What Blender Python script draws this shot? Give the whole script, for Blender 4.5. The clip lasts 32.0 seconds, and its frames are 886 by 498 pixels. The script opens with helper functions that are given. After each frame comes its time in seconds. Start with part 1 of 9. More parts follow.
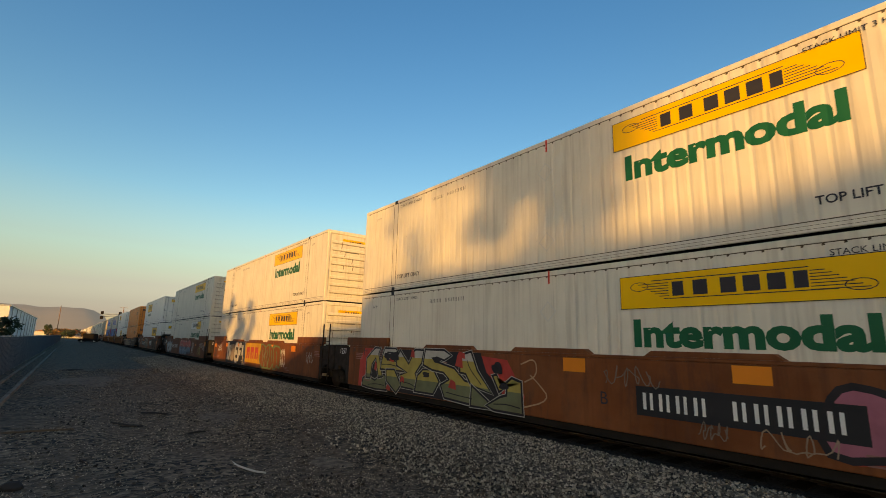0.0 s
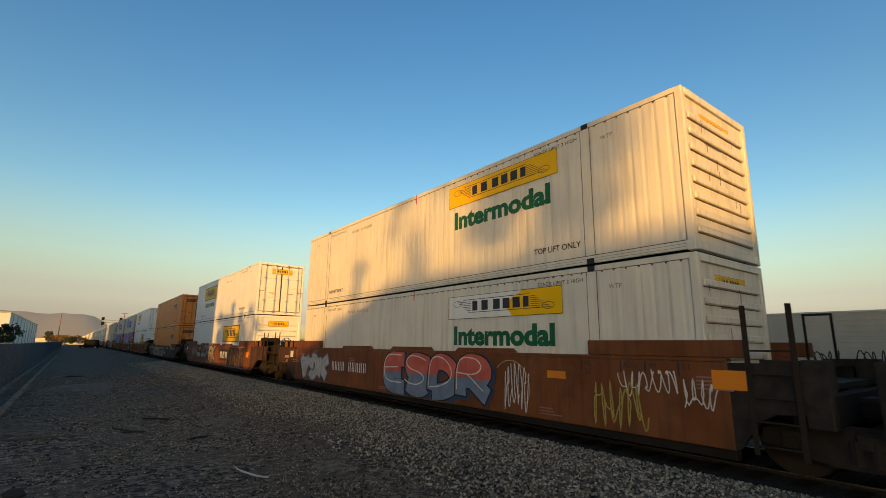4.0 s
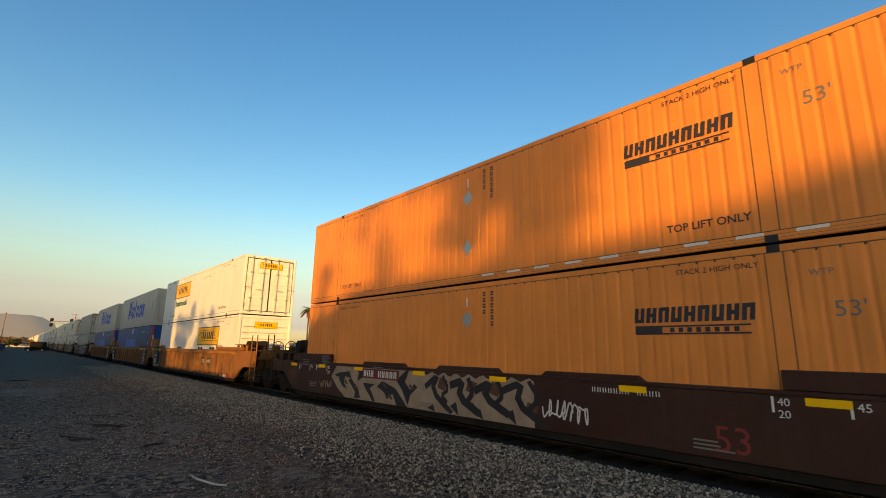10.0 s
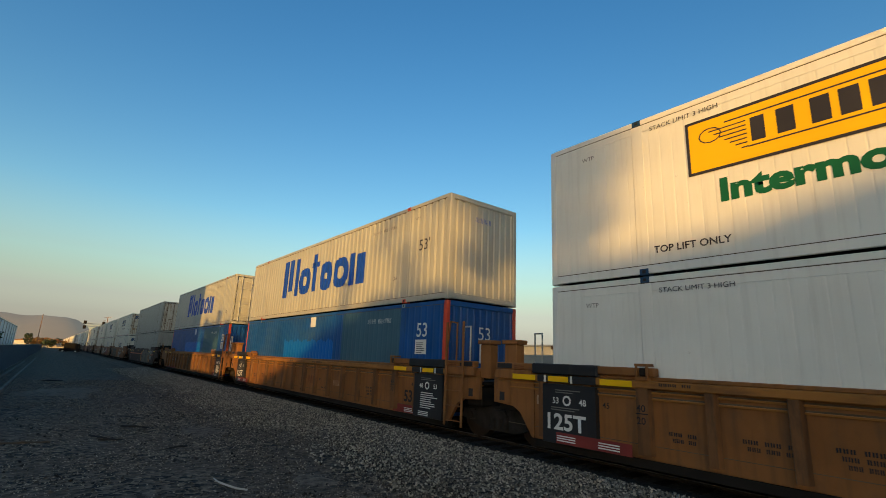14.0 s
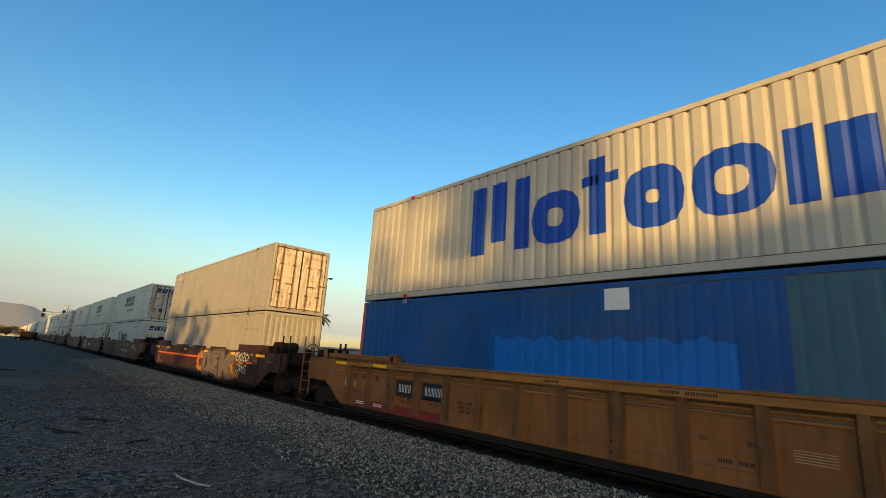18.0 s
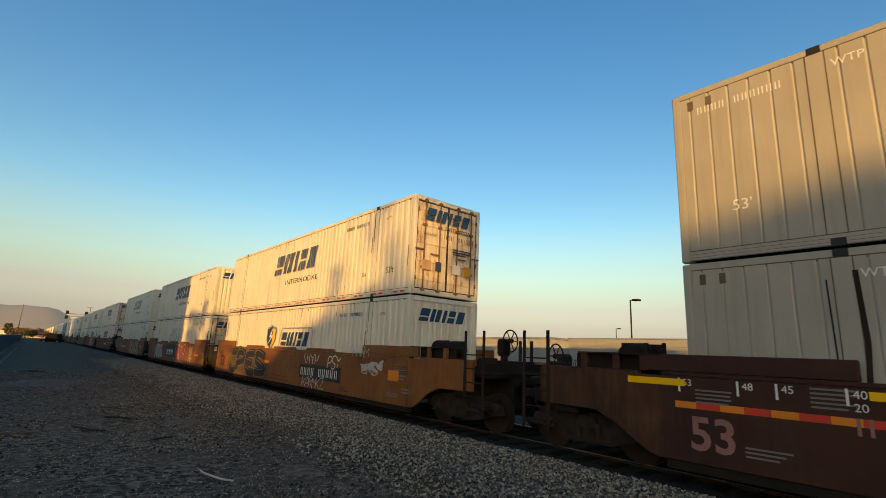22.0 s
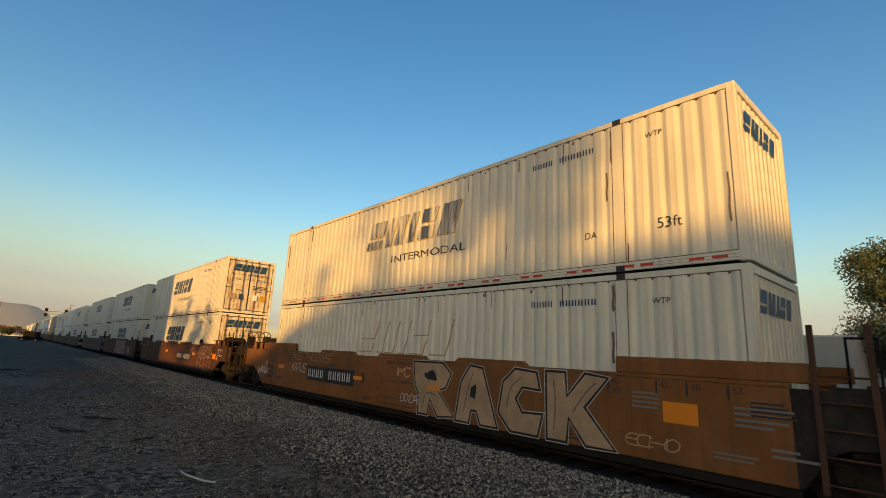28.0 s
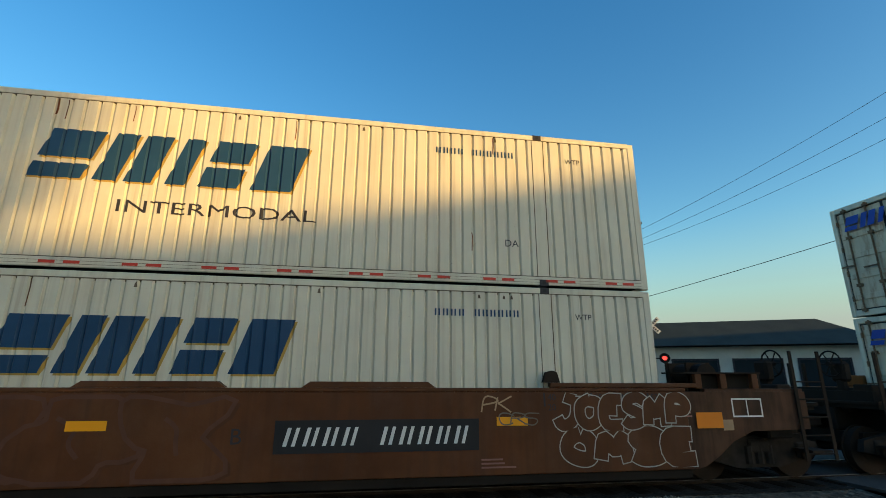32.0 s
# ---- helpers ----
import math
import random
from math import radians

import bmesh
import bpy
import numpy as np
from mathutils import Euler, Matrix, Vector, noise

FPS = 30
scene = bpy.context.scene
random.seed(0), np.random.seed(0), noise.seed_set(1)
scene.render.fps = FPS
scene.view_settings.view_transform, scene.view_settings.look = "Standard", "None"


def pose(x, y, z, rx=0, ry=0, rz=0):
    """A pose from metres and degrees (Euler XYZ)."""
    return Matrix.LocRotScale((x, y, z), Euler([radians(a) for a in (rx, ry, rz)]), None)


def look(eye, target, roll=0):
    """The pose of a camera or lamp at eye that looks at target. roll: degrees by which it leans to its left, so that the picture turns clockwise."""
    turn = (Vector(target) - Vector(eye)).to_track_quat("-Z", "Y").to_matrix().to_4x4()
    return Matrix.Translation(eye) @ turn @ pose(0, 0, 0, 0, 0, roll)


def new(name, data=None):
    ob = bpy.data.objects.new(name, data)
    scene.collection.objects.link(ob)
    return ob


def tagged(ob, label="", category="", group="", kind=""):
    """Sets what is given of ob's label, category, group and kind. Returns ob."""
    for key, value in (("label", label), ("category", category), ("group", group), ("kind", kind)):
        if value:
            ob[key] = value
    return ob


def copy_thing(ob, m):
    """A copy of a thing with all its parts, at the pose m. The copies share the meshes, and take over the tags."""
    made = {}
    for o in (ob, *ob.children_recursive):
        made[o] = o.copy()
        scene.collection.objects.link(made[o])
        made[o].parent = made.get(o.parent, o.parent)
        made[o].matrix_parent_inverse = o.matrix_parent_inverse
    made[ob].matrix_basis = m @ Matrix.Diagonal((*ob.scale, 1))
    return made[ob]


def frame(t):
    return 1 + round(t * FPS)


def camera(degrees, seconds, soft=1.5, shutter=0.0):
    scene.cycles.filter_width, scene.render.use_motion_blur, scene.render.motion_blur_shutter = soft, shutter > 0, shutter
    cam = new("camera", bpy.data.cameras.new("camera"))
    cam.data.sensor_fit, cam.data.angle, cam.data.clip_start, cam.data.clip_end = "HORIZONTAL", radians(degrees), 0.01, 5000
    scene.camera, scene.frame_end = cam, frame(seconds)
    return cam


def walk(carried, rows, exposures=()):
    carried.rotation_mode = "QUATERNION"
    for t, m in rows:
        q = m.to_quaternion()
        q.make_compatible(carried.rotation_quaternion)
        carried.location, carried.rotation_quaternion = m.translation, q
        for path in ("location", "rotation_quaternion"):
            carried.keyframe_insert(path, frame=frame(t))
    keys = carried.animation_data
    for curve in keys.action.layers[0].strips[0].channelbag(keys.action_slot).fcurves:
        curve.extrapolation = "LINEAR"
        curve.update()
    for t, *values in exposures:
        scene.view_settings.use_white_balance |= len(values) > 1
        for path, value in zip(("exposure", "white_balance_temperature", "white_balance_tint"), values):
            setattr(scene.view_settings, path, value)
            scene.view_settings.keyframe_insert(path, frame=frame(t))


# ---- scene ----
# ---------- camera ----------
EYE = (0.0, 0.0, 1.95)
cam = camera(85.75, 32.0, soft=0.6, shutter=0.05)
walk(cam, [(t, pose(*EYE, 90 + tilt, lean, turn)) for t, turn, tilt, lean in [
    (0, -37.55, 11.20, -1.31), (0.5, -37.52, 11.43, -1.08), (1, -37.51, 11.72, -1.05), (1.5, -37.67, 11.50, -0.65),
    (2, -37.61, 11.38, -0.81), (2.5, -37.44, 11.20, -0.90), (3, -37.33, 11.20, -1.09), (3.5, -37.21, 11.28, -1.00),
    (4, -37.40, 11.45, -0.68), (4.5, -38.01, 11.85, -0.66), (6.5, -40.73, 11.36, -0.62), (7, -41.15, 11.44, -1.12),
    (7.5, -41.52, 11.42, -1.12), (8, -41.70, 11.59, -1.04), (8.5, -41.62, 11.73, -1.05), (9, -41.51, 11.74, -0.90),
    (9.5, -41.41, 11.92, -1.02), (10, -41.28, 12.08, -1.03), (10.5, -40.99, 12.15, -0.91), (11, -40.64, 12.36, -1.03),
    (11.5, -40.18, 12.32, -1.19), (12, -39.78, 12.21, -1.30), (12.5, -39.36, 12.31, -1.49), (13, -39.11, 12.48, -1.71),
    (13.5, -38.82, 12.76, -2.10), (14, -38.87, 13.13, -2.30), (14.5, -39.19, 13.70, -2.30), (16.5, -39.69, 14.24, -4.05),
    (17, -40.77, 13.90, -3.83), (17.5, -41.75, 13.64, -3.78), (18, -42.14, 13.16, -3.65), (18.5, -41.60, 12.71, -3.73),
    (19, -40.42, 12.40, -3.83), (19.5, -39.37, 12.55, -3.89), (20, -38.94, 12.67, -3.38), (20.5, -39.26, 12.49, -2.69),
    (21, -39.69, 12.19, -2.25), (21.5, -40.09, 12.35, -2.60), (22, -40.32, 12.26, -2.50), (22.5, -40.84, 12.06, -2.17),
    (23, -41.34, 12.12, -2.27), (23.5, -41.23, 12.32, -2.36), (24, -40.78, 12.67, -2.69), (24.5, -40.67, 12.60, -2.69),
    (25, -40.88, 12.45, -2.54), (25.5, -41.24, 12.14, -2.29), (27.5, -42.12, 12.13, -3.20), (28, -41.89, 12.51, -2.94),
    (28.5, -41.47, 12.61, -2.28), (29, -40.76, 12.37, -1.73), (29.5, -40.39, 12.10, -1.29), (30, -40.65, 11.38, -1.68),
    (30.5, -43.28, 11.37, -1.49), (31, -54.02, 13.23, -0.52), (31.5, -73.62, 15.52, 0.39), (32, -100.01, 15.26, -0.21),
]], exposures=[(t, stops, kelvin + 100, -2 if 12 < t < 19 else -8 if t > 31 else 4) for t, stops, kelvin in ((0, 0.30, 7700), (4, 0.30, 7600), (7, 0.22, 7500), (8, 0.16, 7400), (9, 0.06, 7200), (10, 0.50, 7500), (11, 0.44, 7500), (12, 0.12, 6750), (13, 0.10, 6700), (14, 0.18, 6650), (17, 0.46, 6500), (18, 0.5, 6550), (19, 0.46, 6850), (20, 0.40, 7100), (21, 0.5, 7300), (22, 0.4, 7400), (23, 0.22, 7600), (24, 0.26, 7800), (26, 0.3, 7500), (28, 0.3, 7400), (30, 0.2, 7300), (31, 0.26, 7100), (32, 0.60, 6250))])

# ---------- daylight ----------
SUN_TURN, SUN_HEIGHT = 46.0, 4.5        # degrees from the square of the train's side; above the horizon
sun_way = Vector((-math.cos(radians(SUN_TURN)), -math.sin(radians(SUN_TURN)), math.tan(radians(SUN_HEIGHT)))).normalized()
world = bpy.data.worlds.new("evening_sky")
scene.world = world
world.use_nodes = True
wn, wl = world.node_tree.nodes, world.node_tree.links
sky = wn.new("ShaderNodeTexSky")
sky.sky_type, sky.sun_disc = "NISHITA", False
sky.sun_elevation = radians(SUN_HEIGHT)
sky.sun_rotation = math.atan2(sun_way.x, sun_way.y)
sky.air_density, sky.dust_density, sky.ozone_density = 1.0, 1.2, 1.6
wn["Background"].inputs["Strength"].default_value = 0.315
cool = wn.new("ShaderNodeHueSaturation")      # the blue part of the sky, a little deeper
cool.inputs["Saturation"].default_value = 1.43
cool.inputs["Hue"].default_value = 0.518
warm = wn.new("ShaderNodeHueSaturation")      # the haze along the horizon, paler and more peach
warm.inputs["Saturation"].default_value = 0.31
warm.inputs["Hue"].default_value = 0.450
warm.inputs["Value"].default_value = 0.575
wl.new(sky.outputs[0], cool.inputs["Color"])
wl.new(sky.outputs[0], warm.inputs["Color"])
split = wn.new("ShaderNodeSeparateColor")
wl.new(sky.outputs[0], split.inputs[0])
ratio = wn.new("ShaderNodeMath")
ratio.operation = "DIVIDE"
wl.new(split.outputs[2], ratio.inputs[0])
wl.new(split.outputs[0], ratio.inputs[1])
blend = wn.new("ShaderNodeMapRange")
blend.inputs[1].default_value, blend.inputs[2].default_value = 0.85, 1.95
wl.new(ratio.outputs[0], blend.inputs[0])
both = wn.new("ShaderNodeMixRGB")
wl.new(blend.outputs[0], both.inputs[0])
wl.new(warm.outputs[0], both.inputs[1])
wl.new(cool.outputs[0], both.inputs[2])
near_sun = wn.new("ShaderNodeMapRange")       # the glow round the low sun keeps its own colour
near_sun.inputs[1].default_value, near_sun.inputs[2].default_value = 0.12, 0.36
wl.new(ratio.outputs[0], near_sun.inputs[0])
whole = wn.new("ShaderNodeMixRGB")
wl.new(near_sun.outputs[0], whole.inputs[0])
glow = wn.new("ShaderNodeHueSaturation")
glow.inputs["Value"].default_value = 1.22
wl.new(sky.outputs[0], glow.inputs["Color"])
wl.new(glow.outputs[0], whole.inputs[1])
wl.new(both.outputs[0], whole.inputs[2])
side = wn.new("ShaderNodeTexCoord")                # the half of the sky towards the sunset is brighter
dot = wn.new("ShaderNodeVectorMath")
dot.operation = "DOT_PRODUCT"
dot.inputs[1].default_value = Vector((sun_way.x, sun_way.y, 0)).normalized()
wl.new(side.outputs["Generated"], dot.inputs[0])
gain = wn.new("ShaderNodeMapRange")
gain.inputs[1].default_value, gain.inputs[2].default_value = -0.72, -0.1
gain.inputs[3].default_value, gain.inputs[4].default_value = 1.0, 1.06
wl.new(dot.outputs["Value"], gain.inputs[0])
lift = wn.new("ShaderNodeVectorMath")
lift.operation = "SCALE"
wl.new(whole.outputs[0], lift.inputs[0])
wl.new(gain.outputs[0], lift.inputs["Scale"])
wl.new(lift.outputs[0], wn["Background"].inputs["Color"])
sun = new("sun", bpy.data.lights.new("sun", "SUN"))
sun.data.energy, sun.data.angle, sun.data.color = 4.5, radians(0.55), (1.0, 0.54, 0.15)
sun.matrix_world = look(sun_way * 100, (0, 0, 0))


# ---------- materials ----------
def paint(name, color, rough=0.5, metal=0.0, vary=0.12, scale=1.2, stain=0.0, stain_color=(0.12, 0.06, 0.03), streak=(1, 1, 0.25),
          stain_scale=3.0, stain_from=0.58, bump=0.08, bump_scale=40.0, runs=0.0, specks=0.0, fade=0.0, spec=0.18, island=()):
    """A painted or raw surface with two scales of variation, and stains with a shape of their own."""
    m = bpy.data.materials.new(name)
    m.use_nodes = True
    n, l = m.node_tree.nodes, m.node_tree.links
    b = n["Principled BSDF"]
    b.inputs["Roughness"].default_value, b.inputs["Metallic"].default_value = rough, metal
    b.inputs["Specular IOR Level"].default_value = spec
    tc = n.new("ShaderNodeTexCoord")
    big = n.new("ShaderNodeTexNoise")
    big.inputs["Scale"].default_value, big.inputs["Detail"].default_value = scale, 5.0
    l.new(tc.outputs["Object"], big.inputs["Vector"])
    ramp = n.new("ShaderNodeMapRange")
    ramp.inputs[1].default_value, ramp.inputs[2].default_value = 0.3, 0.7
    ramp.inputs[3].default_value, ramp.inputs[4].default_value = 1 - vary, 1 + vary * 0.6
    l.new(big.outputs["Fac"], ramp.inputs[0])
    col = n.new("ShaderNodeMixRGB")
    col.blend_type = "MULTIPLY"
    col.inputs[0].default_value = 1.0
    col.inputs[1].default_value = (*color, 1)
    l.new(ramp.outputs[0], col.inputs[2])
    out = col.outputs[0]
    if island:
        geo = n.new("ShaderNodeNewGeometry")
        mr = n.new("ShaderNodeMapRange")
        mr.inputs[3].default_value, mr.inputs[4].default_value = island
        l.new(geo.outputs["Random Per Island"], mr.inputs[0])
        mi = n.new("ShaderNodeMixRGB")
        mi.blend_type = "MULTIPLY"
        mi.inputs[0].default_value = 1.0
        l.new(out, mi.inputs[1])
        l.new(mr.outputs[0], mi.inputs[2])
        out = mi.outputs[0]
    fine = n.new("ShaderNodeTexNoise")
    fine.inputs["Scale"].default_value, fine.inputs["Detail"].default_value = bump_scale, 4.0
    l.new(tc.outputs["Object"], fine.inputs["Vector"])
    if stain > 0:
        mp = n.new("ShaderNodeMapping")
        mp.inputs["Scale"].default_value = streak
        l.new(tc.outputs["Object"], mp.inputs["Vector"])
        st = n.new("ShaderNodeTexNoise")
        st.inputs["Scale"].default_value, st.inputs["Detail"].default_value, st.inputs["Roughness"].default_value = stain_scale, 8.0, 0.65
        l.new(mp.outputs[0], st.inputs["Vector"])
        sr = n.new("ShaderNodeMapRange")
        sr.inputs[1].default_value, sr.inputs[2].default_value = stain_from, stain_from + 0.16
        sr.inputs[3].default_value, sr.inputs[4].default_value = 0.0, stain
        l.new(st.outputs["Fac"], sr.inputs[0])
        mx = n.new("ShaderNodeMixRGB")
        l.new(sr.outputs[0], mx.inputs[0])
        l.new(out, mx.inputs[1])
        mx.inputs[2].default_value = (*stain_color, 1)
        out = mx.outputs[0]
    if fade > 0:                        # chalky, sun-bleached areas
        fn = n.new("ShaderNodeTexNoise")
        fn.inputs["Scale"].default_value, fn.inputs["Detail"].default_value, fn.inputs["Roughness"].default_value = 1.1, 7.0, 0.6
        fm = n.new("ShaderNodeMapping")
        fm.inputs["Location"].default_value = (13, 5, 2)
        l.new(tc.outputs["Object"], fm.inputs["Vector"])
        l.new(fm.outputs[0], fn.inputs["Vector"])
        sr = n.new("ShaderNodeMapRange")
        sr.inputs[1].default_value, sr.inputs[2].default_value = 0.46, 0.72
        sr.inputs[3].default_value, sr.inputs[4].default_value = 0.0, fade
        l.new(fn.outputs["Fac"], sr.inputs[0])
        mx = n.new("ShaderNodeMixRGB")
        l.new(sr.outputs[0], mx.inputs[0])
        l.new(out, mx.inputs[1])
        mx.inputs[2].default_value = (color[0] * 1.3 + 0.05, color[1] * 1.35 + 0.035, color[2] * 1.4 + 0.02, 1)
        out = mx.outputs[0]
    if runs > 0:                        # narrow rain runs
        mp = n.new("ShaderNodeMapping")
        mp.inputs["Scale"].default_value = (9, 9, 0.45)
        l.new(tc.outputs["Object"], mp.inputs["Vector"])
        st = n.new("ShaderNodeTexNoise")
        st.inputs["Scale"].default_value, st.inputs["Detail"].default_value = 1.0, 6.0
        l.new(mp.outputs[0], st.inputs["Vector"])
        sr = n.new("ShaderNodeMapRange")
        sr.inputs[1].default_value, sr.inputs[2].default_value = 0.50, 0.72
        sr.inputs[3].default_value, sr.inputs[4].default_value = 0.0, runs
        l.new(st.outputs["Fac"], sr.inputs[0])
        mx = n.new("ShaderNodeMixRGB")
        l.new(sr.outputs[0], mx.inputs[0])
        l.new(out, mx.inputs[1])
        mx.inputs[2].default_value = (stain_color[0] * 0.6, stain_color[1] * 0.58, stain_color[2] * 0.55, 1)
        out = mx.outputs[0]
    if specks > 0:                      # chips and scuffs
        ch = n.new("ShaderNodeTexNoise")
        ch.inputs["Scale"].default_value, ch.inputs["Detail"].default_value, ch.inputs["Roughness"].default_value = 7.0, 9.0, 0.72
        l.new(tc.outputs["Object"], ch.inputs["Vector"])
        sr = n.new("ShaderNodeMapRange")
        sr.inputs[1].default_value, sr.inputs[2].default_value = 0.66, 0.71
        sr.inputs[3].default_value, sr.inputs[4].default_value = 0.0, specks
        l.new(ch.outputs["Fac"], sr.inputs[0])
        mx = n.new("ShaderNodeMixRGB")
        l.new(sr.outputs[0], mx.inputs[0])
        l.new(out, mx.inputs[1])
        mx.inputs[2].default_value = (0.10, 0.07, 0.05, 1)
        out = mx.outputs[0]
    l.new(out, b.inputs["Base Color"])
    if bump > 0:
        bp = n.new("ShaderNodeBump")
        bp.inputs["Strength"].default_value, bp.inputs["Distance"].default_value = bump, 0.02
        l.new(fine.outputs["Fac"], bp.inputs["Height"])
        l.new(bp.outputs["Normal"], b.inputs["Normal"])
    return m


M = {}
M["white_old"] = paint("cream_container_paint", (0.67, 0.622, 0.51), 0.42, vary=0.07, stain=0.35, stain_color=(0.42, 0.35, 0.26), streak=(2, 2, 0.12), stain_from=0.55, runs=0.28, specks=0.35, bump=0.02)
M["white_new"] = paint("white_container_paint", (0.72, 0.71, 0.65), 0.36, vary=0.06, stain=0.22, stain_color=(0.5, 0.46, 0.4), streak=(2, 2, 0.1), stain_from=0.58, runs=0.16, specks=0.25, bump=0.02)
M["white_swift"] = paint("off_white_container_paint", (0.62, 0.582, 0.462), 0.42, vary=0.08, stain=0.45, stain_color=(0.38, 0.28, 0.18), streak=(3, 3, 0.1), stain_from=0.58, runs=0.22, specks=0.6, bump=0.03)
M["grey_box"] = paint("pale_grey_container_paint", (0.315, 0.30, 0.25), 0.45, vary=0.09, stain=0.35, stain_color=(0.33, 0.29, 0.25), streak=(2, 2, 0.12), stain_from=0.55, runs=0.25, specks=0.5, bump=0.03)
M["silver_box"] = paint("silver_grey_container_paint", (0.40, 0.388, 0.325), 0.38, vary=0.08, stain=0.3, stain_color=(0.34, 0.31, 0.27), streak=(2, 2, 0.12), stain_from=0.56, runs=0.2, specks=0.4, bump=0.02)
M["orange_box"] = paint("orange_container_paint", (0.67, 0.232, 0.050), 0.42, vary=0.1, stain=0.4, stain_color=(0.45, 0.17, 0.05), streak=(2, 2, 0.1), stain_from=0.56, runs=0.18, specks=0.4, bump=0.02)
M["blue_box"] = paint("blue_container_paint", (0.010, 0.072, 0.255), 0.4, vary=0.2, stain=0.4, stain_color=(0.05, 0.095, 0.17), streak=(0.5, 0.5, 0.5), stain_scale=1.0, stain_from=0.46, runs=0.3, specks=0.4, bump=0.02)
M["blue_grey"] = paint("faded_blue_paint_patch", (0.05, 0.115, 0.165), 0.5, vary=0.12, stain=0.3, stain_color=(0.04, 0.07, 0.14), bump=0.02)
M["blue_new"] = paint("fresh_blue_paint_patch", (0.008, 0.125, 0.46), 0.35, vary=0.1, bump=0.02)
M["red_post"] = paint("red_post_paint", (0.55, 0.07, 0.035), 0.45, vary=0.1, bump=0.02)
M["brown_box"] = paint("brown_container_paint", (0.25, 0.11, 0.055), 0.5, vary=0.1, stain=0.3, bump=0.02)
M["rust_car"] = paint("rust_brown_railcar_paint", (0.168, 0.0533, 0.0163), 0.62, vary=0.3, scale=0.9, stain=0.7, stain_color=(0.085, 0.036, 0.02), streak=(1.5, 1.5, 0.6), stain_from=0.50, stain_scale=2.0, runs=0.35, fade=0.4, specks=0.6, bump=0.1)
M["ochre_car"] = paint("ochre_railcar_paint", (0.192, 0.075, 0.021), 0.6, vary=0.25, scale=0.9, stain=0.6, stain_color=(0.125, 0.058, 0.027), streak=(1.5, 1.5, 0.5), stain_from=0.51, stain_scale=2.0, runs=0.35, fade=0.4, specks=0.6, bump=0.08)
M["lip_car"] = paint("orange_tan_railcar_edge_paint", (0.31, 0.135, 0.032), 0.6, vary=0.25, scale=0.9, stain=0.6, stain_color=(0.11, 0.056, 0.03), streak=(1.5, 0.4, 1.5), stain_from=0.52, specks=0.6, bump=0.08)
M["post_car"] = paint("weathered_tan_post_paint", (0.165, 0.076, 0.030), 0.65, vary=0.3, scale=1.5, stain=0.7, stain_color=(0.06, 0.036, 0.022), streak=(2, 2, 0.4), stain_from=0.48, runs=0.4, specks=0.6, bump=0.1)
M["tan_car"] = paint("tan_ribbed_railcar_paint", (0.228, 0.094, 0.028), 0.6, vary=0.22, scale=0.9, stain=0.6, stain_color=(0.12, 0.066, 0.036), streak=(1.5, 1.5, 0.5), stain_from=0.53, stain_scale=2.0, runs=0.35, fade=0.3, specks=0.6, bump=0.08)
M["maroon_car"] = paint("dark_maroon_railcar_paint", (0.045, 0.0181, 0.0120), 0.6, vary=0.25, scale=0.9, stain=0.55, stain_color=(0.04, 0.024, 0.019), stain_from=0.50, stain_scale=2.0, runs=0.35, fade=0.2, specks=0.3, bump=0.1)
M["brown_car"] = paint("weathered_brown_railcar_paint", (0.093, 0.0327, 0.0112), 0.62, vary=0.3, scale=0.9, stain=0.65, stain_color=(0.08, 0.036, 0.02), stain_from=0.49, stain_scale=2.0, runs=0.35, fade=0.3, specks=0.6, bump=0.1)
# darker, more mottled brown than the car sides, mainly for outer ends
M["dark_brown_car"] = paint("mottled_dark_railcar_end", (0.073, 0.0327, 0.0172), 0.7, vary=0.35, scale=1.5, stain=0.8, stain_color=(0.028, 0.016, 0.01), stain_from=0.46, runs=0.5, fade=0.3, specks=0.5, bump=0.12)
M["rusty_door"] = paint("rust_stained_door_paint", (0.60, 0.53, 0.40), 0.5, vary=0.12, scale=2.0, stain=0.85, stain_color=(0.24, 0.115, 0.05), streak=(2.5, 2.5, 0.5), stain_scale=2.2, stain_from=0.52, runs=0.4, specks=0.7, bump=0.04)
M["rusty_rod"] = paint("rust_streaked_door_rods", (0.17, 0.105, 0.06), 0.7, vary=0.35, scale=4.0, stain=0.6, stain_color=(0.06, 0.035, 0.02), bump=0.1)
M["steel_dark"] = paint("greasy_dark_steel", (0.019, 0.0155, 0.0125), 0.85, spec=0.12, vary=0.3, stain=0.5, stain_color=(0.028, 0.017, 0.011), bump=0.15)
M["steel_brown"] = paint("rusty_dark_steel", (0.028, 0.0195, 0.014), 0.85, spec=0.12, vary=0.3, stain=0.5, stain_color=(0.045, 0.023, 0.013), bump=0.15)
M["truck_steel"] = paint("dusty_truck_steel", (0.030, 0.025, 0.021), 0.9, spec=0.1, vary=0.35, scale=5.0, stain=0.5, stain_color=(0.02, 0.016, 0.013), bump=0.15)
M["rail_top"] = paint("polished_rail_steel", (0.20, 0.17, 0.145), 0.5, metal=0.8, vary=0.1, bump=0.02)
# greyed for dust and for the haze of distance, both in the base colour
M["dusty_hazed_car"] = paint("dusty_hazed_railcar_paint", (0.105, 0.068, 0.047), 0.7, vary=0.3, stain=0.5, stain_color=(0.05, 0.035, 0.025), bump=0.05)
M["black_paint"] = paint("black_paint", (0.022, 0.022, 0.024), 0.5, vary=0.2, stain=0.3, stain_color=(0.07, 0.055, 0.045), bump=0.03)
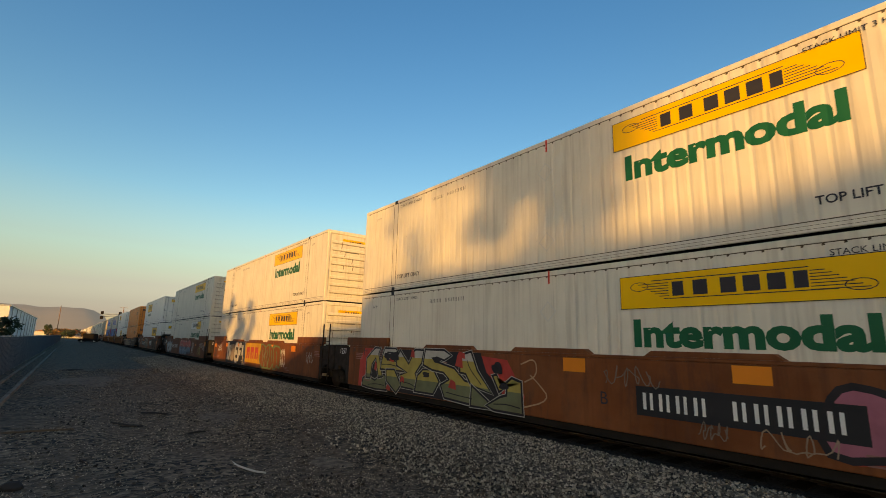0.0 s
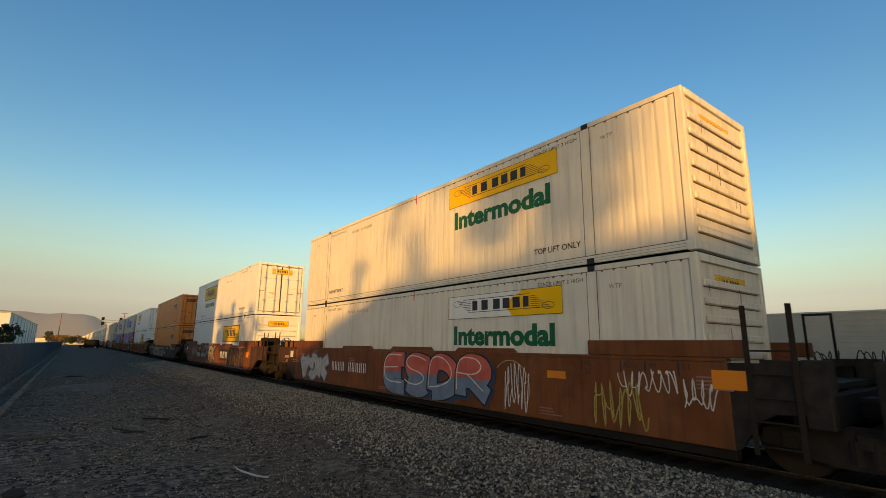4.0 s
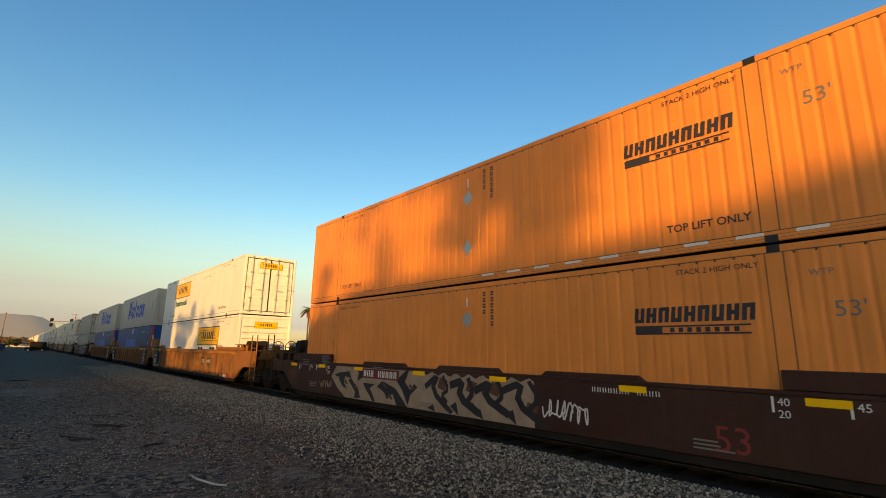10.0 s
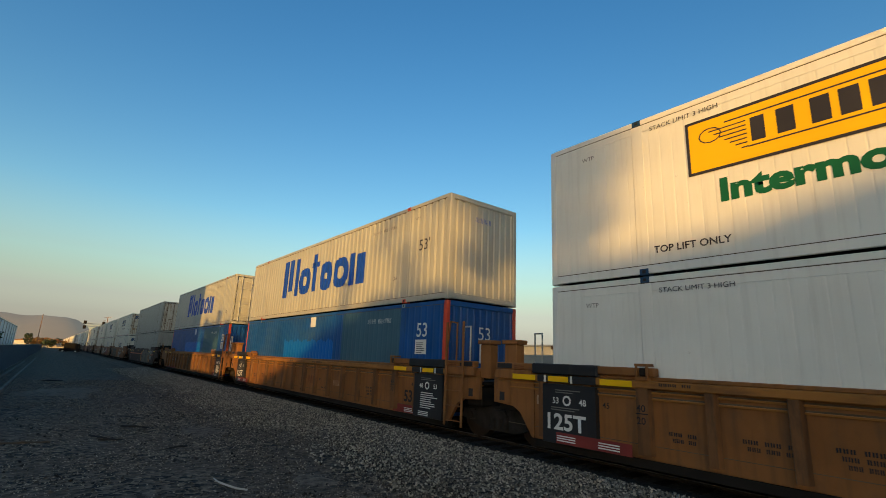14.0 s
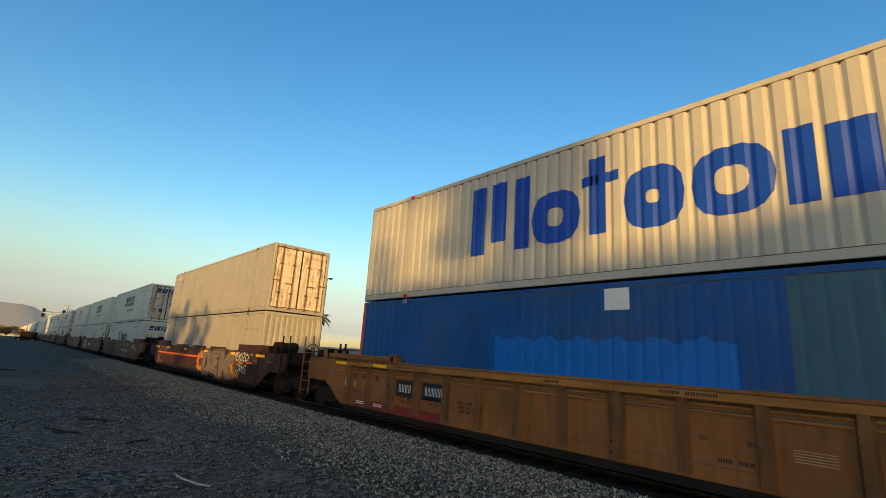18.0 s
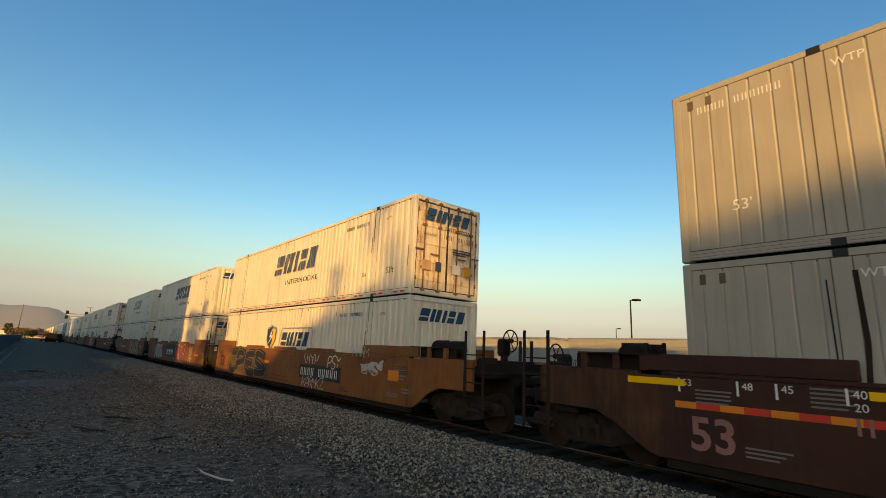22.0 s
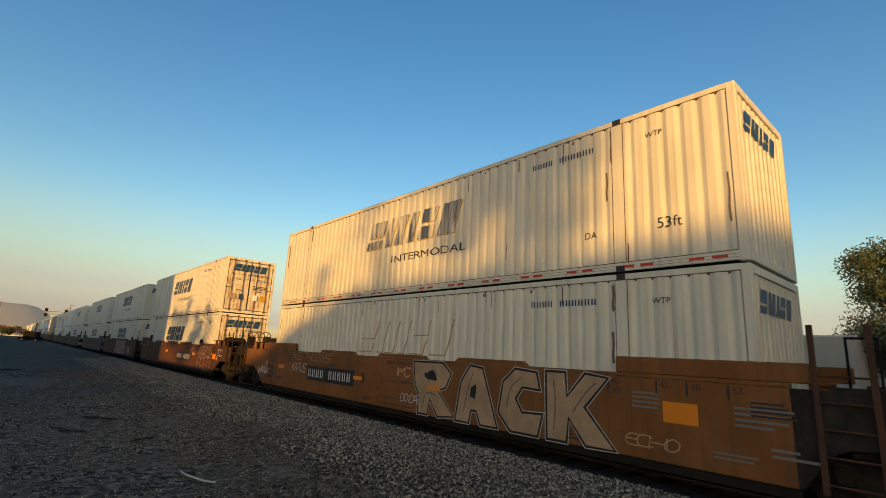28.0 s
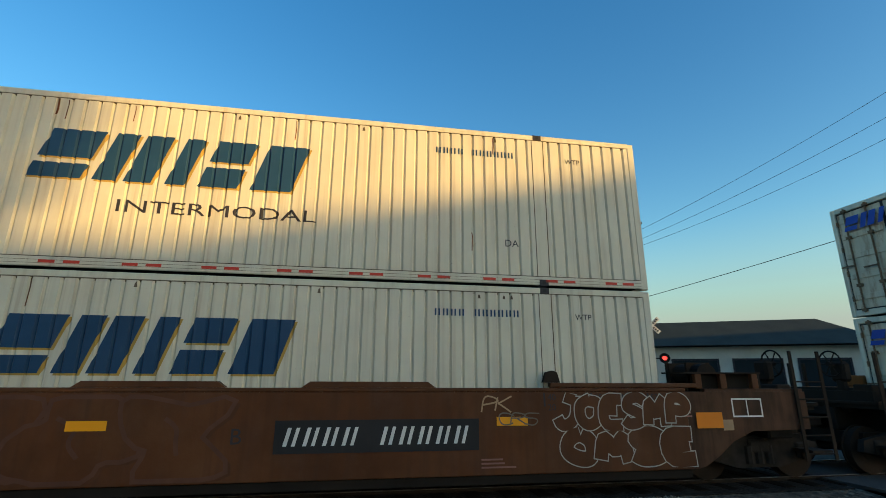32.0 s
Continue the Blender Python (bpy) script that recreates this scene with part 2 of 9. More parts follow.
M["letter_dark"] = paint("dark_lettering_paint", (0.035, 0.033, 0.04), 0.5, vary=0.15, bump=0.0)
M["letter_white"] = paint("white_lettering_paint", (0.68, 0.66, 0.62), 0.5, vary=0.1, stain=0.4, stain_color=(0.3, 0.24, 0.2), bump=0.0)
M["letter_green"] = paint("green_lettering_paint", (0.010, 0.105, 0.045), 0.45, vary=0.1, bump=0.0)
M["letter_blue"] = paint("navy_blue_lettering_paint", (0.018, 0.056, 0.120), 0.45, vary=0.15, stain=0.25, stain_color=(0.1, 0.12, 0.17), bump=0.0)
M["letter_worn"] = paint("worn_blue_lettering", (0.045, 0.07, 0.12), 0.5, vary=0.25, stain=0.6, stain_color=(0.40, 0.38, 0.34), streak=(3, 3, 0.2), stain_from=0.52, specks=0.5, bump=0.0)
M["letter_peeled"] = paint("peeling_blue_lettering", (0.06, 0.085, 0.13), 0.5, vary=0.3, stain=0.95, stain_color=(0.52, 0.49, 0.41), streak=(2.2, 2.2, 0.35), stain_scale=1.6, stain_from=0.44, specks=0.5, bump=0.0)
M["letter_bright_blue"] = paint("bright_blue_lettering_paint", (0.010, 0.055, 0.36), 0.4, vary=0.1, bump=0.0)
M["letter_faded"] = paint("faded_grey_lettering_paint", (0.52, 0.50, 0.46), 0.5, vary=0.1, bump=0.0)
M["letter_yellow"] = paint("yellow_edge_lettering", (0.42, 0.27, 0.06), 0.5, vary=0.2, stain=0.6, stain_color=(0.5, 0.45, 0.36), bump=0.0)
M["placard"] = paint("painted_over_placard_frame", (0.60, 0.575, 0.51), 0.5, vary=0.1, bump=0.0)
M["letter_grey"] = paint("grey_lettering_paint", (0.16, 0.15, 0.14), 0.5, vary=0.15, bump=0.0)
M["yellow_panel"] = paint("yellow_sign_paint", (0.82, 0.47, 0.008), 0.42, vary=0.06, stain=0.15, stain_color=(0.5, 0.3, 0.03), bump=0.0)
M["reflector"] = paint("amber_reflective_tape", (0.85, 0.36, 0.015), 0.4, vary=0.1, bump=0.0)
M["orange_plate"] = paint("orange_paint_plate", (0.70, 0.22, 0.02), 0.5, vary=0.12, bump=0.0)
M["red_tape"] = paint("red_reflective_tape", (0.55, 0.05, 0.03), 0.4, vary=0.1, bump=0.0)
M["white_tape"] = paint("white_reflective_tape", (0.75, 0.74, 0.7), 0.4, vary=0.1, bump=0.0)
# joint dirt; also the colour of shade drawn under ribs and rails
M["seam_and_shade"] = paint("dirty_seam_and_shade", (0.12, 0.09, 0.06), 0.85, vary=0.4, scale=3.0, bump=0.0)
M["seal"] = paint("dark_rubber_seal", (0.03, 0.03, 0.03), 0.8, vary=0.2, bump=0.0)
M["galv"] = paint("galvanised_steel", (0.42, 0.42, 0.4), 0.42, metal=0.7, vary=0.15, bump=0.03)
M["concrete"] = paint("weathered_concrete", (0.36, 0.34, 0.30), 0.85, vary=0.2, stain=0.4, stain_color=(0.2, 0.18, 0.15), bump=0.2)
M["wood"] = paint("weathered_pole_wood", (0.20, 0.115, 0.065), 0.8, vary=0.25, stain=0.4, stain_color=(0.09, 0.055, 0.035), streak=(6, 6, 0.3), bump=0.3)
M["sleeper"] = paint("creosoted_sleeper_wood", (0.016, 0.012, 0.009), 0.95, spec=0.05, vary=0.3, stain=0.4, bump=0.3)
for nm, c in (("g_olive", (0.15, 0.155, 0.085)), ("g_pink", (0.34, 0.12, 0.16)), ("g_red", (0.40, 0.05, 0.04)),
              ("g_slate", (0.15, 0.20, 0.27)), ("g_white", (0.62, 0.59, 0.53)), ("g_silver", (0.42, 0.40, 0.36)), ("g_black", (0.025, 0.022, 0.024)), ("g_gold", (0.45, 0.24, 0.03)),
              ("g_tan", (0.38, 0.25, 0.15)), ("g_mauve", (0.26, 0.13, 0.11)), ("g_green", (0.10, 0.16, 0.07)), ("g_maroon", (0.2, 0.035, 0.03)), ("g_charcoal", (0.05, 0.056, 0.052)), ("g_sand", (0.29, 0.215, 0.15)), ("g_dust", (0.17, 0.165, 0.135)), ("g_navy", (0.03, 0.055, 0.10)), ("g_clay", (0.16, 0.13, 0.105)), ("g_amber", (0.40, 0.17, 0.035)), ("g_plate", (0.13, 0.025, 0.02)), ("g_umber", (0.105, 0.046, 0.03)), ("g_mustard", (0.36, 0.285, 0.075)), ("g_coral", (0.50, 0.11, 0.08)), ("g_bark", (0.085, 0.033, 0.014)), ("g_moss", (0.10, 0.075, 0.03))):
    M[nm] = paint("spray_paint_" + nm[2:], c, 0.55, vary=0.2, scale=3.0, stain=0.25, stain_color=(c[0] * 0.5, c[1] * 0.5, c[2] * 0.5), bump=0.02)


# ---------- mesh helpers ----------
def part(name, bm, material, parent=None, label="", smooth=False):
    """Links a bmesh (or a ready mesh) as one object under a thing or a part."""
    if isinstance(bm, bpy.types.Mesh):
        me = bm
    else:
        me = bpy.data.meshes.new(name)
        bm.to_mesh(me)
        bm.free()
        if smooth:
            me.shade_smooth()
    if material is not None and not me.materials:
        me.materials.append(material)
    ob = new(name, me)
    ob.parent = parent
    if label:
        ob["label"] = label
    return ob


def thing(name, label, category, group="", kind=""):
    return tagged(new(name), label, category, group, kind)


def mesh_of(name, verts, faces):
    me = bpy.data.meshes.new(name)
    me.from_pydata(verts, [], faces)
    me.update()
    return me


def box(bm, x0, x1, y0, y1, z0, z1, bev=0.0):
    g = bmesh.ops.create_cube(bm, size=1.0, matrix=Matrix.LocRotScale(((x0 + x1) / 2, (y0 + y1) / 2, (z0 + z1) / 2), None, (abs(x1 - x0), abs(y1 - y0), abs(z1 - z0))))
    if bev > 0:
        es = list({e for v in g["verts"] for e in v.link_edges})
        bmesh.ops.bevel(bm, geom=es, offset=bev, segments=1, profile=0.5, affect="EDGES")
    return bm


def bxs(*boxes, bev=0.0):
    bm = bmesh.new()
    for b in boxes:
        box(bm, *b, bev=bev)
    return bm


def cyl(bm, a, b, r, seg=10, r2=None):
    a, b = Vector(a), Vector(b)
    d = b - a
    m = Matrix.Translation((a + b) / 2) @ d.to_track_quat("Z", "Y").to_matrix().to_4x4()
    bmesh.ops.create_cone(bm, cap_ends=True, segments=seg, radius1=r, radius2=r if r2 is None else r2, depth=d.length, matrix=m)
    return bm


def rod(pts, r, seg=8):
    """One round bar through all the points, its rings mitred at the bends."""
    bm = bmesh.new()
    P = [Vector(p) for p in pts]
    rings, side = [], None
    for i, p in enumerate(P):
        d0 = (p - P[i - 1]).normalized() if i else (P[1] - p).normalized()
        d1 = (P[i + 1] - p).normalized() if i < len(P) - 1 else d0
        m = d0 + d1
        m = m.normalized() if m.length > 0.1 else d0
        if side is None:
            side = m.orthogonal().normalized()
        side = (side - m * side.dot(m))
        side = side.normalized() if side.length > 1e-4 else m.orthogonal().normalized()
        up = m.cross(side)
        k = min(1.5, 1 / max(0.5, m.dot(d0)))
        rings.append([bm.verts.new(p + (side * math.cos(6.28319 * j / seg) + up * math.sin(6.28319 * j / seg)) * r * (k if 0 < i < len(P) - 1 else 1)) for j in range(seg)])
    for a, b in zip(rings[:-1], rings[1:]):
        for j in range(seg):
            bm.faces.new((a[j], a[(j + 1) % seg], b[(j + 1) % seg], b[j]))
    bm.faces.new(rings[0][::-1])
    bm.faces.new(rings[-1])
    return bm


def prism(bm, outline, a0, a1, axis="x"):
    """A flat outline drawn out along an axis: outline in (y, z) for x, (x, z) for y, (x, y) for z."""
    def put(u, v, a):
        return (a, u, v) if axis == "x" else (u, a, v) if axis == "y" else (u, v, a)
    p0 = [bm.verts.new(put(u, v, a0)) for u, v in outline]
    p1 = [bm.verts.new(put(u, v, a1)) for u, v in outline]
    k = len(outline)
    bm.faces.new(p0)
    bm.faces.new(p1[::-1])
    for i in range(k):
        bm.faces.new((p0[i], p1[i], p1[(i + 1) % k], p0[(i + 1) % k]))
    bmesh.ops.recalc_face_normals(bm, faces=bm.faces[:])
    return bm


# ---------- markings, laid on a side that looks to the camera (-x) or on an end (-y or +y) ----------
def lay(face, off, u0, v0):
    """The pose that carries a flat drawing (x to the right, y up) on to a face of a thing."""
    if face == "side":
        return Matrix(((0, 0, -1, off), (-1, 0, 0, u0), (0, 1, 0, v0), (0, 0, 0, 1)))
    if face == "front":
        return Matrix(((1, 0, 0, u0), (0, 0, -1, off), (0, 1, 0, v0), (0, 0, 0, 1)))
    return Matrix(((-1, 0, 0, u0), (0, 0, 1, off), (0, 1, 0, v0), (0, 0, 0, 1)))


TEXTS = {}


def text_mesh(txt, height, slant=0.0, bold=0.0, wide=1.0):
    key = (txt, height, slant, bold, wide)
    if key not in TEXTS:
        cu = bpy.data.curves.new("lettering", "FONT")
        cu.body, cu.size, cu.shear, cu.offset, cu.resolution_u = txt, 1.0, slant, bold, 3
        ob = bpy.data.objects.new("lettering", cu)
        scene.collection.objects.link(ob)
        bpy.context.view_layer.update()
        me = bpy.data.meshes.new_from_object(ob.evaluated_get(bpy.context.evaluated_depsgraph_get()))
        bpy.data.objects.remove(ob)
        xs = [v.co.x for v in me.vertices]
        ys = [v.co.y for v in me.vertices]
        k = height / 0.72
        for v in me.vertices:
            v.co.x, v.co.y = (v.co.x - min(xs)) * k * wide, v.co.y * k
        TEXTS[key] = (me, (max(xs) - min(xs)) * k * wide)
    return TEXTS[key]


def letter(parent, txt, u, v, height, material, face="side", off=-1.299, width=None, slant=0.0, bold=0.0, label=""):
    """Words that start at u (their left end) with the foot at v."""
    me, w = text_mesh(txt, height, slant, bold)
    if width:
        me, w = text_mesh(txt, height, slant, bold, round(width / w, 3))
    me = me.copy()
    me.materials.clear()
    me.materials.append(material)
    me.transform(lay(face, off, u, v))
    return part("lettering", me, None, parent, label)


def flat(parent, name, polys, material, u, v, face="side", off=-1.299, label=""):
    bm = bmesh.new()
    for poly in polys:
        try:
            bm.faces.new([bm.verts.new((*p[:2], p[2] if len(p) > 2 else 0)) for p in poly])
        except ValueError:
            pass
    bmesh.ops.transform(bm, matrix=lay(face, off, u, v), verts=bm.verts[:])
    return part(name, bm, material, parent, label)


def rect(a, b, c, d, slant=0.0):
    return [(a + b * slant, b), (c + b * slant, b), (c + d * slant, d), (a + d * slant, d)]


def bars(parent, u, v, width, height, count, material, face="side", off=-1.299, gap_at=(), fill=0.3, slant=0.0, label=""):
    """Writing that is not spelled out: a pair of plain bars for each sign; a line of small signs is one part."""
    step = width / count
    signs = [[rect(i * step + a, 0, i * step + a + step * fill * 0.5, height, slant) for a in (0.0, step * 0.45)] for i in range(count) if i not in gap_at]
    if height < 0.13:
        signs = [[q for sign in signs for q in sign]]
    for sign in signs:
        flat(parent, "letter_bar", sign, material, u, v, face, off, label)


def lines(parent, u, v, width, height, rows, material, face="side", off=-1.299, seed=1):
    rnd = random.Random(seed)
    st = height / rows
    return flat(parent, "marking", [rect(0, k * st, width * rnd.uniform(0.6, 1.0), k * st + st * 0.45) for k in range(rows)], material, u, v, face, off)


def blob(rnd, cx, cy, rx, ry, wob=0.18, n=26):
    ph = [rnd.uniform(0, 6.28) for _ in range(4)]
    am = [rnd.uniform(0.3, 1) * wob / (k + 1) ** 0.5 for k in range(4)]
    out = []
    for i in range(n):
        a = 6.2832 * i / n
        f = 1 + sum(am[k] * math.sin((k + 2) * a + ph[k]) for k in range(4))
        out.append((cx + rx * f * math.copysign(abs(math.cos(a)) ** 0.7, math.cos(a)), cy + ry * f * math.copysign(abs(math.sin(a)) ** 0.7, math.sin(a))))
    return out


def ribbon(pts, w, depth=0.0):
    """A painted stroke of width w along a line: quads that meet at their mitred joints."""
    n = len(pts)
    shut = n > 2 and math.hypot(pts[0][0] - pts[-1][0], pts[0][1] - pts[-1][1]) < 1e-6
    rim = []
    for i in range(n):
        a, b = pts[i - 1] if i else (pts[-2] if shut else pts[0]), pts[i + 1] if i < n - 1 else (pts[1] if shut else pts[-1])
        d0, d1 = Vector((pts[i][0] - a[0], pts[i][1] - a[1])), Vector((b[0] - pts[i][0], b[1] - pts[i][1]))
        d0, d1 = (d0.normalized() if d0.length else d1.normalized()), (d1.normalized() if d1.length else d0.normalized())
        m = d0 + d1
        m = m.normalized() if m.length > 0.2 else d0
        k = min(1.6, 1 / max(0.3, m.dot(d0))) * w / 2
        rim.append(((pts[i][0] - m.y * k, pts[i][1] + m.x * k, depth), (pts[i][0] + m.y * k, pts[i][1] - m.x * k, depth)))
    up = lambda c, i: (c[0], c[1], c[2] + 2e-5 * i)      # each quad a hair above the one before
    return [[up(p[0], i), up(p[1], i), up(q[1], i + 1), up(q[0], i + 1)] for i, (p, q) in enumerate(zip(rim[:-1], rim[1:]))]


def scribble(rnd, x0, y0, w, h, loops, wid, lean=0.0):
    """One looping hand-drawn line, as sprayed tags have."""
    pts, n = [], loops * 14
    f1, f2, p1, p2 = rnd.uniform(0.8, 1.3), rnd.uniform(1.7, 2.6), rnd.uniform(0, 6), rnd.uniform(0, 6)
    for i in range(n + 1):
        t = i / n
        a = t * loops * 6.2832
        y = 0.5 + 0.33 * math.sin(a * f1 + p1) + 0.17 * math.sin(a * f2 + p2)
        x = t * 0.9 + 0.05 + 0.35 / max(loops, 1) * math.cos(a + p2)
        pts.append((x0 + x * w + y * h * lean, y0 + y * h))
    return ribbon(pts, wid)


CAR_SIDE = -1.474


def rounded(pts, times=2):
    """Cuts the corners off a line."""
    for _ in range(times):
        out = [pts[0]]
        for (a, b), (c, d) in zip(pts[:-1], pts[1:]):
            out += [(a * 0.75 + c * 0.25, b * 0.75 + d * 0.25), (a * 0.25 + c * 0.75, b * 0.25 + d * 0.75)]
        pts = out + [pts[-1]]
    return pts


def letter_form(rnd, cx, h, rx, thick):
    """The strokes of one made-up sprayed form: uprights, leaning bars, hooks and bows. No real letter."""
    S = []
    top, foot = h * 0.94 - thick / 2, h * 0.06 + thick / 2
    x0, x1 = cx - rx + thick / 2, cx + rx - thick / 2
    kind = rnd.randrange(5)
    j = lambda s: rnd.uniform(-s, s)
    if kind == 0:
        S.append([(x0 + j(0.05), foot), (x0 + j(0.08), h * 0.5), (x0 + j(0.05), top)])
        S.append([(x0, top), (x1, top - 0.05), (x1 + 0.05, h * 0.62), (x0 + 0.1, h * 0.5)])
        S.append([(x0 + 0.1, h * 0.5), (x1 - 0.1, h * 0.3), (x1 + 0.12, foot)])
    elif kind == 1:
        S.append([(cx + rx * math.cos(a) * 0.75, h * 0.5 + (h * 0.44 - thick / 2) * math.sin(a)) for a in [0.7 + i * 0.45 for i in range(11)]])
        S.append([(cx, h * 0.45), (x1, h * 0.42 + j(0.05)), (x1 + 0.03, foot + 0.05)])
    elif kind == 2:
        S.append([(x0 - 0.08, foot), (cx - 0.05, h * 0.6), (cx + j(0.06), top), (cx + 0.12, h * 0.55), (x1 + 0.1, foot)])
        S.append([(x0 + 0.05, h * 0.36), (x1, h * 0.33)])
    elif kind == 3:
        S.append([(x1, top - 0.03), (cx, top), (x0, h * 0.74), (cx, h * 0.52), (x1, h * 0.3), (cx, foot), (x0 - 0.03, foot + 0.04)])
    else:
        S.append([(x0 + j(0.04), top), (x0 + 0.04, h * 0.5), (x0 + j(0.05), foot)])
        S.append([(x1 + 0.08, top), (x0 + 0.12, h * 0.48), (x1 + 0.14, foot)])
    return [rounded(s) if len(s) < 9 else s for s in S]


def mural(parent, u, v, w, h, fill, edge, shade, count, seed, top=None, lean=0.12, backing=None, thin=False):
    """A large sprayed piece: made-up forms of broad strokes with an outline, a drop shade and paler upper parts. Not letters."""
    rnd = random.Random(seed)
    st = w / count
    if backing:
        for mat, grow, z in ((shade, 0.16, 0.0), (backing, 0.06, -0.0012)):
            n = 40
            rim = [(w * i / n, h + grow * (0.2 + rnd.random()) * (0.5 + 0.5 * math.sin(i * 0.9 + seed))) for i in range(n + 1)]
            low = [(w * i / n, -grow * 0.5 * rnd.random()) for i in range(n + 1)]
            flat(parent, "mural_ground", [[low[i], low[i + 1], rim[i + 1], rim[i]] for i in range(n)], M[mat], u, v, off=CAR_SIDE - 0.0015 + z)
    for i in range(count):
        thick = min(st * 0.36, h * 0.30) * rnd.uniform(0.9, 1.1)
        mid = st * (i + 0.5)
        turned = rnd.random() < 0.5
        forms = [[(2 * mid - x if turned else x, h - y) for x, y in s] for s in letter_form(rnd, mid, h, st * 0.52, thick)]
        layers = [("mural_shade", shade, 1.45, -0.06, -0.05, 0.0), ("mural_outline", edge, 1.36, 0, 0, 0.003), ("mural_fill", fill, 1.0, 0, 0, 0.006)]
        for name, mat, wide, dx, dy, z in layers:
            P = []
            for k, s in enumerate(forms):
                pts = [(x + dx + (y - h / 2) * lean, y + dy) for x, y in s]
                if name == "mural_outline":         # the outline closes round the ends of a stroke
                    g = 0.03 if thin else 0.05
                    for a, b in ((0, 1), (-1, -2)):
                        d = Vector((pts[a][0] - pts[b][0], pts[a][1] - pts[b][1]))
                        d = d.normalized() * g if d.length else d
                        pts[a] = (pts[a][0] + d.x, pts[a][1] + d.y)
                P += [[(a, min(max(b, 0.0), h * 1.03), c) for a, b, c in q] for q in ribbon(pts, thick * wide if name != "mural_outline" else thick + (0.06 if thin else 0.1), z + 0.0006 * k)]
            flat(parent, name, P, M[mat], u, v, off=CAR_SIDE - 0.003)
        if thin:
            continue
        P = []
        for k, s in enumerate(forms):
            pts = [(x + (y - h / 2) * lean - 0.1 * thick, y + 0.12 * thick) for x, y in s]
            P += [[(a, max(b, h * 0.5 + 0.05 * math.sin(a * 5)) if top else b, c) for a, b, c in q] for q in ribbon(pts, thick * (0.8 if top else 0.07), 0.009 + 0.0006 * k)]
        flat(parent, "mural_light", P, M[top or edge], u, v, off=CAR_SIDE - 0.003)


STROKES = {
    "A": "0,0 .42,1 .58,1 1,0/.2,.36 .8,.36", "C": "1,.82 .75,1 .25,1 0,.7 0,.3 .25,0 .75,0 1,.18", "D": "0,0 0,1 .55,1 1,.72 1,.28 .55,0 0,0",
    "E": "1,1 0,1 0,0 1,0/0,.52 .8,.52", "F": "1,1 0,1 0,0/0,.52 .8,.52", "H": "0,0 0,1/1,0 1,1/0,.5 1,.5", "I": ".5,0 .5,1",
    "J": "1,1 1,.25 .7,0 .3,0 0,.25/.35,1 1,1", "K": "0,0 0,1/1,1 .1,.45/.15,.5 1,0", "L": "0,1 0,0 1,0", "M": "0,0 .1,1 .5,.3 .9,1 1,0",
    "O": ".5,1 .1,.85 0,.5 .1,.15 .5,0 .9,.15 1,.5 .9,.85 .5,1", "P": "0,0 0,1 .7,1 1,.75 .7,.5 0,.5", "R": "0,0 0,1 .7,1 1,.75 .7,.5 0,.5/.4,.5 1,0",
    "S": "1,.85 .7,1 .25,1 0,.8 .2,.55 .8,.45 1,.2 .7,0 .25,0 0,.15", "T": "0,1 1,1/.5,1 .5,0", "U": "0,1 0,.3 .3,0 .7,0 1,.3 1,1", "Y": "0,1 .5,.5 1,1/.5,.5 .5,0",
    "Z": "0,1 1,1 0,0 1,0", "!": ".5,1 .5,.35/.5,.06 .5,0", ".": ".5,.06 .5,0"}


def letter_lines(txt, w, h, wid, seed, lean=0.1, jig=0.06, close=0.0):
    """The middle lines of sprayed letters, one list of lines for each letter."""
    rnd = random.Random(seed)
    share = [0.42 if ch in "I!." else 1.0 for ch in txt]
    out, x0 = [], 0.0
    for ch, part_w in zip(txt, share):
        cw = w * part_w / sum(share)
        j = lambda: rnd.uniform(-jig, jig)
        one = []
        for line in STROKES[ch].split("/"):
            pts = [tuple(float(q) for q in p.split(",")) for p in line.split()]
            pts = [(x0 + wid / 2 - close / 2 + (x + j() * 0.8) * (cw - wid + close), wid / 2 + (y + j()) * (h - wid)) for x, y in pts]
            pts = [(x + (y - h / 2) * lean, y) for x, y in pts]
            one.append(rounded(pts, 2) if len(pts) > 2 else pts)
        out.append(one)
        x0 += cw
    return out


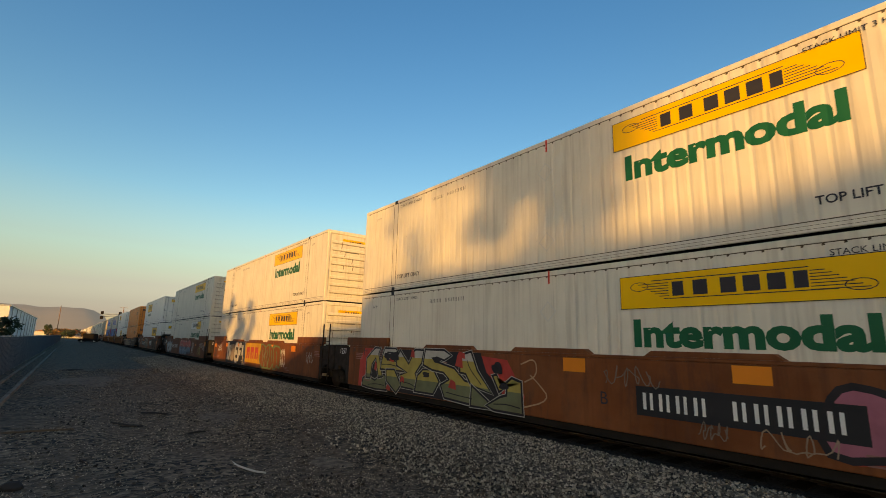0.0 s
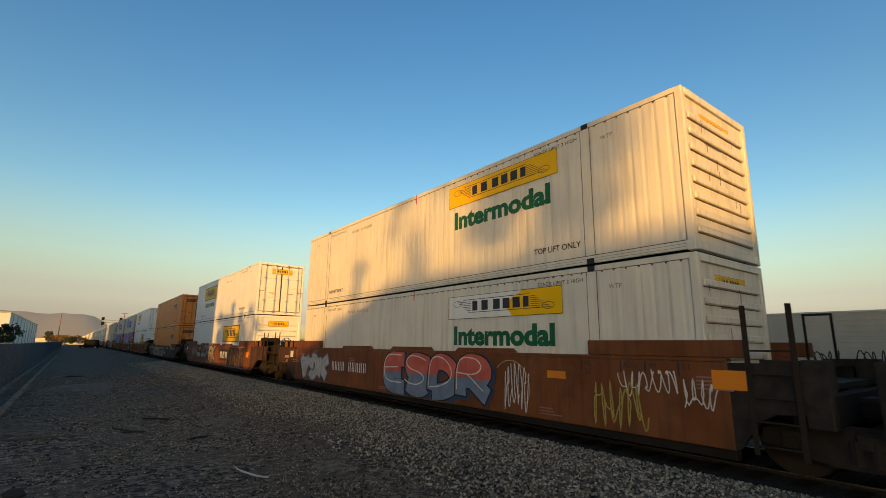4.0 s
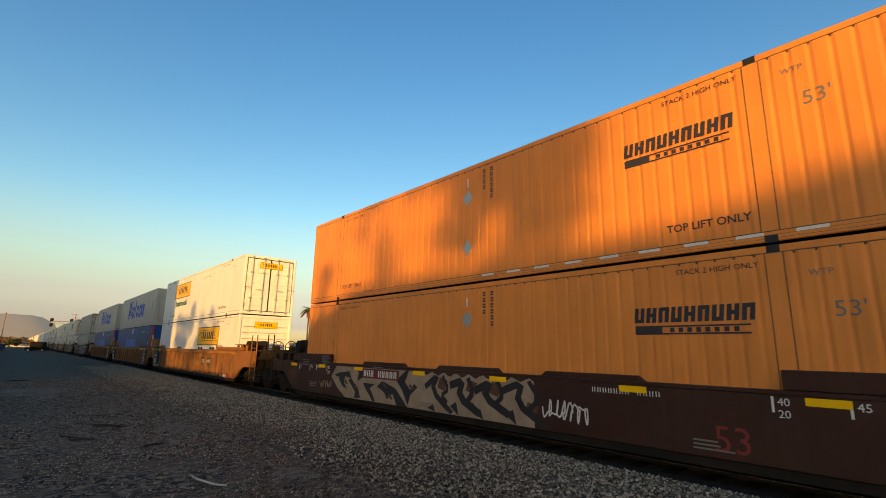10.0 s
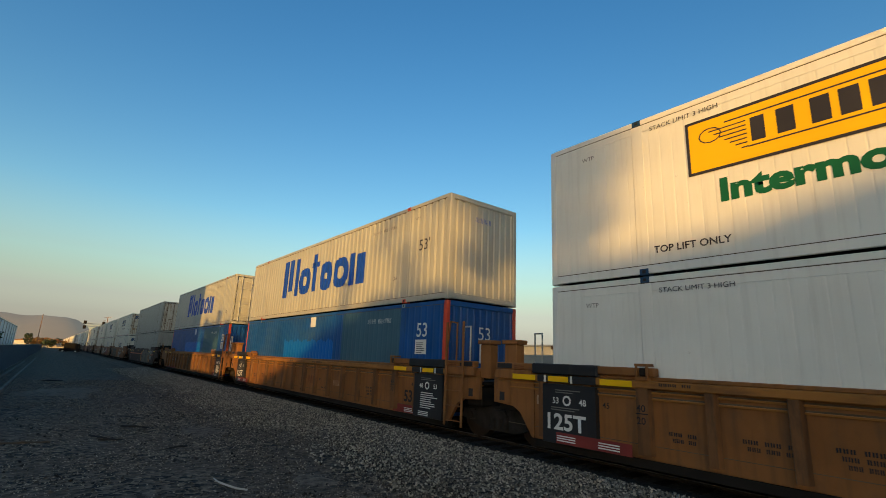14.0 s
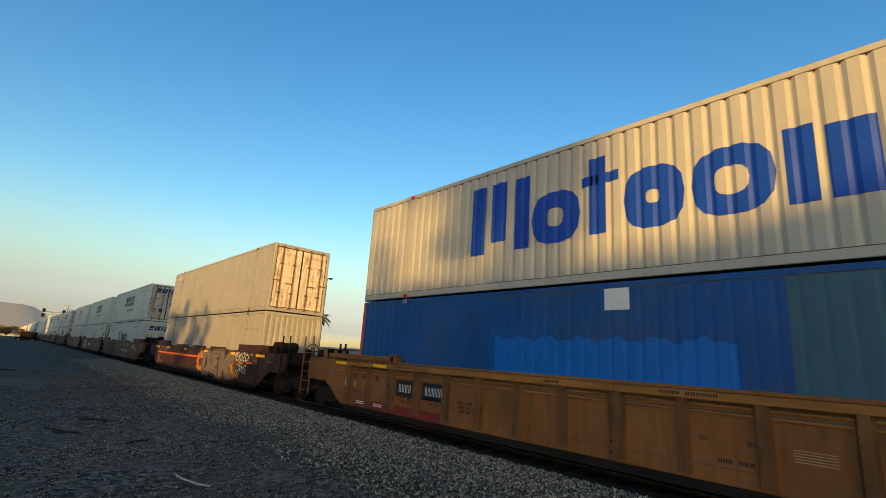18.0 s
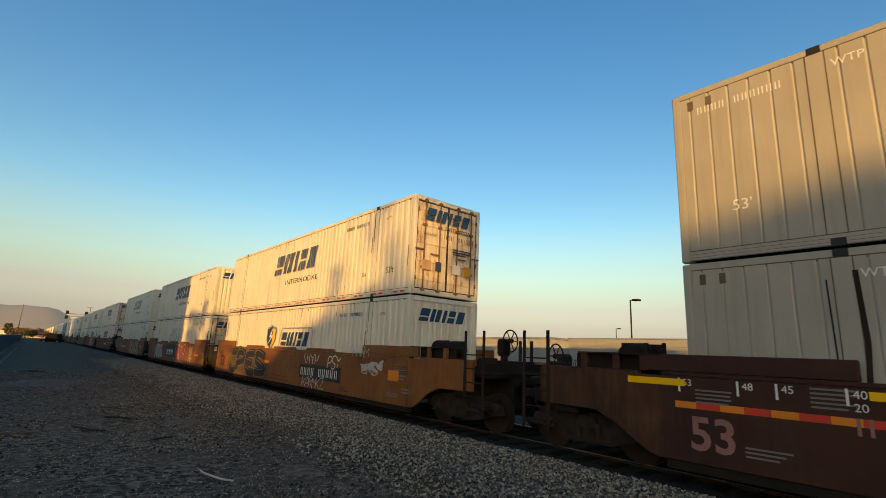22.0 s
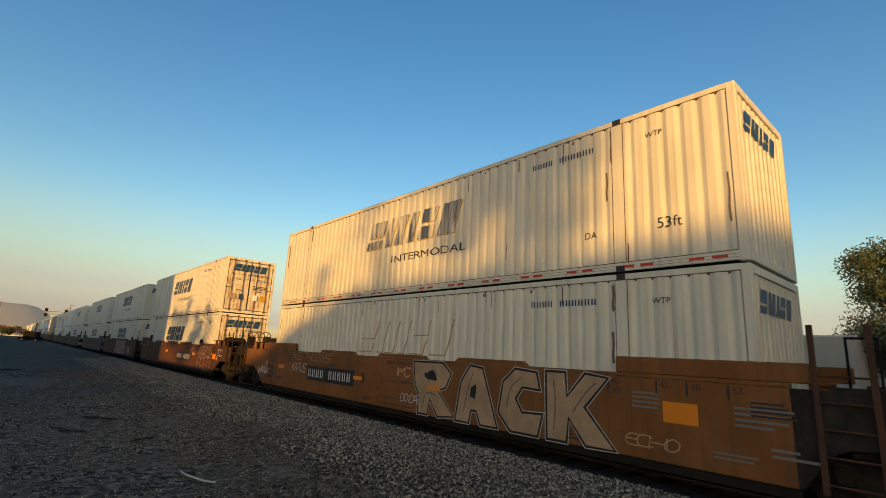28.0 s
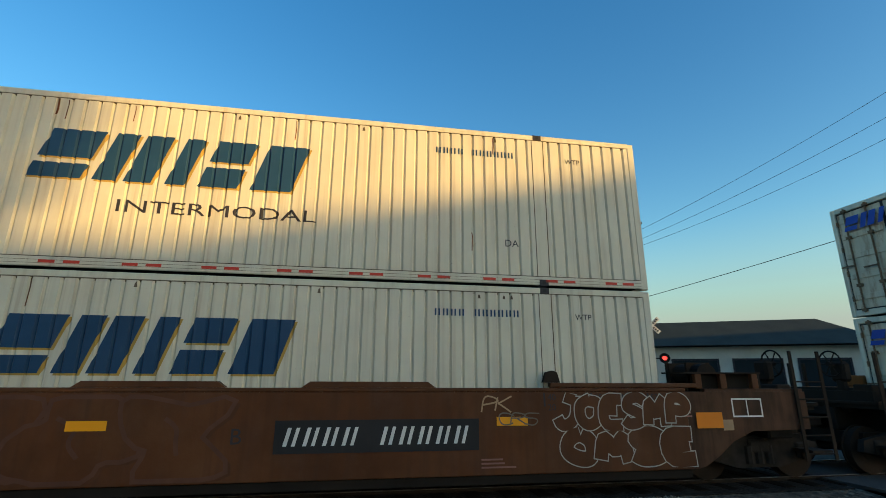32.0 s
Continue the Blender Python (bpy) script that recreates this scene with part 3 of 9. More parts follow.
def sprayed_letters(parent, txt, u, v, w, h, wid, fill, edge, shade=None, top=None, split=0.5, light=None, seed=1, lean=0.1, rim=0.09, jig=0.06, close=0.12, tip=None):
    """Fat sprayed letters: drop shade, outline, fill, a second colour in the upper part and thin light edges."""
    forms = letter_lines(txt, w, h, wid, seed, lean, jig, close)
    for n, lines_ in enumerate(forms):
        lift = 0.004 * n
        layers = ([("mural_shade", shade, wid + rim + 0.06, 0.07, -0.05, 0.0)] if shade else []) + [("mural_outline", edge, wid + rim, 0, 0, 0.0012), ("mural_fill", fill, wid, 0, 0, 0.0024)]
        if top:
            layers.append(("mural_top", top, wid, 0, 0, 0.0036))
        if tip:
            layers.append(("mural_tip", tip, wid, 0, 0, 0.0042))
        if light:
            layers.append(("mural_light", light, 0.028, -wid * 0.36, wid * 0.3, 0.0046))
        for name, mat, wide, dx, dy, z in layers:
            P = []
            for k, pts in enumerate(lines_):
                pts = [(x + dx, y + dy) for x, y in pts]
                if name in ("mural_outline", "mural_shade"):
                    for a, b in ((0, 1), (-1, -2)):
                        d = Vector((pts[a][0] - pts[b][0], pts[a][1] - pts[b][1]))
                        d = d.normalized() * rim / 2 if d.length else d
                        pts[a] = (pts[a][0] + d.x, pts[a][1] + d.y)
                cut = h * split if name == "mural_top" else h * 0.8 if name == "mural_tip" else -0.02
                P += [[(a, min(max(b, cut + 0.03 * math.sin(a * 7) if name in ("mural_top", "mural_tip") else cut), h * 1.02), c) for a, b, c in q] for q in ribbon(pts, wide, z + lift + 0.0002 * k)]
            flat(parent, name, P, M[mat], u, v, off=CAR_SIDE - 0.003)


def sprayed_tag_letters(parent, txt, u, v, w, h, mat, seed, wid=0.028, lean=0.15):
    """A thin hand-sprayed tag."""
    for one in letter_lines(txt, w, h, wid, seed, lean, 0.1, 0.06):
        flat(parent, "sprayed_tag", [q for pts in one for q in ribbon(pts, wid)], M[mat], u, v, off=CAR_SIDE - 0.02)


def bubbles(parent, u, v, w, h, count, fill, edge, seed, wid=0.028, shade=None, rows=1):
    """Round overlapping throw-up forms with a thin outline; no letters."""
    rnd = random.Random(seed)
    n = 0
    for r in range(rows):
        for k in range(count):
            rx, ry = w / count * rnd.uniform(0.56, 0.68), h / rows * rnd.uniform(0.46, 0.52)
            cx, cy = w * (k + 0.5) / count, h * (r + 0.5) / rows
            rim = blob(rnd, cx, cy, rx, ry, 0.3)
            rim = [(a, min(max(b, 0.0), h)) for a, b in rim]
            if shade:
                flat(parent, "mural_shade", [[(a + 0.07, b - 0.04, 0.0) for a, b in rim]], M[shade], u, v, off=CAR_SIDE - 0.003 - 0.002 * n)
            flat(parent, "mural_fill", [rim], M[fill], u, v, off=CAR_SIDE - 0.0042 - 0.002 * n)
            inner = [(cx + rx * a, cy + ry * b) for a, b in ((-0.25, 0.5), (0.1, 0.25), (-0.05, -0.1), (0.15, -0.45))]
            P = ribbon(rim + rim[:1], wid) + ribbon(rounded([(a + rnd.uniform(-0.1, 0.1) * rx, b) for a, b in inner]), wid)
            flat(parent, "mural_outline", P, M[edge], u, v, off=CAR_SIDE - 0.005 - 0.002 * n)
            n += 1


def shards(parent, u, v, w, h, count, ground, line, accent, seed, wid=0.07):
    """A wild angular mural: a pale ground broken by dark folded bars, with rust-coloured wedges."""
    rnd = random.Random(seed)
    n = 30
    top = [(w * i / n, h * (0.97 + 0.05 * math.sin(i * 1.7 + seed))) for i in range(n + 1)]
    flat(parent, "mural_ground", [[(a[0], 0), (b[0], 0), b, a] for a, b in zip(top[:-1], top[1:])], M[ground], u, v, off=CAR_SIDE - 0.0015)
    for k in range(count):
        x = w * (k + 0.1) / count
        c = w / count
        j = lambda q: rnd.uniform(-q, q)
        fold = [(x + j(0.1), h * (0.75 + j(0.15))), (x + c * 0.55, h * (0.9 + j(0.08))), (x + c * (0.35 + j(0.1)), h * (0.5 + j(0.1))), (x + c * 1.15, h * (0.12 + j(0.1)))]
        hook = [(x + c * 0.75, h * (0.95 + j(0.05))), (x + c * (1.0 + j(0.1)), h * 0.6), (x + c * 0.7, h * (0.4 + j(0.1))), (x + c * 0.95, h * (0.2 + j(0.1)))]
        for pts, ww in ((fold, wid * rnd.uniform(0.9, 1.7)), (hook, wid * rnd.uniform(0.6, 1.3))):
            P = [[(a, min(max(b, 0.0), h * 0.98), z) for a, b, z in q] for q in ribbon(rounded(pts, 1), ww, 0.001)]
            flat(parent, "mural_line", P, M[line], u, v, off=CAR_SIDE - 0.0035)
        a, b = x + c * (0.6 + j(0.2)), h * rnd.choice((0.25, 0.62))
        flat(parent, "mural_accent", [[(a, b), (a + c * 0.3, b - 0.06), (a + c * 0.42, b + h * 0.2), (a + c * 0.1, b + h * 0.27)]], M[accent], u, v, off=CAR_SIDE - 0.0027)
        a, b = x + c * (0.05 + j(0.1)), h * rnd.uniform(0.02, 0.3)
        flat(parent, "mural_accent", [[(a, b), (a + c * 0.35, 0.0), (a + c * 0.25, b + h * 0.12)]], M[line], u, v, off=CAR_SIDE - 0.0029)


def band_of(poly, low, high):
    """The part of a flat form between two heights."""
    for edge, keep in ((low, 1), (high, -1)):
        out = []
        for (ax, ay), (bx, by) in zip(poly, poly[1:] + poly[:1]):
            if (ay - edge) * keep >= 0:
                out.append((ax, ay))
            if (ay - edge) * (by - edge) < 0:
                k = (edge - ay) / (by - ay)
                out.append((ax + (bx - ax) * k, edge))
        poly = out
        if len(poly) < 3:
            return []
    return poly


def folded_forms(parent, u, v, forms, bands, edge, light, rim=0.09):
    """Interlocking sharp painted forms in colour bands, each with a dark outline inside a thin pale one."""
    for n, form in enumerate(forms):
        pts = [tuple(float(q) for q in p.split(",")) for p in form.split()]
        off = CAR_SIDE - 0.003 - 0.0022 * n
        flat(parent, "mural_light", ribbon(pts + pts[:1], rim + 0.034), M[light], u, v, off=off)
        flat(parent, "mural_outline", ribbon(pts + pts[:1], rim, 0.0006), M[edge], u, v, off=off)
        for low, high, mat in bands:
            piece = band_of(pts, low, high)
            if piece:
                flat(parent, "mural_fill", [piece], M[mat], u, v, off=off - 0.0016)


def tag(parent, u, v, w, h, material, seed, loops=4, wid=0.03):
    rnd = random.Random(seed)
    flat(parent, "sprayed_tag", scribble(rnd, 0, 0, w, h, loops, wid), M[material], u, v, off=CAR_SIDE - 0.006)


# ---------- the track and the train's line ----------
TRACK_X, RAIL_Z = 9.01, 0.26
SIDE = 1.289                            # half a container's width
LENGTH, TALL, LIFT = 16.15, 2.89, 2.92
CAST = 1.98                             # the lifting posts stand this far from each end


def grooves(y0, y1, pitch, duty, depth):
    """The line of a corrugated side: (y, depth) from end to end."""
    n = max(1, round((y1 - y0) / pitch))
    p = (y1 - y0) / n
    slope = min(0.26 * p, (1 - duty) * p * 0.42)
    prof = [(y0, 0.0)]
    for i in range(n):
        a = y0 + i * p + p * duty / 2
        b = y0 + (i + 1) * p - p * duty / 2
        prof += [(a, 0.0), (a + slope, depth), (b - slope, depth), (b, 0.0)]
    prof.append((y1, 0.0))
    return prof


def drape(ob, pitch, duty, depth, start=CAST + 0.11):
    """Presses a flat marking into the grooves of the side between the lifting posts."""
    prof = grooves(start, LENGTH - CAST - 0.11, pitch, duty, depth)
    bm = bmesh.new()
    bm.from_mesh(ob.data)
    bmesh.ops.triangulate(bm, faces=bm.faces[:])
    ys = [v.co.y for v in bm.verts]
    for y, _ in prof[1:-1]:
        if min(ys) < y < max(ys):
            bmesh.ops.bisect_plane(bm, geom=bm.verts[:] + bm.edges[:] + bm.faces[:], plane_co=(0, y, 0), plane_no=(0, 1, 0))
    py, pd = [p[0] for p in prof], [p[1] for p in prof]
    for v in bm.verts:
        v.co.x += float(np.interp(v.co.y, py, pd))
    bm.to_mesh(ob.data)
    bm.free()
    return ob


def corrugated(x, out, y0, y1, z0, z1, pitch, duty, depth):
    """A side sheet with upright grooves: the outer face at x, the grooves pressed inwards by depth. out: -1 or 1."""
    prof = grooves(y0, y1, pitch, duty, depth)
    vs, fs = [], []
    for y, d in prof:
        vs += [(x - out * d, y, z0), (x - out * d, y, z1)]
    for i in range(len(prof) - 1):
        a = 2 * i
        fs.append((a, a + 2, a + 3, a + 1) if out > 0 else (a, a + 1, a + 3, a + 2))
    return mesh_of("side_panel", vs, fs)


def corrugated_end(y, out, x0, x1, z0, z1, pitch, depth):
    n = max(1, round((x1 - x0) / pitch))
    p = (x1 - x0) / n
    prof = [(x0, 0.0)]
    for i in range(n):
        a = x0 + i * p
        prof += [(a + 0.25 * p, 0.0), (a + 0.38 * p, depth), (a + 0.62 * p, depth), (a + 0.75 * p, 0.0)]
    prof.append((x1, 0.0))
    vs, fs = [], []
    for x, d in prof:
        vs += [(x, y - out * d, z0), (x, y - out * d, z1)]
    for i in range(len(prof) - 1):
        a = 2 * i
        fs.append((a, a + 1, a + 3, a + 2) if out > 0 else (a, a + 2, a + 3, a + 1))
    return mesh_of("end_panel", vs, fs)


SHEETS = {}


def sheet(*key):
    if key not in SHEETS:
        SHEETS[key] = corrugated(*key)
    return SHEETS[key].copy()


def doors(c, y, out, paint_mat, rod_mat):
    """Two door leaves with pressed bands, four locking rods with their keepers, handles and hinges."""
    for sx in (-1, 1):
        x0, x1 = (0.012, 1.16) if sx > 0 else (-1.16, -0.012)
        ya, yb = sorted((y, y + out * 0.05))
        door = part("door", bxs((x0, x1, ya, yb, 0.17, 2.74), bev=0.006), paint_mat, c)
        for z in (0.42, 0.95, 1.48, 2.01, 2.45):
            y2, y3 = sorted((y + out * 0.05, y + out * 0.075))
            part("door_band", bxs((x0 + 0.06, x1 - 0.06, y2, y3, z, z + 0.14), bev=0.01), paint_mat, door)
        ys = sorted((y + out * 0.049, y + out * 0.054))
        part("leaf_seal", bxs((x0, x0 + 0.022, *ys, 0.17, 2.74), (x1 - 0.022, x1, *ys, 0.17, 2.74), (x0 + 0.022, x1 - 0.022, *ys, 2.715, 2.74), (x0 + 0.022, x1 - 0.022, *ys, 0.17, 0.2)), M["seal"], door)
        for fx in (0.30, 0.78):
            xr = sx * fx * 1.16
            yr = y + out * 0.105
            part("lock_rod", rod([(xr, yr, 0.1), (xr, yr, 2.82)], 0.022, 8), rod_mat, door)
            for z in (0.12, 0.75, 2.0, 2.72):
                part("keeper", bxs((xr - 0.06, xr + 0.06, *sorted((y + out * 0.05, y + out * 0.13)), z, z + 0.07)), rod_mat, door)
            part("handle", bxs((min(xr, xr + sx * 0.33), max(xr, xr + sx * 0.33), *sorted((y + out * 0.12, y + out * 0.14)), 1.12 + fx * 0.2, 1.16 + fx * 0.2)), rod_mat, door)
        for z in (0.4, 1.05, 1.7, 2.4):
            part("hinge", bxs((min(sx * 1.13, sx * 1.24), max(sx * 1.13, sx * 1.24), *sorted((y + out * 0.04, y + out * 0.08)), z, z + 0.13)), rod_mat, door)
    part("door_seal", bxs((-0.012, 0.012, *sorted((y + out * 0.01, y + out * 0.056)), 0.17, 2.74)), M["seal"], c)


def container(label, body, pitch=0.24, duty=0.6, depth=0.03, front="ribs", rear="flat", rail=None, posts=None, castings="black_paint", band=0.0, seams=False, mids=(), group="containers on the train", detail=True):
    """A 53-foot box: its front end at y = 0, its foot at z = 0."""
    b, rl, po = M[body], M[rail or body], M[posts or body]
    c = thing("shipping_container", label, "container", group)
    zl, zh = 0.17, 2.78
    x = SIDE
    spans = ((0.14, CAST - 0.11), (CAST + 0.11, LENGTH - CAST - 0.11), (LENGTH - CAST + 0.11, LENGTH - 0.14))
    for s in (-1, 1):
        for y0, y1, paint_name in [(*spans[0], body)] + (list(mids) or [(*spans[1], body)]) + [(*spans[2], body)]:
            part("side_panel", sheet(s * x, s, y0, y1, zl, zh - band, pitch, duty, depth), M[paint_name], c)
            if band:
                part("upper_band", bxs((min(s * x, s * (x - 0.02)), max(s * x, s * (x - 0.02)), y0, y1, zh - band + 0.003, zh)), b, c)
        xa, xb = sorted((s * (x - 0.05), s * (x + 0.004)))
        part("top_rail", bxs((xa, xb, 0.1, LENGTH - 0.1, zh + 0.002, TALL), bev=0.012), rl, c)
        part("bottom_rail", bxs((xa, xb, 0.1, LENGTH - 0.1, 0.02, zl - 0.002), bev=0.01), rl, c)
        if s < 0 and detail and depth > 0.008:       # the rail's overhang shade at the top of each groove, drawn dark
            pr = grooves(*spans[1], pitch, duty, depth) + grooves(*spans[0], pitch, duty, depth)[1:] + grooves(*spans[2], pitch, duty, depth)[1:]
            gp = [(p[0] + q[0]) / 2 for p, q in zip(pr[:-1], pr[1:]) if p[1] > 0 and q[1] > 0]
            w = min(0.05, pitch * (1 - duty) * 0.4)
            ends = tagged(part("groove_shade", mesh_of("groove_shade", [v for y in gp for v in ((-x + depth - 0.002, y - w, zh - band), (-x + depth - 0.002, y + w, zh - band), (-x + depth - 0.002, y + w * 0.5, zh - band - 0.035), (-x + depth - 0.002, y - w * 0.6, zh - band - 0.025))],
                                                               [(4 * k, 4 * k + 1, 4 * k + 2, 4 * k + 3) for k in range(len(gp))]), M["seam_and_shade"], c), kind="stuff")
        if s < 0 and detail:
            for z in (zl - 0.006, zh - 0.004):
                part("rail_seam", bxs((-x - 0.0015, -x + 0.03, 0.14, LENGTH - 0.14, z, z + 0.013)), M["seam_and_shade"], c)
            for k in range(2 if seams else 0):      # pressed lines along the lower rail
                part("rail_line", bxs((-x - 0.0055, -x + 0.01, 0.14, LENGTH - 0.14, 0.062 + 0.05 * k, 0.067 + 0.05 * k)), M["seam_and_shade"], c)
        for yc in (CAST, LENGTH - CAST):
            part("lifting_post", bxs((xa, xb, yc - 0.109, yc + 0.109, zl, zh), bev=0.008), rl, c)
            if s < 0 and seams:
                part("post_seam", bxs((-x - 0.0056, -x + 0.02, yc - 0.119, yc - 0.107, zl, zh), (-x - 0.0056, -x + 0.02, yc + 0.107, yc + 0.115, zl, zh)), M["seam_and_shade"], c)
            for z0, z1 in ((0.0, 0.12), (TALL - 0.105, TALL + 0.005)) if s < 0 else ():
                xc, xd = sorted((s * (x - 0.16), s * (x + 0.007)))
                casting = part("corner_casting", bxs((xc, xd, yc - 0.089, yc + 0.089, z0, z1), bev=0.01), M[castings], c)
                if detail and s < 0:
                    part("casting_hole", bxs((s * (x + 0.0105) , s * (x + 0.0075), yc - 0.03, yc + 0.03, z0 + 0.03, z1 - 0.03)), M["seal"], casting)
        for y0, y1 in ((0.0, 0.139), (LENGTH - 0.139, LENGTH)):
            part("corner_post", bxs((*sorted((s * (x - 0.12), s * (x + 0.002))), y0, y1, 0.0, TALL - 0.004), bev=0.015), po, c)
    part("roof", bxs((-x + 0.05, x - 0.05, 0.05, LENGTH - 0.05, TALL - 0.05, TALL - 0.02)), b, c)
    part("underside", bxs((-x + 0.05, x - 0.05, 0.05, LENGTH - 0.05, 0.05, 0.15)), M["steel_dark"], c)
    for out, y, kind in ((-1, 0.03, front), (1, LENGTH - 0.03, rear)):
        part("end_header", bxs((-x + 0.12, x - 0.12, *sorted((y - out * 0.08, y + out * 0.028)), 2.75, TALL - 0.004), bev=0.01), rl, c)
        part("end_sill", bxs((-x + 0.12, x - 0.12, *sorted((y - out * 0.08, y + out * 0.028)), 0.02, 0.165), bev=0.01), rl, c)
        if kind == "doors":
            doors(c, y - out * 0.055, out, M["rusty_door"] if body in ("white_swift", "grey_box") else b, M["galv"] if body in ("white_new", "silver_box") else M["rusty_rod"] if body in ("white_swift", "grey_box") else M["brown_box"])
        elif kind == "ribs":
            part("end_panel", bxs((-x + 0.12, x - 0.12, *sorted((y - out * 0.05, y - out * 0.02)), 0.165, 2.75)), b, c)
            for k in range(8):
                z = 0.32 + k * 0.29
                part("end_rib", bxs((-x + 0.2, x - 0.2, *sorted((y - out * 0.02, y + out * 0.03)), z, z + 0.12), bev=0.018), b, c)
                # a dark strip below each rib, drawn as its shade
                part("rib_shade", bxs((-x + 0.22, x - 0.22, *sorted((y - out * 0.021, y - out * 0.012)), z - 0.014, z - 0.003)), M["seam_and_shade"], c)
        else:
            me = corrugated_end(y, out, -x + 0.12, x - 0.12, 0.165, 2.75, 0.24 if kind == "corr" else 0.5, 0.036 if kind == "corr" else 0.012)
            part("end_panel", me, b, c)
    return c


def logo_board(c, u, v, w, h, framed=True, face="side", off=-SIDE - 0.010, bleached=False):
    """A yellow board with a dark frame, a scroll of fine lines at both ends and a row of plain dark bars."""
    flat(c, "sign_board", [rect(0, 0, w, h)], M["yellow_panel"], u, v, face, off, "bright yellow sign board")
    d = (1 if face == "rear" else -1) * 0.002
    t = 0.05 * h if framed else 0.018 * h
    flat(c, "sign_frame", [rect(0, 0, w, t), rect(0, h - t, w, h), rect(0, t, t, h - t), rect(w - t, t, w, h - t)], M["letter_dark"], u, v, face, off + d, "thin dark frame of the sign board")
    if bleached:                        # most of the yellow has gone
        flat(c, "sign_fade", [[(0.01 * w, 0.02 * h), (0.62 * w, 0.02 * h), (0.55 * w, 0.5 * h), (0.7 * w, 0.98 * h), (0.01 * w, 0.98 * h)]], M["white_new"], u, v, face, off - 0.001, "bleached part of the sign board")
    ln = []
    for k in range(7):                  # fine lines that step up at both ends
        a = 0.26 + 0.075 * k
        ln += [rect(w * (0.075 + 0.020 * (7 - k)), h * a, w * 0.24, h * (a + 0.022)), rect(w * 0.76, h * a, w * (0.925 - 0.020 * k), h * (a + 0.022))]
    ln += [rect(w * 0.24, h * 0.25, w * 0.84, h * 0.275), rect(w * 0.16, h * 0.80, w * 0.76, h * 0.825)]
    for cx, cy in ((0.10, 0.66), (0.90, 0.33)):
        ring = [(w * cx + 0.055 * w * math.cos(i * 0.5236) * 0.8, h * cy + 0.13 * h * math.sin(i * 0.5236)) for i in range(13)]
        ln += ribbon(ring, 0.02 * h)
    flat(c, "sign_scroll", ln, M["letter_dark"], u, v, face, off + d, "fine dark lines on the sign board")
    for a, e in ((0.255, 0.305), (0.345, 0.405), (0.455, 0.515), (0.54, 0.60), (0.625, 0.685), (0.71, 0.755)):
        flat(c, "sign_bar", [rect(w * a, h * 0.33, w * e, h * 0.74)], M["letter_dark"], u, v, face, off + d)


def slanted_logo(c, u, v, w, h, material, face="side", off=-SIDE - 0.006, shadow=None, press=None):
    """Five broad slanted forms with slits, in place of a name."""
    sl = 0.32
    P = []
    k = w / 5.15
    for i, (a, e, slit) in enumerate(((0.0, 0.95, 0.30), (1.15, 2.2, 0.0), (2.45, 2.80, 0.0), (3.05, 3.80, 0.42), (4.05, 4.85, 0.0))):
        if slit:
            P += [rect(a * k, 0, e * k, h * slit, sl), rect(a * k, h * (slit + 0.12), e * k, h, sl)]
        elif i == 1:
            P += [rect(a * k, 0, (a + 0.42) * k, h, sl), rect((a + 0.55) * k, 0, e * k, h, sl)]
        else:
            P.append(rect(a * k, 0, e * k, h, sl))
    if shadow:
        shade = flat(c, "logo_shade", [[(x + 0.035, y - 0.03) for x, y in p] for p in P], M[shadow], u, v, face, off, "pale edge of the slanted logo")
        if press:
            drape(shade, *press)
    logo = flat(c, "slanted_logo", P, M[material], u, v, face, off + (0.002 if face == "rear" else -0.002), "")
    if press:
        drape(logo, *press)


def upright_logo(c, u, v, material, off=-SIDE - 0.006):
    """A tall blue name drawn as plain bars and rounded blocks with slits."""
    def pill(x0, x1, h, slit):
        w, n = (x1 - x0) / 2, 14
        cx, cy = (x0 + x1) / 2, h / 2
        ring = lambda k: [(cx + math.copysign(abs(math.cos(a)) ** 0.75, math.cos(a)) * w * k, cy + math.copysign(abs(math.sin(a)) ** 0.75, math.sin(a)) * h / 2 * k) for a in [6.28319 * i / n for i in range(n)]]
        o, q = ring(1.0), ring(slit)
        return [[o[i], o[(i + 1) % n], q[(i + 1) % n], q[i]] for i in range(n)]
    P = [rect(0, 0, 0.40, 1.64), rect(0.62, 0.25, 1.06, 1.64), rect(1.28, 0, 1.70, 1.60)]
    P += [rect(3.12, 0.05, 3.46, 1.56), rect(2.95, 1.02, 3.72, 1.22), rect(6.24, 0, 6.60, 1.14), rect(6.72, 0, 7.26, 1.06)]
    P += pill(1.76, 2.92, 1.10, 0.36) + pill(3.80, 4.86, 1.12, 0.22) + pill(4.96, 6.12, 1.12, 0.42)
    drape(flat(c, "upright_logo", P, M[material], u, v, "side", off, "tall blue logo of plain bars"), 0.285, 0.5, 0.030)


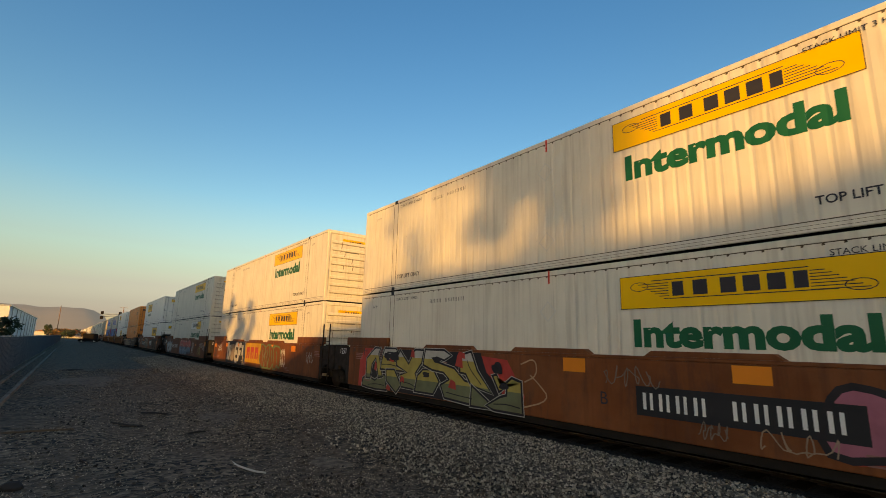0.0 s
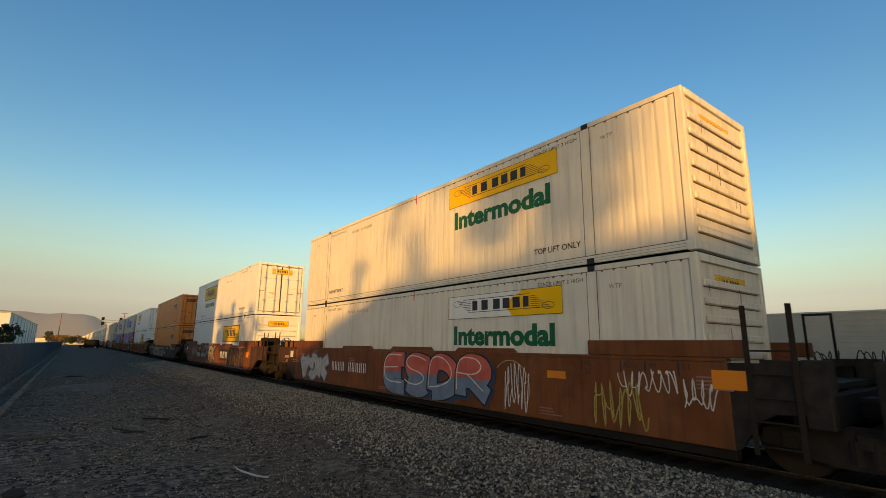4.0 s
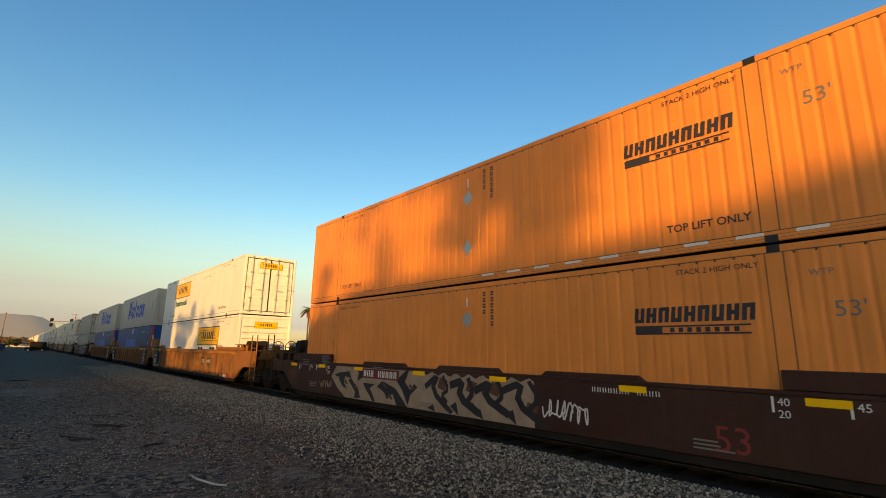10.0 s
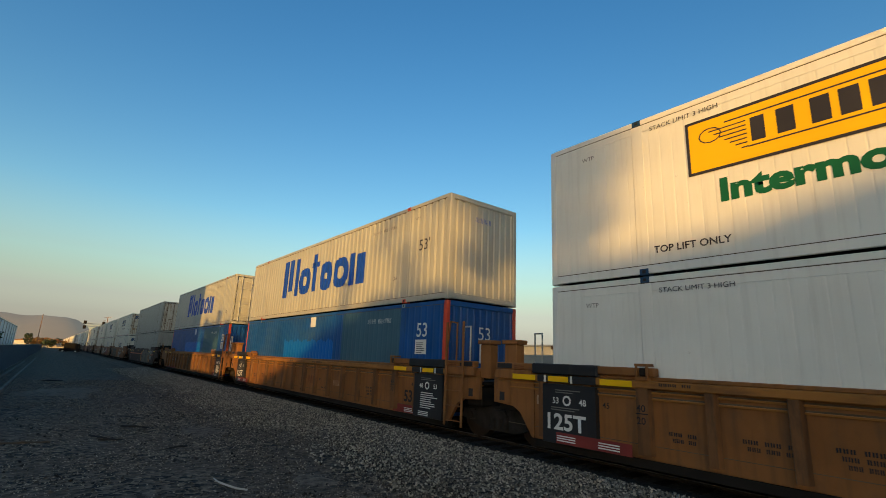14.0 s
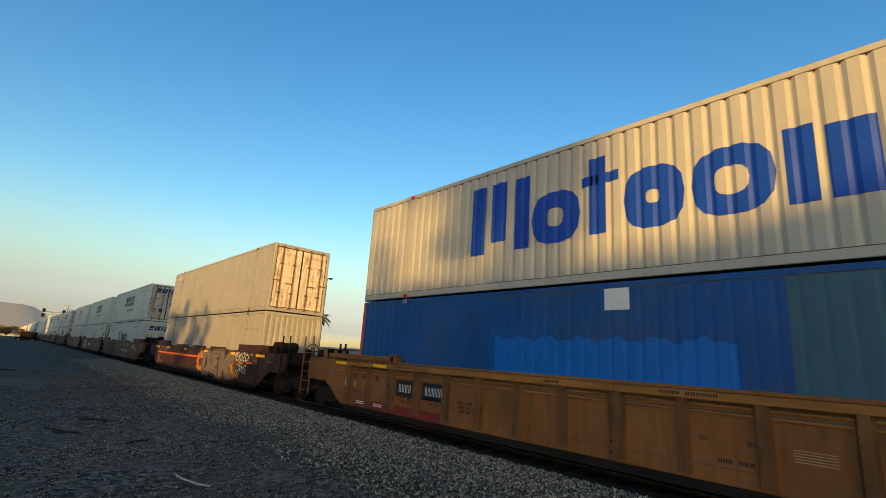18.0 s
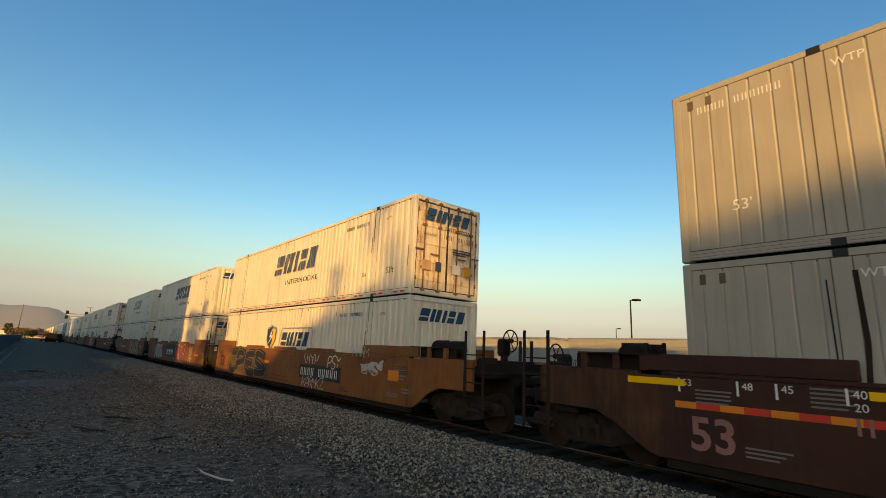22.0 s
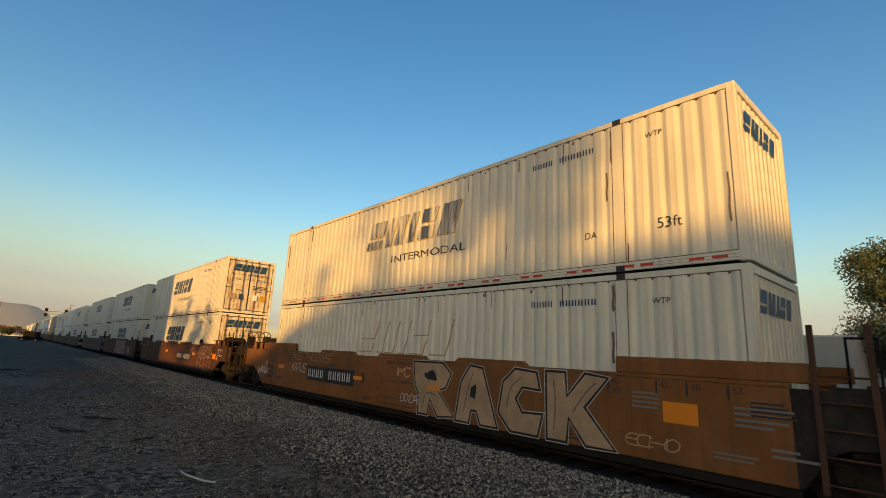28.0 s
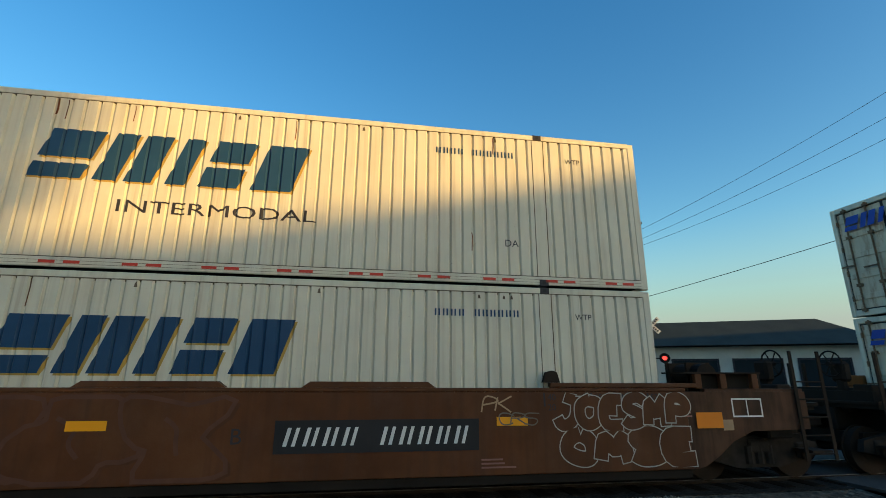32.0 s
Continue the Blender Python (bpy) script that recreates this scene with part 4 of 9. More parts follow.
def handling_words(c, high=True, z0=0.0, orange=False):
    d = M["letter_dark"]
    letter(c, "TOP LIFT ONLY", 3.40, z0 + 0.38, 0.125, d, off=-SIDE - 0.006, width=1.22, bold=0.016)
    letter(c, "STACK 2 HIGH ONLY" if orange else "STACK LIMIT 3 HIGH", 3.32, z0 + 2.60, 0.085, d, off=-SIDE - 0.010, width=1.15)
    letter(c, "TOP LIFT ONLY", LENGTH - CAST - 0.2, z0 + 0.36, 0.12, d, off=-SIDE - 0.006, width=1.22, bold=0.016)
    letter(c, "STACK 2 HIGH ONLY" if orange else "STACK LIMIT 3 HIGH", LENGTH - CAST - 0.25, z0 + 2.60, 0.085, d, off=-SIDE - 0.010, width=1.15)
    letter(c, "WTP", 1.62, z0 + 2.42, 0.09, M["letter_grey"], off=-SIDE - 0.006)
    letter(c, "WTP", LENGTH - 0.8, z0 + 2.42, 0.09, M["letter_grey"], off=-SIDE - 0.006)


def warning_diamond(c, y, z, mat="placard", r=0.2):
    ring = [(r * math.cos(i * 1.5708), r * math.sin(i * 1.5708)) for i in range(5)]
    flat(c, "placard_holder", ribbon(ring, 0.025), M[mat], y, z, "side", -SIDE - 0.008)


def tape(c, z=0.07):
    """Short red and white reflective strips along the lower rail."""
    for y in [0.5 + 1.12 * k for k in range(14)]:
        for d in (0.0, 0.33):
            flat(c, "reflective_strip", [rect(0, 0, 0.22, 0.045)], M["red_tape"], y + d, z, "side", -SIDE - 0.007)


def cream_box(label, upper, bleached=False):
    c = container(label, "white_old", 0.235, 0.58, 0.0085, "ribs", "corr", seams=True)
    drape(letter(c, "Intermodal", 6.16, 1.47 if upper else 1.40, 0.44, M["letter_green"], off=-SIDE - 0.004, width=3.25, bold=0.045), 0.235, 0.58, 0.0085)
    logo_board(c, 6.38, 2.06 if upper else 2.02, 3.70, 0.57, framed=False, bleached=bleached)
    handling_words(c)
    for z in (2.15, 0.6) if upper else (2.05,):
        warning_diamond(c, 8.05, z)
    flat(c, "red_mark", [rect(0, 0, 0.045, 0.28)], M["red_tape"], 8.03, 2.62 if not upper else 2.6, "side", -SIDE - 0.01)
    bars(c, 12.2, 2.44, 1.5, 0.1, 11, M["letter_grey"], gap_at=(4,), off=-SIDE - 0.006)
    logo_board(c, -0.62, 2.36, 1.2, 0.22, False, "front", 0.046)
    rnd = random.Random(label)
    for k in range(9):                  # rust where the end has been scraped
        a, b, ln = rnd.uniform(-1.0, 0.9), rnd.uniform(0.35, 2.5), rnd.uniform(0.08, 0.3)
        flat(c, "rust_stain", ribbon([(0, 0), (0.015, -ln * 0.5), (-0.01, -ln)], rnd.uniform(0.015, 0.035)), M["rusty_rod"], a, b, "front", -0.004)
    lines(c, -0.5, 2.02, 1.0, 0.2, 2, M["letter_grey"], "front", 0.046)
    return c


def white_box(label, upper, doored):
    c = container(label, "white_new", 0.205, 0.80, 0.0034 if upper else 0.004, "doors" if doored else "ribs", "flat", band=0.14, castings="letter_blue")
    if upper:
        logo_board(c, 13.30, 1.54, 3.75, 0.94)
        letter(c, "Intermodal", 12.85, 1.03, 0.36, M["letter_green"], off=-SIDE - 0.006, width=2.75, bold=0.045)
    else:
        logo_board(c, 6.56, 1.44, 3.75, 0.98)
    handling_words(c)
    bars(c, 6.9, 2.34, 1.5, 0.085, 11, M["letter_grey"], gap_at=(4,), off=-SIDE - 0.006)
    if upper:
        warning_diamond(c, 8.0, 2.1)
    warning_diamond(c, 8.0, 0.9)
    logo_board(c, -0.55, 2.28, 1.12, 0.3, True, "front", 0.0 if doored else -0.002)
    return c


def orange_box(label):
    c = container(label, "orange_box", 0.26, 0.6, 0.012, "doors", "corr", seams=True)
    for k in range(9):                  # nine dark blocks with slits, over a stripe
        a = 0.2 * k
        flat(c, "logo_block", [rect(a, 0, a + 0.065, 0.24, 0.12), rect(a + 0.1, 0, a + 0.165, 0.24, 0.12), rect(a + 0.065, 0.0 + 0.09 * (k % 3), a + 0.1, 0.06 + 0.09 * (k % 3), 0.12)], M["letter_dark"], 4.06, 1.87, off=-SIDE - 0.006)
    flat(c, "logo_stripe", [rect(0.05, 0, 0.5, 0.14)], M["letter_dark"], 4.10, 1.68, off=-SIDE - 0.006)
    flat(c, "logo_stripe", [rect(0.5, 0, 1.75, 0.025)], M["letter_dark"], 4.10, 1.68, off=-SIDE - 0.006)
    flat(c, "logo_stripe", [rect(0.5, 0.115, 1.75, 0.14)], M["letter_dark"], 4.10, 1.68, off=-SIDE - 0.006)
    for k in range(8):
        flat(c, "logo_block", [rect(0.62 + 0.13 * k, 0.035, 0.69 + 0.13 * k, 0.105)], M["letter_dark"], 4.10, 1.68, off=-SIDE - 0.006)
    handling_words(c, orange=True)
    letter(c, "53'", 1.40, 1.88, 0.21, M["letter_grey"], off=-SIDE - 0.006)
    for z in (2.08, 0.85):
        flat(c, "placard", [[(0.17, 0), (0, 0.2), (-0.17, 0), (0, -0.2)]], M["galv"], 8.08, z, off=-SIDE - 0.010, label="grey diamond placard holder")
    for u, n in ((7.58, 4), (7.34, 6)):     # the number in two upright columns, as plain bars
        for k in range(n):
            flat(c, "number_bar", [rect(0, 0, 0.085, 0.035), rect(0, 0.055, 0.085, 0.09)], M["letter_dark"], u, 2.585 - 0.133 * k, off=-SIDE - 0.006)
    for k in range(9):
        flat(c, "reflector", [rect(0, 0, 0.36, 0.045)], M["letter_white"], 7.6 - 0.74 * k, 0.115, off=-SIDE - 0.008, label="dirty white reflector strip")
    flat(c, "chalk_mark", [rect(0, 0, 0.035, 0.22)], M["letter_white"], 8.1, 2.36, off=-SIDE - 0.006)
    for sx in (-0.95, 0.1):
        bars(c, sx, 2.32, 0.86, 0.16, 5, M["letter_dark"], "front", -0.044, fill=0.78, slant=0.2)
        flat(c, "logo_stripe", [rect(0, 0, 0.8, 0.07)], M["letter_dark"], sx, 2.22, "front", -0.046)
    lines(c, 0.2, 1.5, 0.7, 0.4, 3, M["letter_dark"], "front", -0.046)
    return c


def silver_box(label, doored, mark):
    c = container(label, "silver_box", 0.285, 0.5, 0.030, "doors" if doored else "corr", "doors", castings="red_post")
    upright_logo(c, 11.76, 0.85, "letter_bright_blue")
    if mark > 0.3:
        letter(c, "53'", 1.36, 1.46, 0.33, M["letter_dark"], off=-SIDE - 0.006)
    else:
        letter(c, "53'", 1.22, 0.67, 0.17, M["letter_dark"], off=-SIDE - 0.006)
    letter(c, "DA", 2.65, 0.72, 0.13, M["letter_grey"], off=-SIDE - 0.006)
    letter(c, "WTP", 1.62, 2.4, 0.09, M["letter_grey"], off=-SIDE - 0.006)
    bars(c, 4.0, 2.36, 1.45, 0.1, 11, M["letter_grey"], gap_at=(4,), off=-SIDE - 0.006)
    bars(c, -0.35, 2.25, 0.62, 0.14, 6, M["letter_bright_blue"], "front", -0.05 if doored else 0.02)
    return c


def blue_box(label, seed):
    c = container(label, "blue_box", 0.27, 0.55, 0.008, "corr", "corr", posts="red_post", castings="galv",
                  mids=((CAST + 0.11, 5.66, "blue_grey"), (5.66, LENGTH - CAST - 0.11, "blue_box")))
    n = 46
    edge = [1.70 + 0.05 * math.sin(i * 0.9 + seed) + 0.04 * math.sin(i * 2.3) for i in range(n + 1)]
    patch = flat(c, "paint_patch", [[(0.1 * i, 0.0), (0.1 * (i + 1), 0.0), (0.1 * (i + 1), edge[i + 1]), (0.1 * i, edge[i])] for i in range(n)], M["blue_new"], 10.9, 0.2, off=-SIDE - 0.0025, label="brighter blue repainted patch")
    drape(patch, 0.27, 0.55, 0.008, 5.66)
    letter(c, "53", 1.27, 1.96, 0.38, M["letter_white"], off=-SIDE - 0.006, bold=0.01)
    flat(c, "notice", [rect(0, 0, 0.5, 0.38)], M["letter_white"], 1.31, 1.50, off=-SIDE - 0.006, label="white notice sheet")
    lines(c, 1.26, 1.53, 0.4, 0.3, 6, M["letter_grey"], off=-SIDE - 0.008, seed=seed)
    flat(c, "notice", [rect(0, 0, 0.46, 0.38)], M["letter_white"], 8.35, 2.40, off=-SIDE - 0.006, label="white square sticker")
    bars(c, 3.95, 2.38, 1.4, 0.14, 11, M["letter_white"], gap_at=(4,), off=-SIDE - 0.006)
    letter(c, "53", -0.15, 1.92, 0.36, M["letter_white"], "front", 0.024)
    flat(c, "notice", [rect(0, 0, 0.4, 0.5)], M["letter_white"], -0.1, 1.32, "front", 0.024, label="white notice sheet")
    return c


def grey_box(label, doored):
    c = container(label, "grey_box", 0.29, 0.84, 0.013, "doors" if doored else "corr", "corr", seams=True)
    letter(c, "53'", 1.35, 0.75, 0.15, M["letter_faded"], off=-SIDE - 0.006)
    letter(c, "WTP", 2.8, 0.72, 0.1, M["letter_faded"], off=-SIDE - 0.006)
    letter(c, "WTP", 14.0, 2.5, 0.12, M["letter_white"], off=-SIDE - 0.006)
    if doored:
        letter(c, "53'", 15.35, 0.72, 0.17, M["letter_white"], off=-SIDE - 0.006)
        bars(c, 15.75, 2.44, 1.2, 0.12, 11, M["letter_white"], gap_at=(4,), off=-SIDE - 0.006)
    else:
        flat(c, "rust_stain", ribbon([(0, 2.5), (0.03, 1.6), (-0.02, 0.9), (0.02, 0.1)], 0.06), M["steel_brown"], 14.05, 0.1, off=-SIDE - 0.0065)
        flat(c, "rust_stain", ribbon([(0, 2.4), (0.02, 1.4), (0.0, 0.6)], 0.02), M["steel_brown"], 14.35, 0.1, off=-SIDE - 0.0065)
    for u in (15.9, 15.62):
        flat(c, "vent", [rect(0, 0, 0.09, 0.16)], M["seam_and_shade"], u, 2.55, off=-SIDE - 0.004)
    if not doored:
        bars(c, 2.0, 2.1, 1.5, 0.09, 12, M["letter_grey"], off=-SIDE - 0.006, gap_at=(4, 9))
    return c


def swift_box(label, kind, front):
    """kind: 'blue' for a slanted blue logo, 'worn' or 'peeled' for an old one, 'grey' for a pale one, 'ghost' for the trace of one, 'shield' for the one with a crest."""
    press = (0.205, 0.72, 0.034) if kind == "blue" else (0.27, 0.42, 0.024)
    c = container(label, "white_swift", 0.205 if kind == "blue" else 0.27, 0.72 if kind == "blue" else 0.42, 0.034 if kind == "blue" else 0.024, front, "doors", castings="letter_dark", seams=True)
    if kind == "shield":
        rim = [(0, 0.92), (0.26, 0.96), (0.5, 1.06), (0.74, 0.96), (1.0, 0.92), (1.0, 0.46), (0.86, 0.2), (0.5, 0.0), (0.14, 0.2), (0, 0.46)]
        inner = [(0.5 + (a - 0.5) * 0.84, 0.52 + (b - 0.52) * 0.84) for a, b in rim]
        flat(c, "crest", [rim], M["galv"], 10.27, 1.16, off=-SIDE - 0.006, label="grey rim of the crest")
        flat(c, "crest", [inner], M["g_navy"], 10.27, 1.16, off=-SIDE - 0.009, label="dark blue field of the crest")
        flat(c, "crest", [[(0.62, 0.90), (0.92, 0.85), (0.92, 0.48), (0.80, 0.26), (0.5, 0.09), (0.66, 0.42)]], M["yellow_panel"], 10.27, 1.16, off=-SIDE - 0.011, label="yellow field of the crest")
        flat(c, "crest", [[(0.62, 0.92), (0.30, 0.52), (0.5, 0.54), (0.2, 0.2), (0.72, 0.60), (0.50, 0.60)]], M["letter_white"], 10.27, 1.16, off=-SIDE - 0.013, label="white zigzag of the crest")
        flat(c, "logo_frame", ribbon([(0.12, 0), (2.9, 0), (3.0, 0.1), (3.0, 0.7), (2.9, 0.8), (0.2, 0.8), (0.1, 0.7), (0, 0.1), (0.12, 0)], 0.05), M["galv"], 8.85, 1.24, off=-SIDE - 0.006)
        slanted_logo(c, 8.72, 1.36, 2.6, 0.52, "g_navy", press=press)
    elif kind == "grey":
        slanted_logo(c, 10.3, 1.36, 4.1, 0.86, "letter_faded", shadow="letter_grey", press=press)
    elif kind == "ghost":
        slanted_logo(c, 10.3, 1.36, 4.1, 0.86, "white_swift", shadow="g_tan", press=press)
    else:
        slanted_logo(c, 10.25, 1.42, 4.15, 0.82, {"blue": "letter_blue", "worn": "letter_worn", "peeled": "letter_peeled"}[kind], shadow="letter_yellow", press=press)
    if kind in ("blue", "worn", "peeled"):
        drape(letter(c, "INTERMODAL", 8.9, 0.92, 0.21, M["letter_dark"], off=-SIDE - 0.006, width=3.0), *press)
    bars(c, 3.9, 2.37, 1.48, 0.115, 11, M["letter_blue"], gap_at=(4,), off=-SIDE - 0.006, fill=0.42)
    letter(c, "DA", 2.66, 0.68, 0.13, M["letter_dark"], off=-SIDE - 0.006)
    if kind in ("worn", "peeled", "grey"):
        letter(c, "53ft", 1.30, 0.68, 0.19, M["letter_dark"], off=-SIDE - 0.006)
    letter(c, "WTP", 1.45, 2.35, 0.1, M["letter_dark"], off=-SIDE - 0.006)
    letter(c, "LIFT", 3.75, 0.06, 0.05, M["letter_grey"], off=-SIDE - 0.007)
    tape(c)
    slanted_logo(c, -0.95, 2.2, 1.75, 0.36, "letter_blue", "front", -0.052 if front == "doors" else 0.024, shadow=None)
    slanted_logo(c, 0.95, 2.2, 1.75, 0.36, "letter_bright_blue", "rear", LENGTH + 0.052)
    if front == "doors":
        letter(c, "INTERMODAL", -0.15, 2.0, 0.11, M["letter_dark"], "front", -0.056, width=1.05)
        bars(c, -0.98, 1.72, 0.5, 0.1, 7, M["letter_dark"], "front", -0.056)
        bars(c, -0.2, 1.72, 1.2, 0.13, 9, M["letter_dark"], "front", -0.056, gap_at=(3,))
        for a, w_, mat in ((-1.0, 0.34, "g_tan"), (0.16, 0.3, "letter_white"), (0.62, 0.28, "g_gold"), (-0.5, 0.22, "g_navy")):
            flat(c, "door_notice", [rect(0, 0, w_, 0.28)], M[mat], a, 0.72, "front", -0.056)
        lines(c, 0.15, 1.3, 0.8, 0.22, 3, M["letter_dark"], "front", -0.056)
    rnd = random.Random(label + kind)
    for k, (u, z) in enumerate(((CAST + 0.12, 2.7), (CAST + 0.2, 1.9), (LENGTH - CAST - 0.12, 2.72), (0.2, 1.4), (15.9, 2.4)) if kind != "blue" else ()):
        ln = rnd.uniform(0.35, 1.0)
        flat(c, "rust_stain", ribbon([(0, 0), (0.012, -ln * 0.4), (-0.006, -ln * 0.7), (0.004, -ln)], rnd.uniform(0.02, 0.05)), M["rusty_rod"], u + rnd.uniform(-0.03, 0.03), z, off=-SIDE - 0.006)
    for k in range(8):                  # small dark ticks under the upper rail
        u = rnd.uniform(2.5, 14.5)
        flat(c, "dark_tick", [[(0, 0), (0.05, 0.0), (0.035, rnd.uniform(0.05, 0.11)), (0.01, 0.06)]], M["seam_and_shade"], u, 2.67, off=-SIDE - 0.006)
    for k in range(7):                  # rust runs below the upper rail and round the fittings
        flat(c, "rust_run", ribbon([(0, 0), (0.01, -rnd.uniform(0.05, 0.2)), (0, -rnd.uniform(0.25, 0.45))], rnd.uniform(0.012, 0.03)), M["rust_car"], rnd.uniform(0.3, 15.8), rnd.choice((2.75, 2.75, 0.9, 0.5)), off=-SIDE - 0.007)
    return c


def plain_box(label, body, pitch=0.3, logo=None):
    """A box for the far part of the train, with fewer pieces."""
    c = thing("shipping_container", label, "container", "containers on the train")
    x = SIDE
    for s in (-1, 1):
        part("side_panel", corrugated(s * x, s, 0.14, LENGTH - 0.14, 0.17, 2.78, pitch, 0.65, 0.024), M[body], c)
        xa, xb = sorted((s * (x - 0.05), s * (x + 0.004)))
        part("top_rail", bxs((xa, xb, 0.1, LENGTH - 0.1, 2.782, TALL)), M[body], c)
        part("bottom_rail", bxs((xa, xb, 0.1, LENGTH - 0.1, 0.02, 0.168)), M[body], c)
        for y0, y1 in ((0.0, 0.139), (LENGTH - 0.139, LENGTH)):
            part("corner_post", bxs((*sorted((s * (x - 0.12), s * (x + 0.002))), y0, y1, 0.0, TALL - 0.004)), M[body], c)
    part("roof", bxs((-x + 0.05, x - 0.05, 0.05, LENGTH - 0.05, TALL - 0.05, TALL - 0.02)), M[body], c)
    part("underside", bxs((-x + 0.05, x - 0.05, 0.05, LENGTH - 0.05, 0.05, 0.15)), M["steel_dark"], c)
    for sx in (-1, 1):
        door = part("door", bxs((*sorted((sx * 0.012, sx * 1.16)), 0.02, 0.07, 0.1, 2.78)), M[body], c)
        bm = bmesh.new()
        for fx in (0.35, 0.9):
            cyl(bm, (sx * fx, 0.0, 0.1), (sx * fx, 0.0, 2.8), 0.03, 6)
        part("lock_rod", bm, M["galv"], door)
    part("end_panel", bxs((-x + 0.12, x - 0.12, LENGTH - 0.07, LENGTH - 0.02, 0.1, 2.8)), M[body], c)
    if logo == "board":
        flat(c, "sign_board", [rect(0, 0, 3.75, 0.94)], M["yellow_panel"], 13.3, 1.54, off=-SIDE - 0.01)
    elif logo == "slant":
        slanted_logo(c, 10.25, 1.42, 4.15, 0.82, "letter_blue")
    return c


# ---------- well cars ----------
def truck(parent, y, wheels=2, heavy=False):
    """A two-axle truck: side frames, springs, bolster, axles and flanged wheels. Its middle at y, the rail at z = 0."""
    r, half = (0.48 if heavy else 0.42), 0.89
    tr = tagged(new("truck"))
    tr.parent = parent
    tr["label"] = "dark greasy two-axle freight truck"
    frame_line = [(-1.28, 0.42), (-1.22, 0.62), (-0.55, 0.74), (0.55, 0.74), (1.22, 0.62), (1.28, 0.42), (0.95, 0.36), (0.45, 0.22), (-0.45, 0.22), (-0.95, 0.36)]
    for s in (-1, 1):
        bm = bmesh.new()
        prism(bm, [(y + a, b) for a, b in frame_line], s * 0.98 - 0.06, s * 0.98 + 0.06)
        part("side_frame", bm, M["truck_steel"], tr)
        for k in (-1, 1):
            part("axle_box", bxs((s * 0.98 - 0.11, s * 0.98 + 0.11, y + k * half - 0.13, y + k * half + 0.13, 0.36, 0.62), bev=0.03), M["truck_steel"], tr)
            if s < 0:
                part("axle_cap", cyl(bmesh.new(), (s * 1.08, y + k * half, r), (s * 1.13, y + k * half, r), 0.09, 10), M["steel_brown"], tr)
        for dy in (-0.2, 0.0, 0.2) if s < 0 else ():
            bm = bmesh.new()
            bmesh.ops.create_cone(bm, segments=8, radius1=0.08, radius2=0.08, depth=0.3, matrix=Matrix.Translation((s * 1.03, y + dy, 0.43)))
            part("spring", bm, M["truck_steel"], tr)
    part("bolster", bxs((-1.1, 1.1, y - 0.2, y + 0.2, 0.46, 0.68), bev=0.03), M["truck_steel"], tr)
    for k in (-1, 1):
        part("axle", rod([(-1.05, y + k * half, r), (1.05, y + k * half, r)], 0.08, 8), M["steel_dark"], tr)
        for s in (-1, 1):
            bm = bmesh.new()
            cyl(bm, (s * 0.69, y + k * half, r), (s * 0.82, y + k * half, r), r, 28)
            cyl(bm, (s * 0.66, y + k * half, r), (s * 0.69, y + k * half, r), r + 0.025, 28)
            cyl(bm, (s * 0.82, y + k * half, r), (s * 0.835, y + k * half, r), r * 0.45, 16)
            part("wheel", bm, M["steel_brown"], tr)
    return tr


def coupler(car, y, out):
    part("draft_sill", bxs((-0.3, 0.3, *sorted((y - out * 1.2, y)), 0.72, 1.05), bev=0.02), M["steel_dark"], car)
    part("coupler", bxs((-0.12, 0.12, *sorted((y, y + out * 0.55)), 0.78, 0.98), (-0.22, 0.22, *sorted((y + out * 0.5, y + out * 0.86)), 0.70, 1.05), bev=0.04), M["steel_brown"], car)
    part("air_hose", rod([(0.35, y, 0.7), (0.37, y + out * 0.25, 0.42), (0.34, y + out * 0.55, 0.33), (0.3, y + out * 0.75, 0.45)], 0.025, 6), M["seal"], car)


def ladder(car, y0, y1, z0, z1, mat, x=-1.48, rungs=5):
    ld = part("ladder", bxs((x - 0.012, x + 0.012, y0 - 0.035, y0 + 0.035, z0, z1), bev=0.004), mat, car)
    part("stile", bxs((x - 0.012, x + 0.012, y1 - 0.035, y1 + 0.035, z0, z1), bev=0.004), mat, ld)
    for k in range(rungs):
        z = z0 + 0.12 + (min(z1, 1.75) - z0 - 0.2) * k / max(1, rungs - 1)
        part("rung", rod([(x, y0, z), (x, y1, z)], 0.014, 6), mat, ld)
    return ld


def hoop(car, x, y0, y1, z0, z1, mat):
    part("handrail", rod([(x, y0, z0), (x, y0, z1), (x, y1, z1), (x, y1, z0)], 0.02, 6), mat, car)


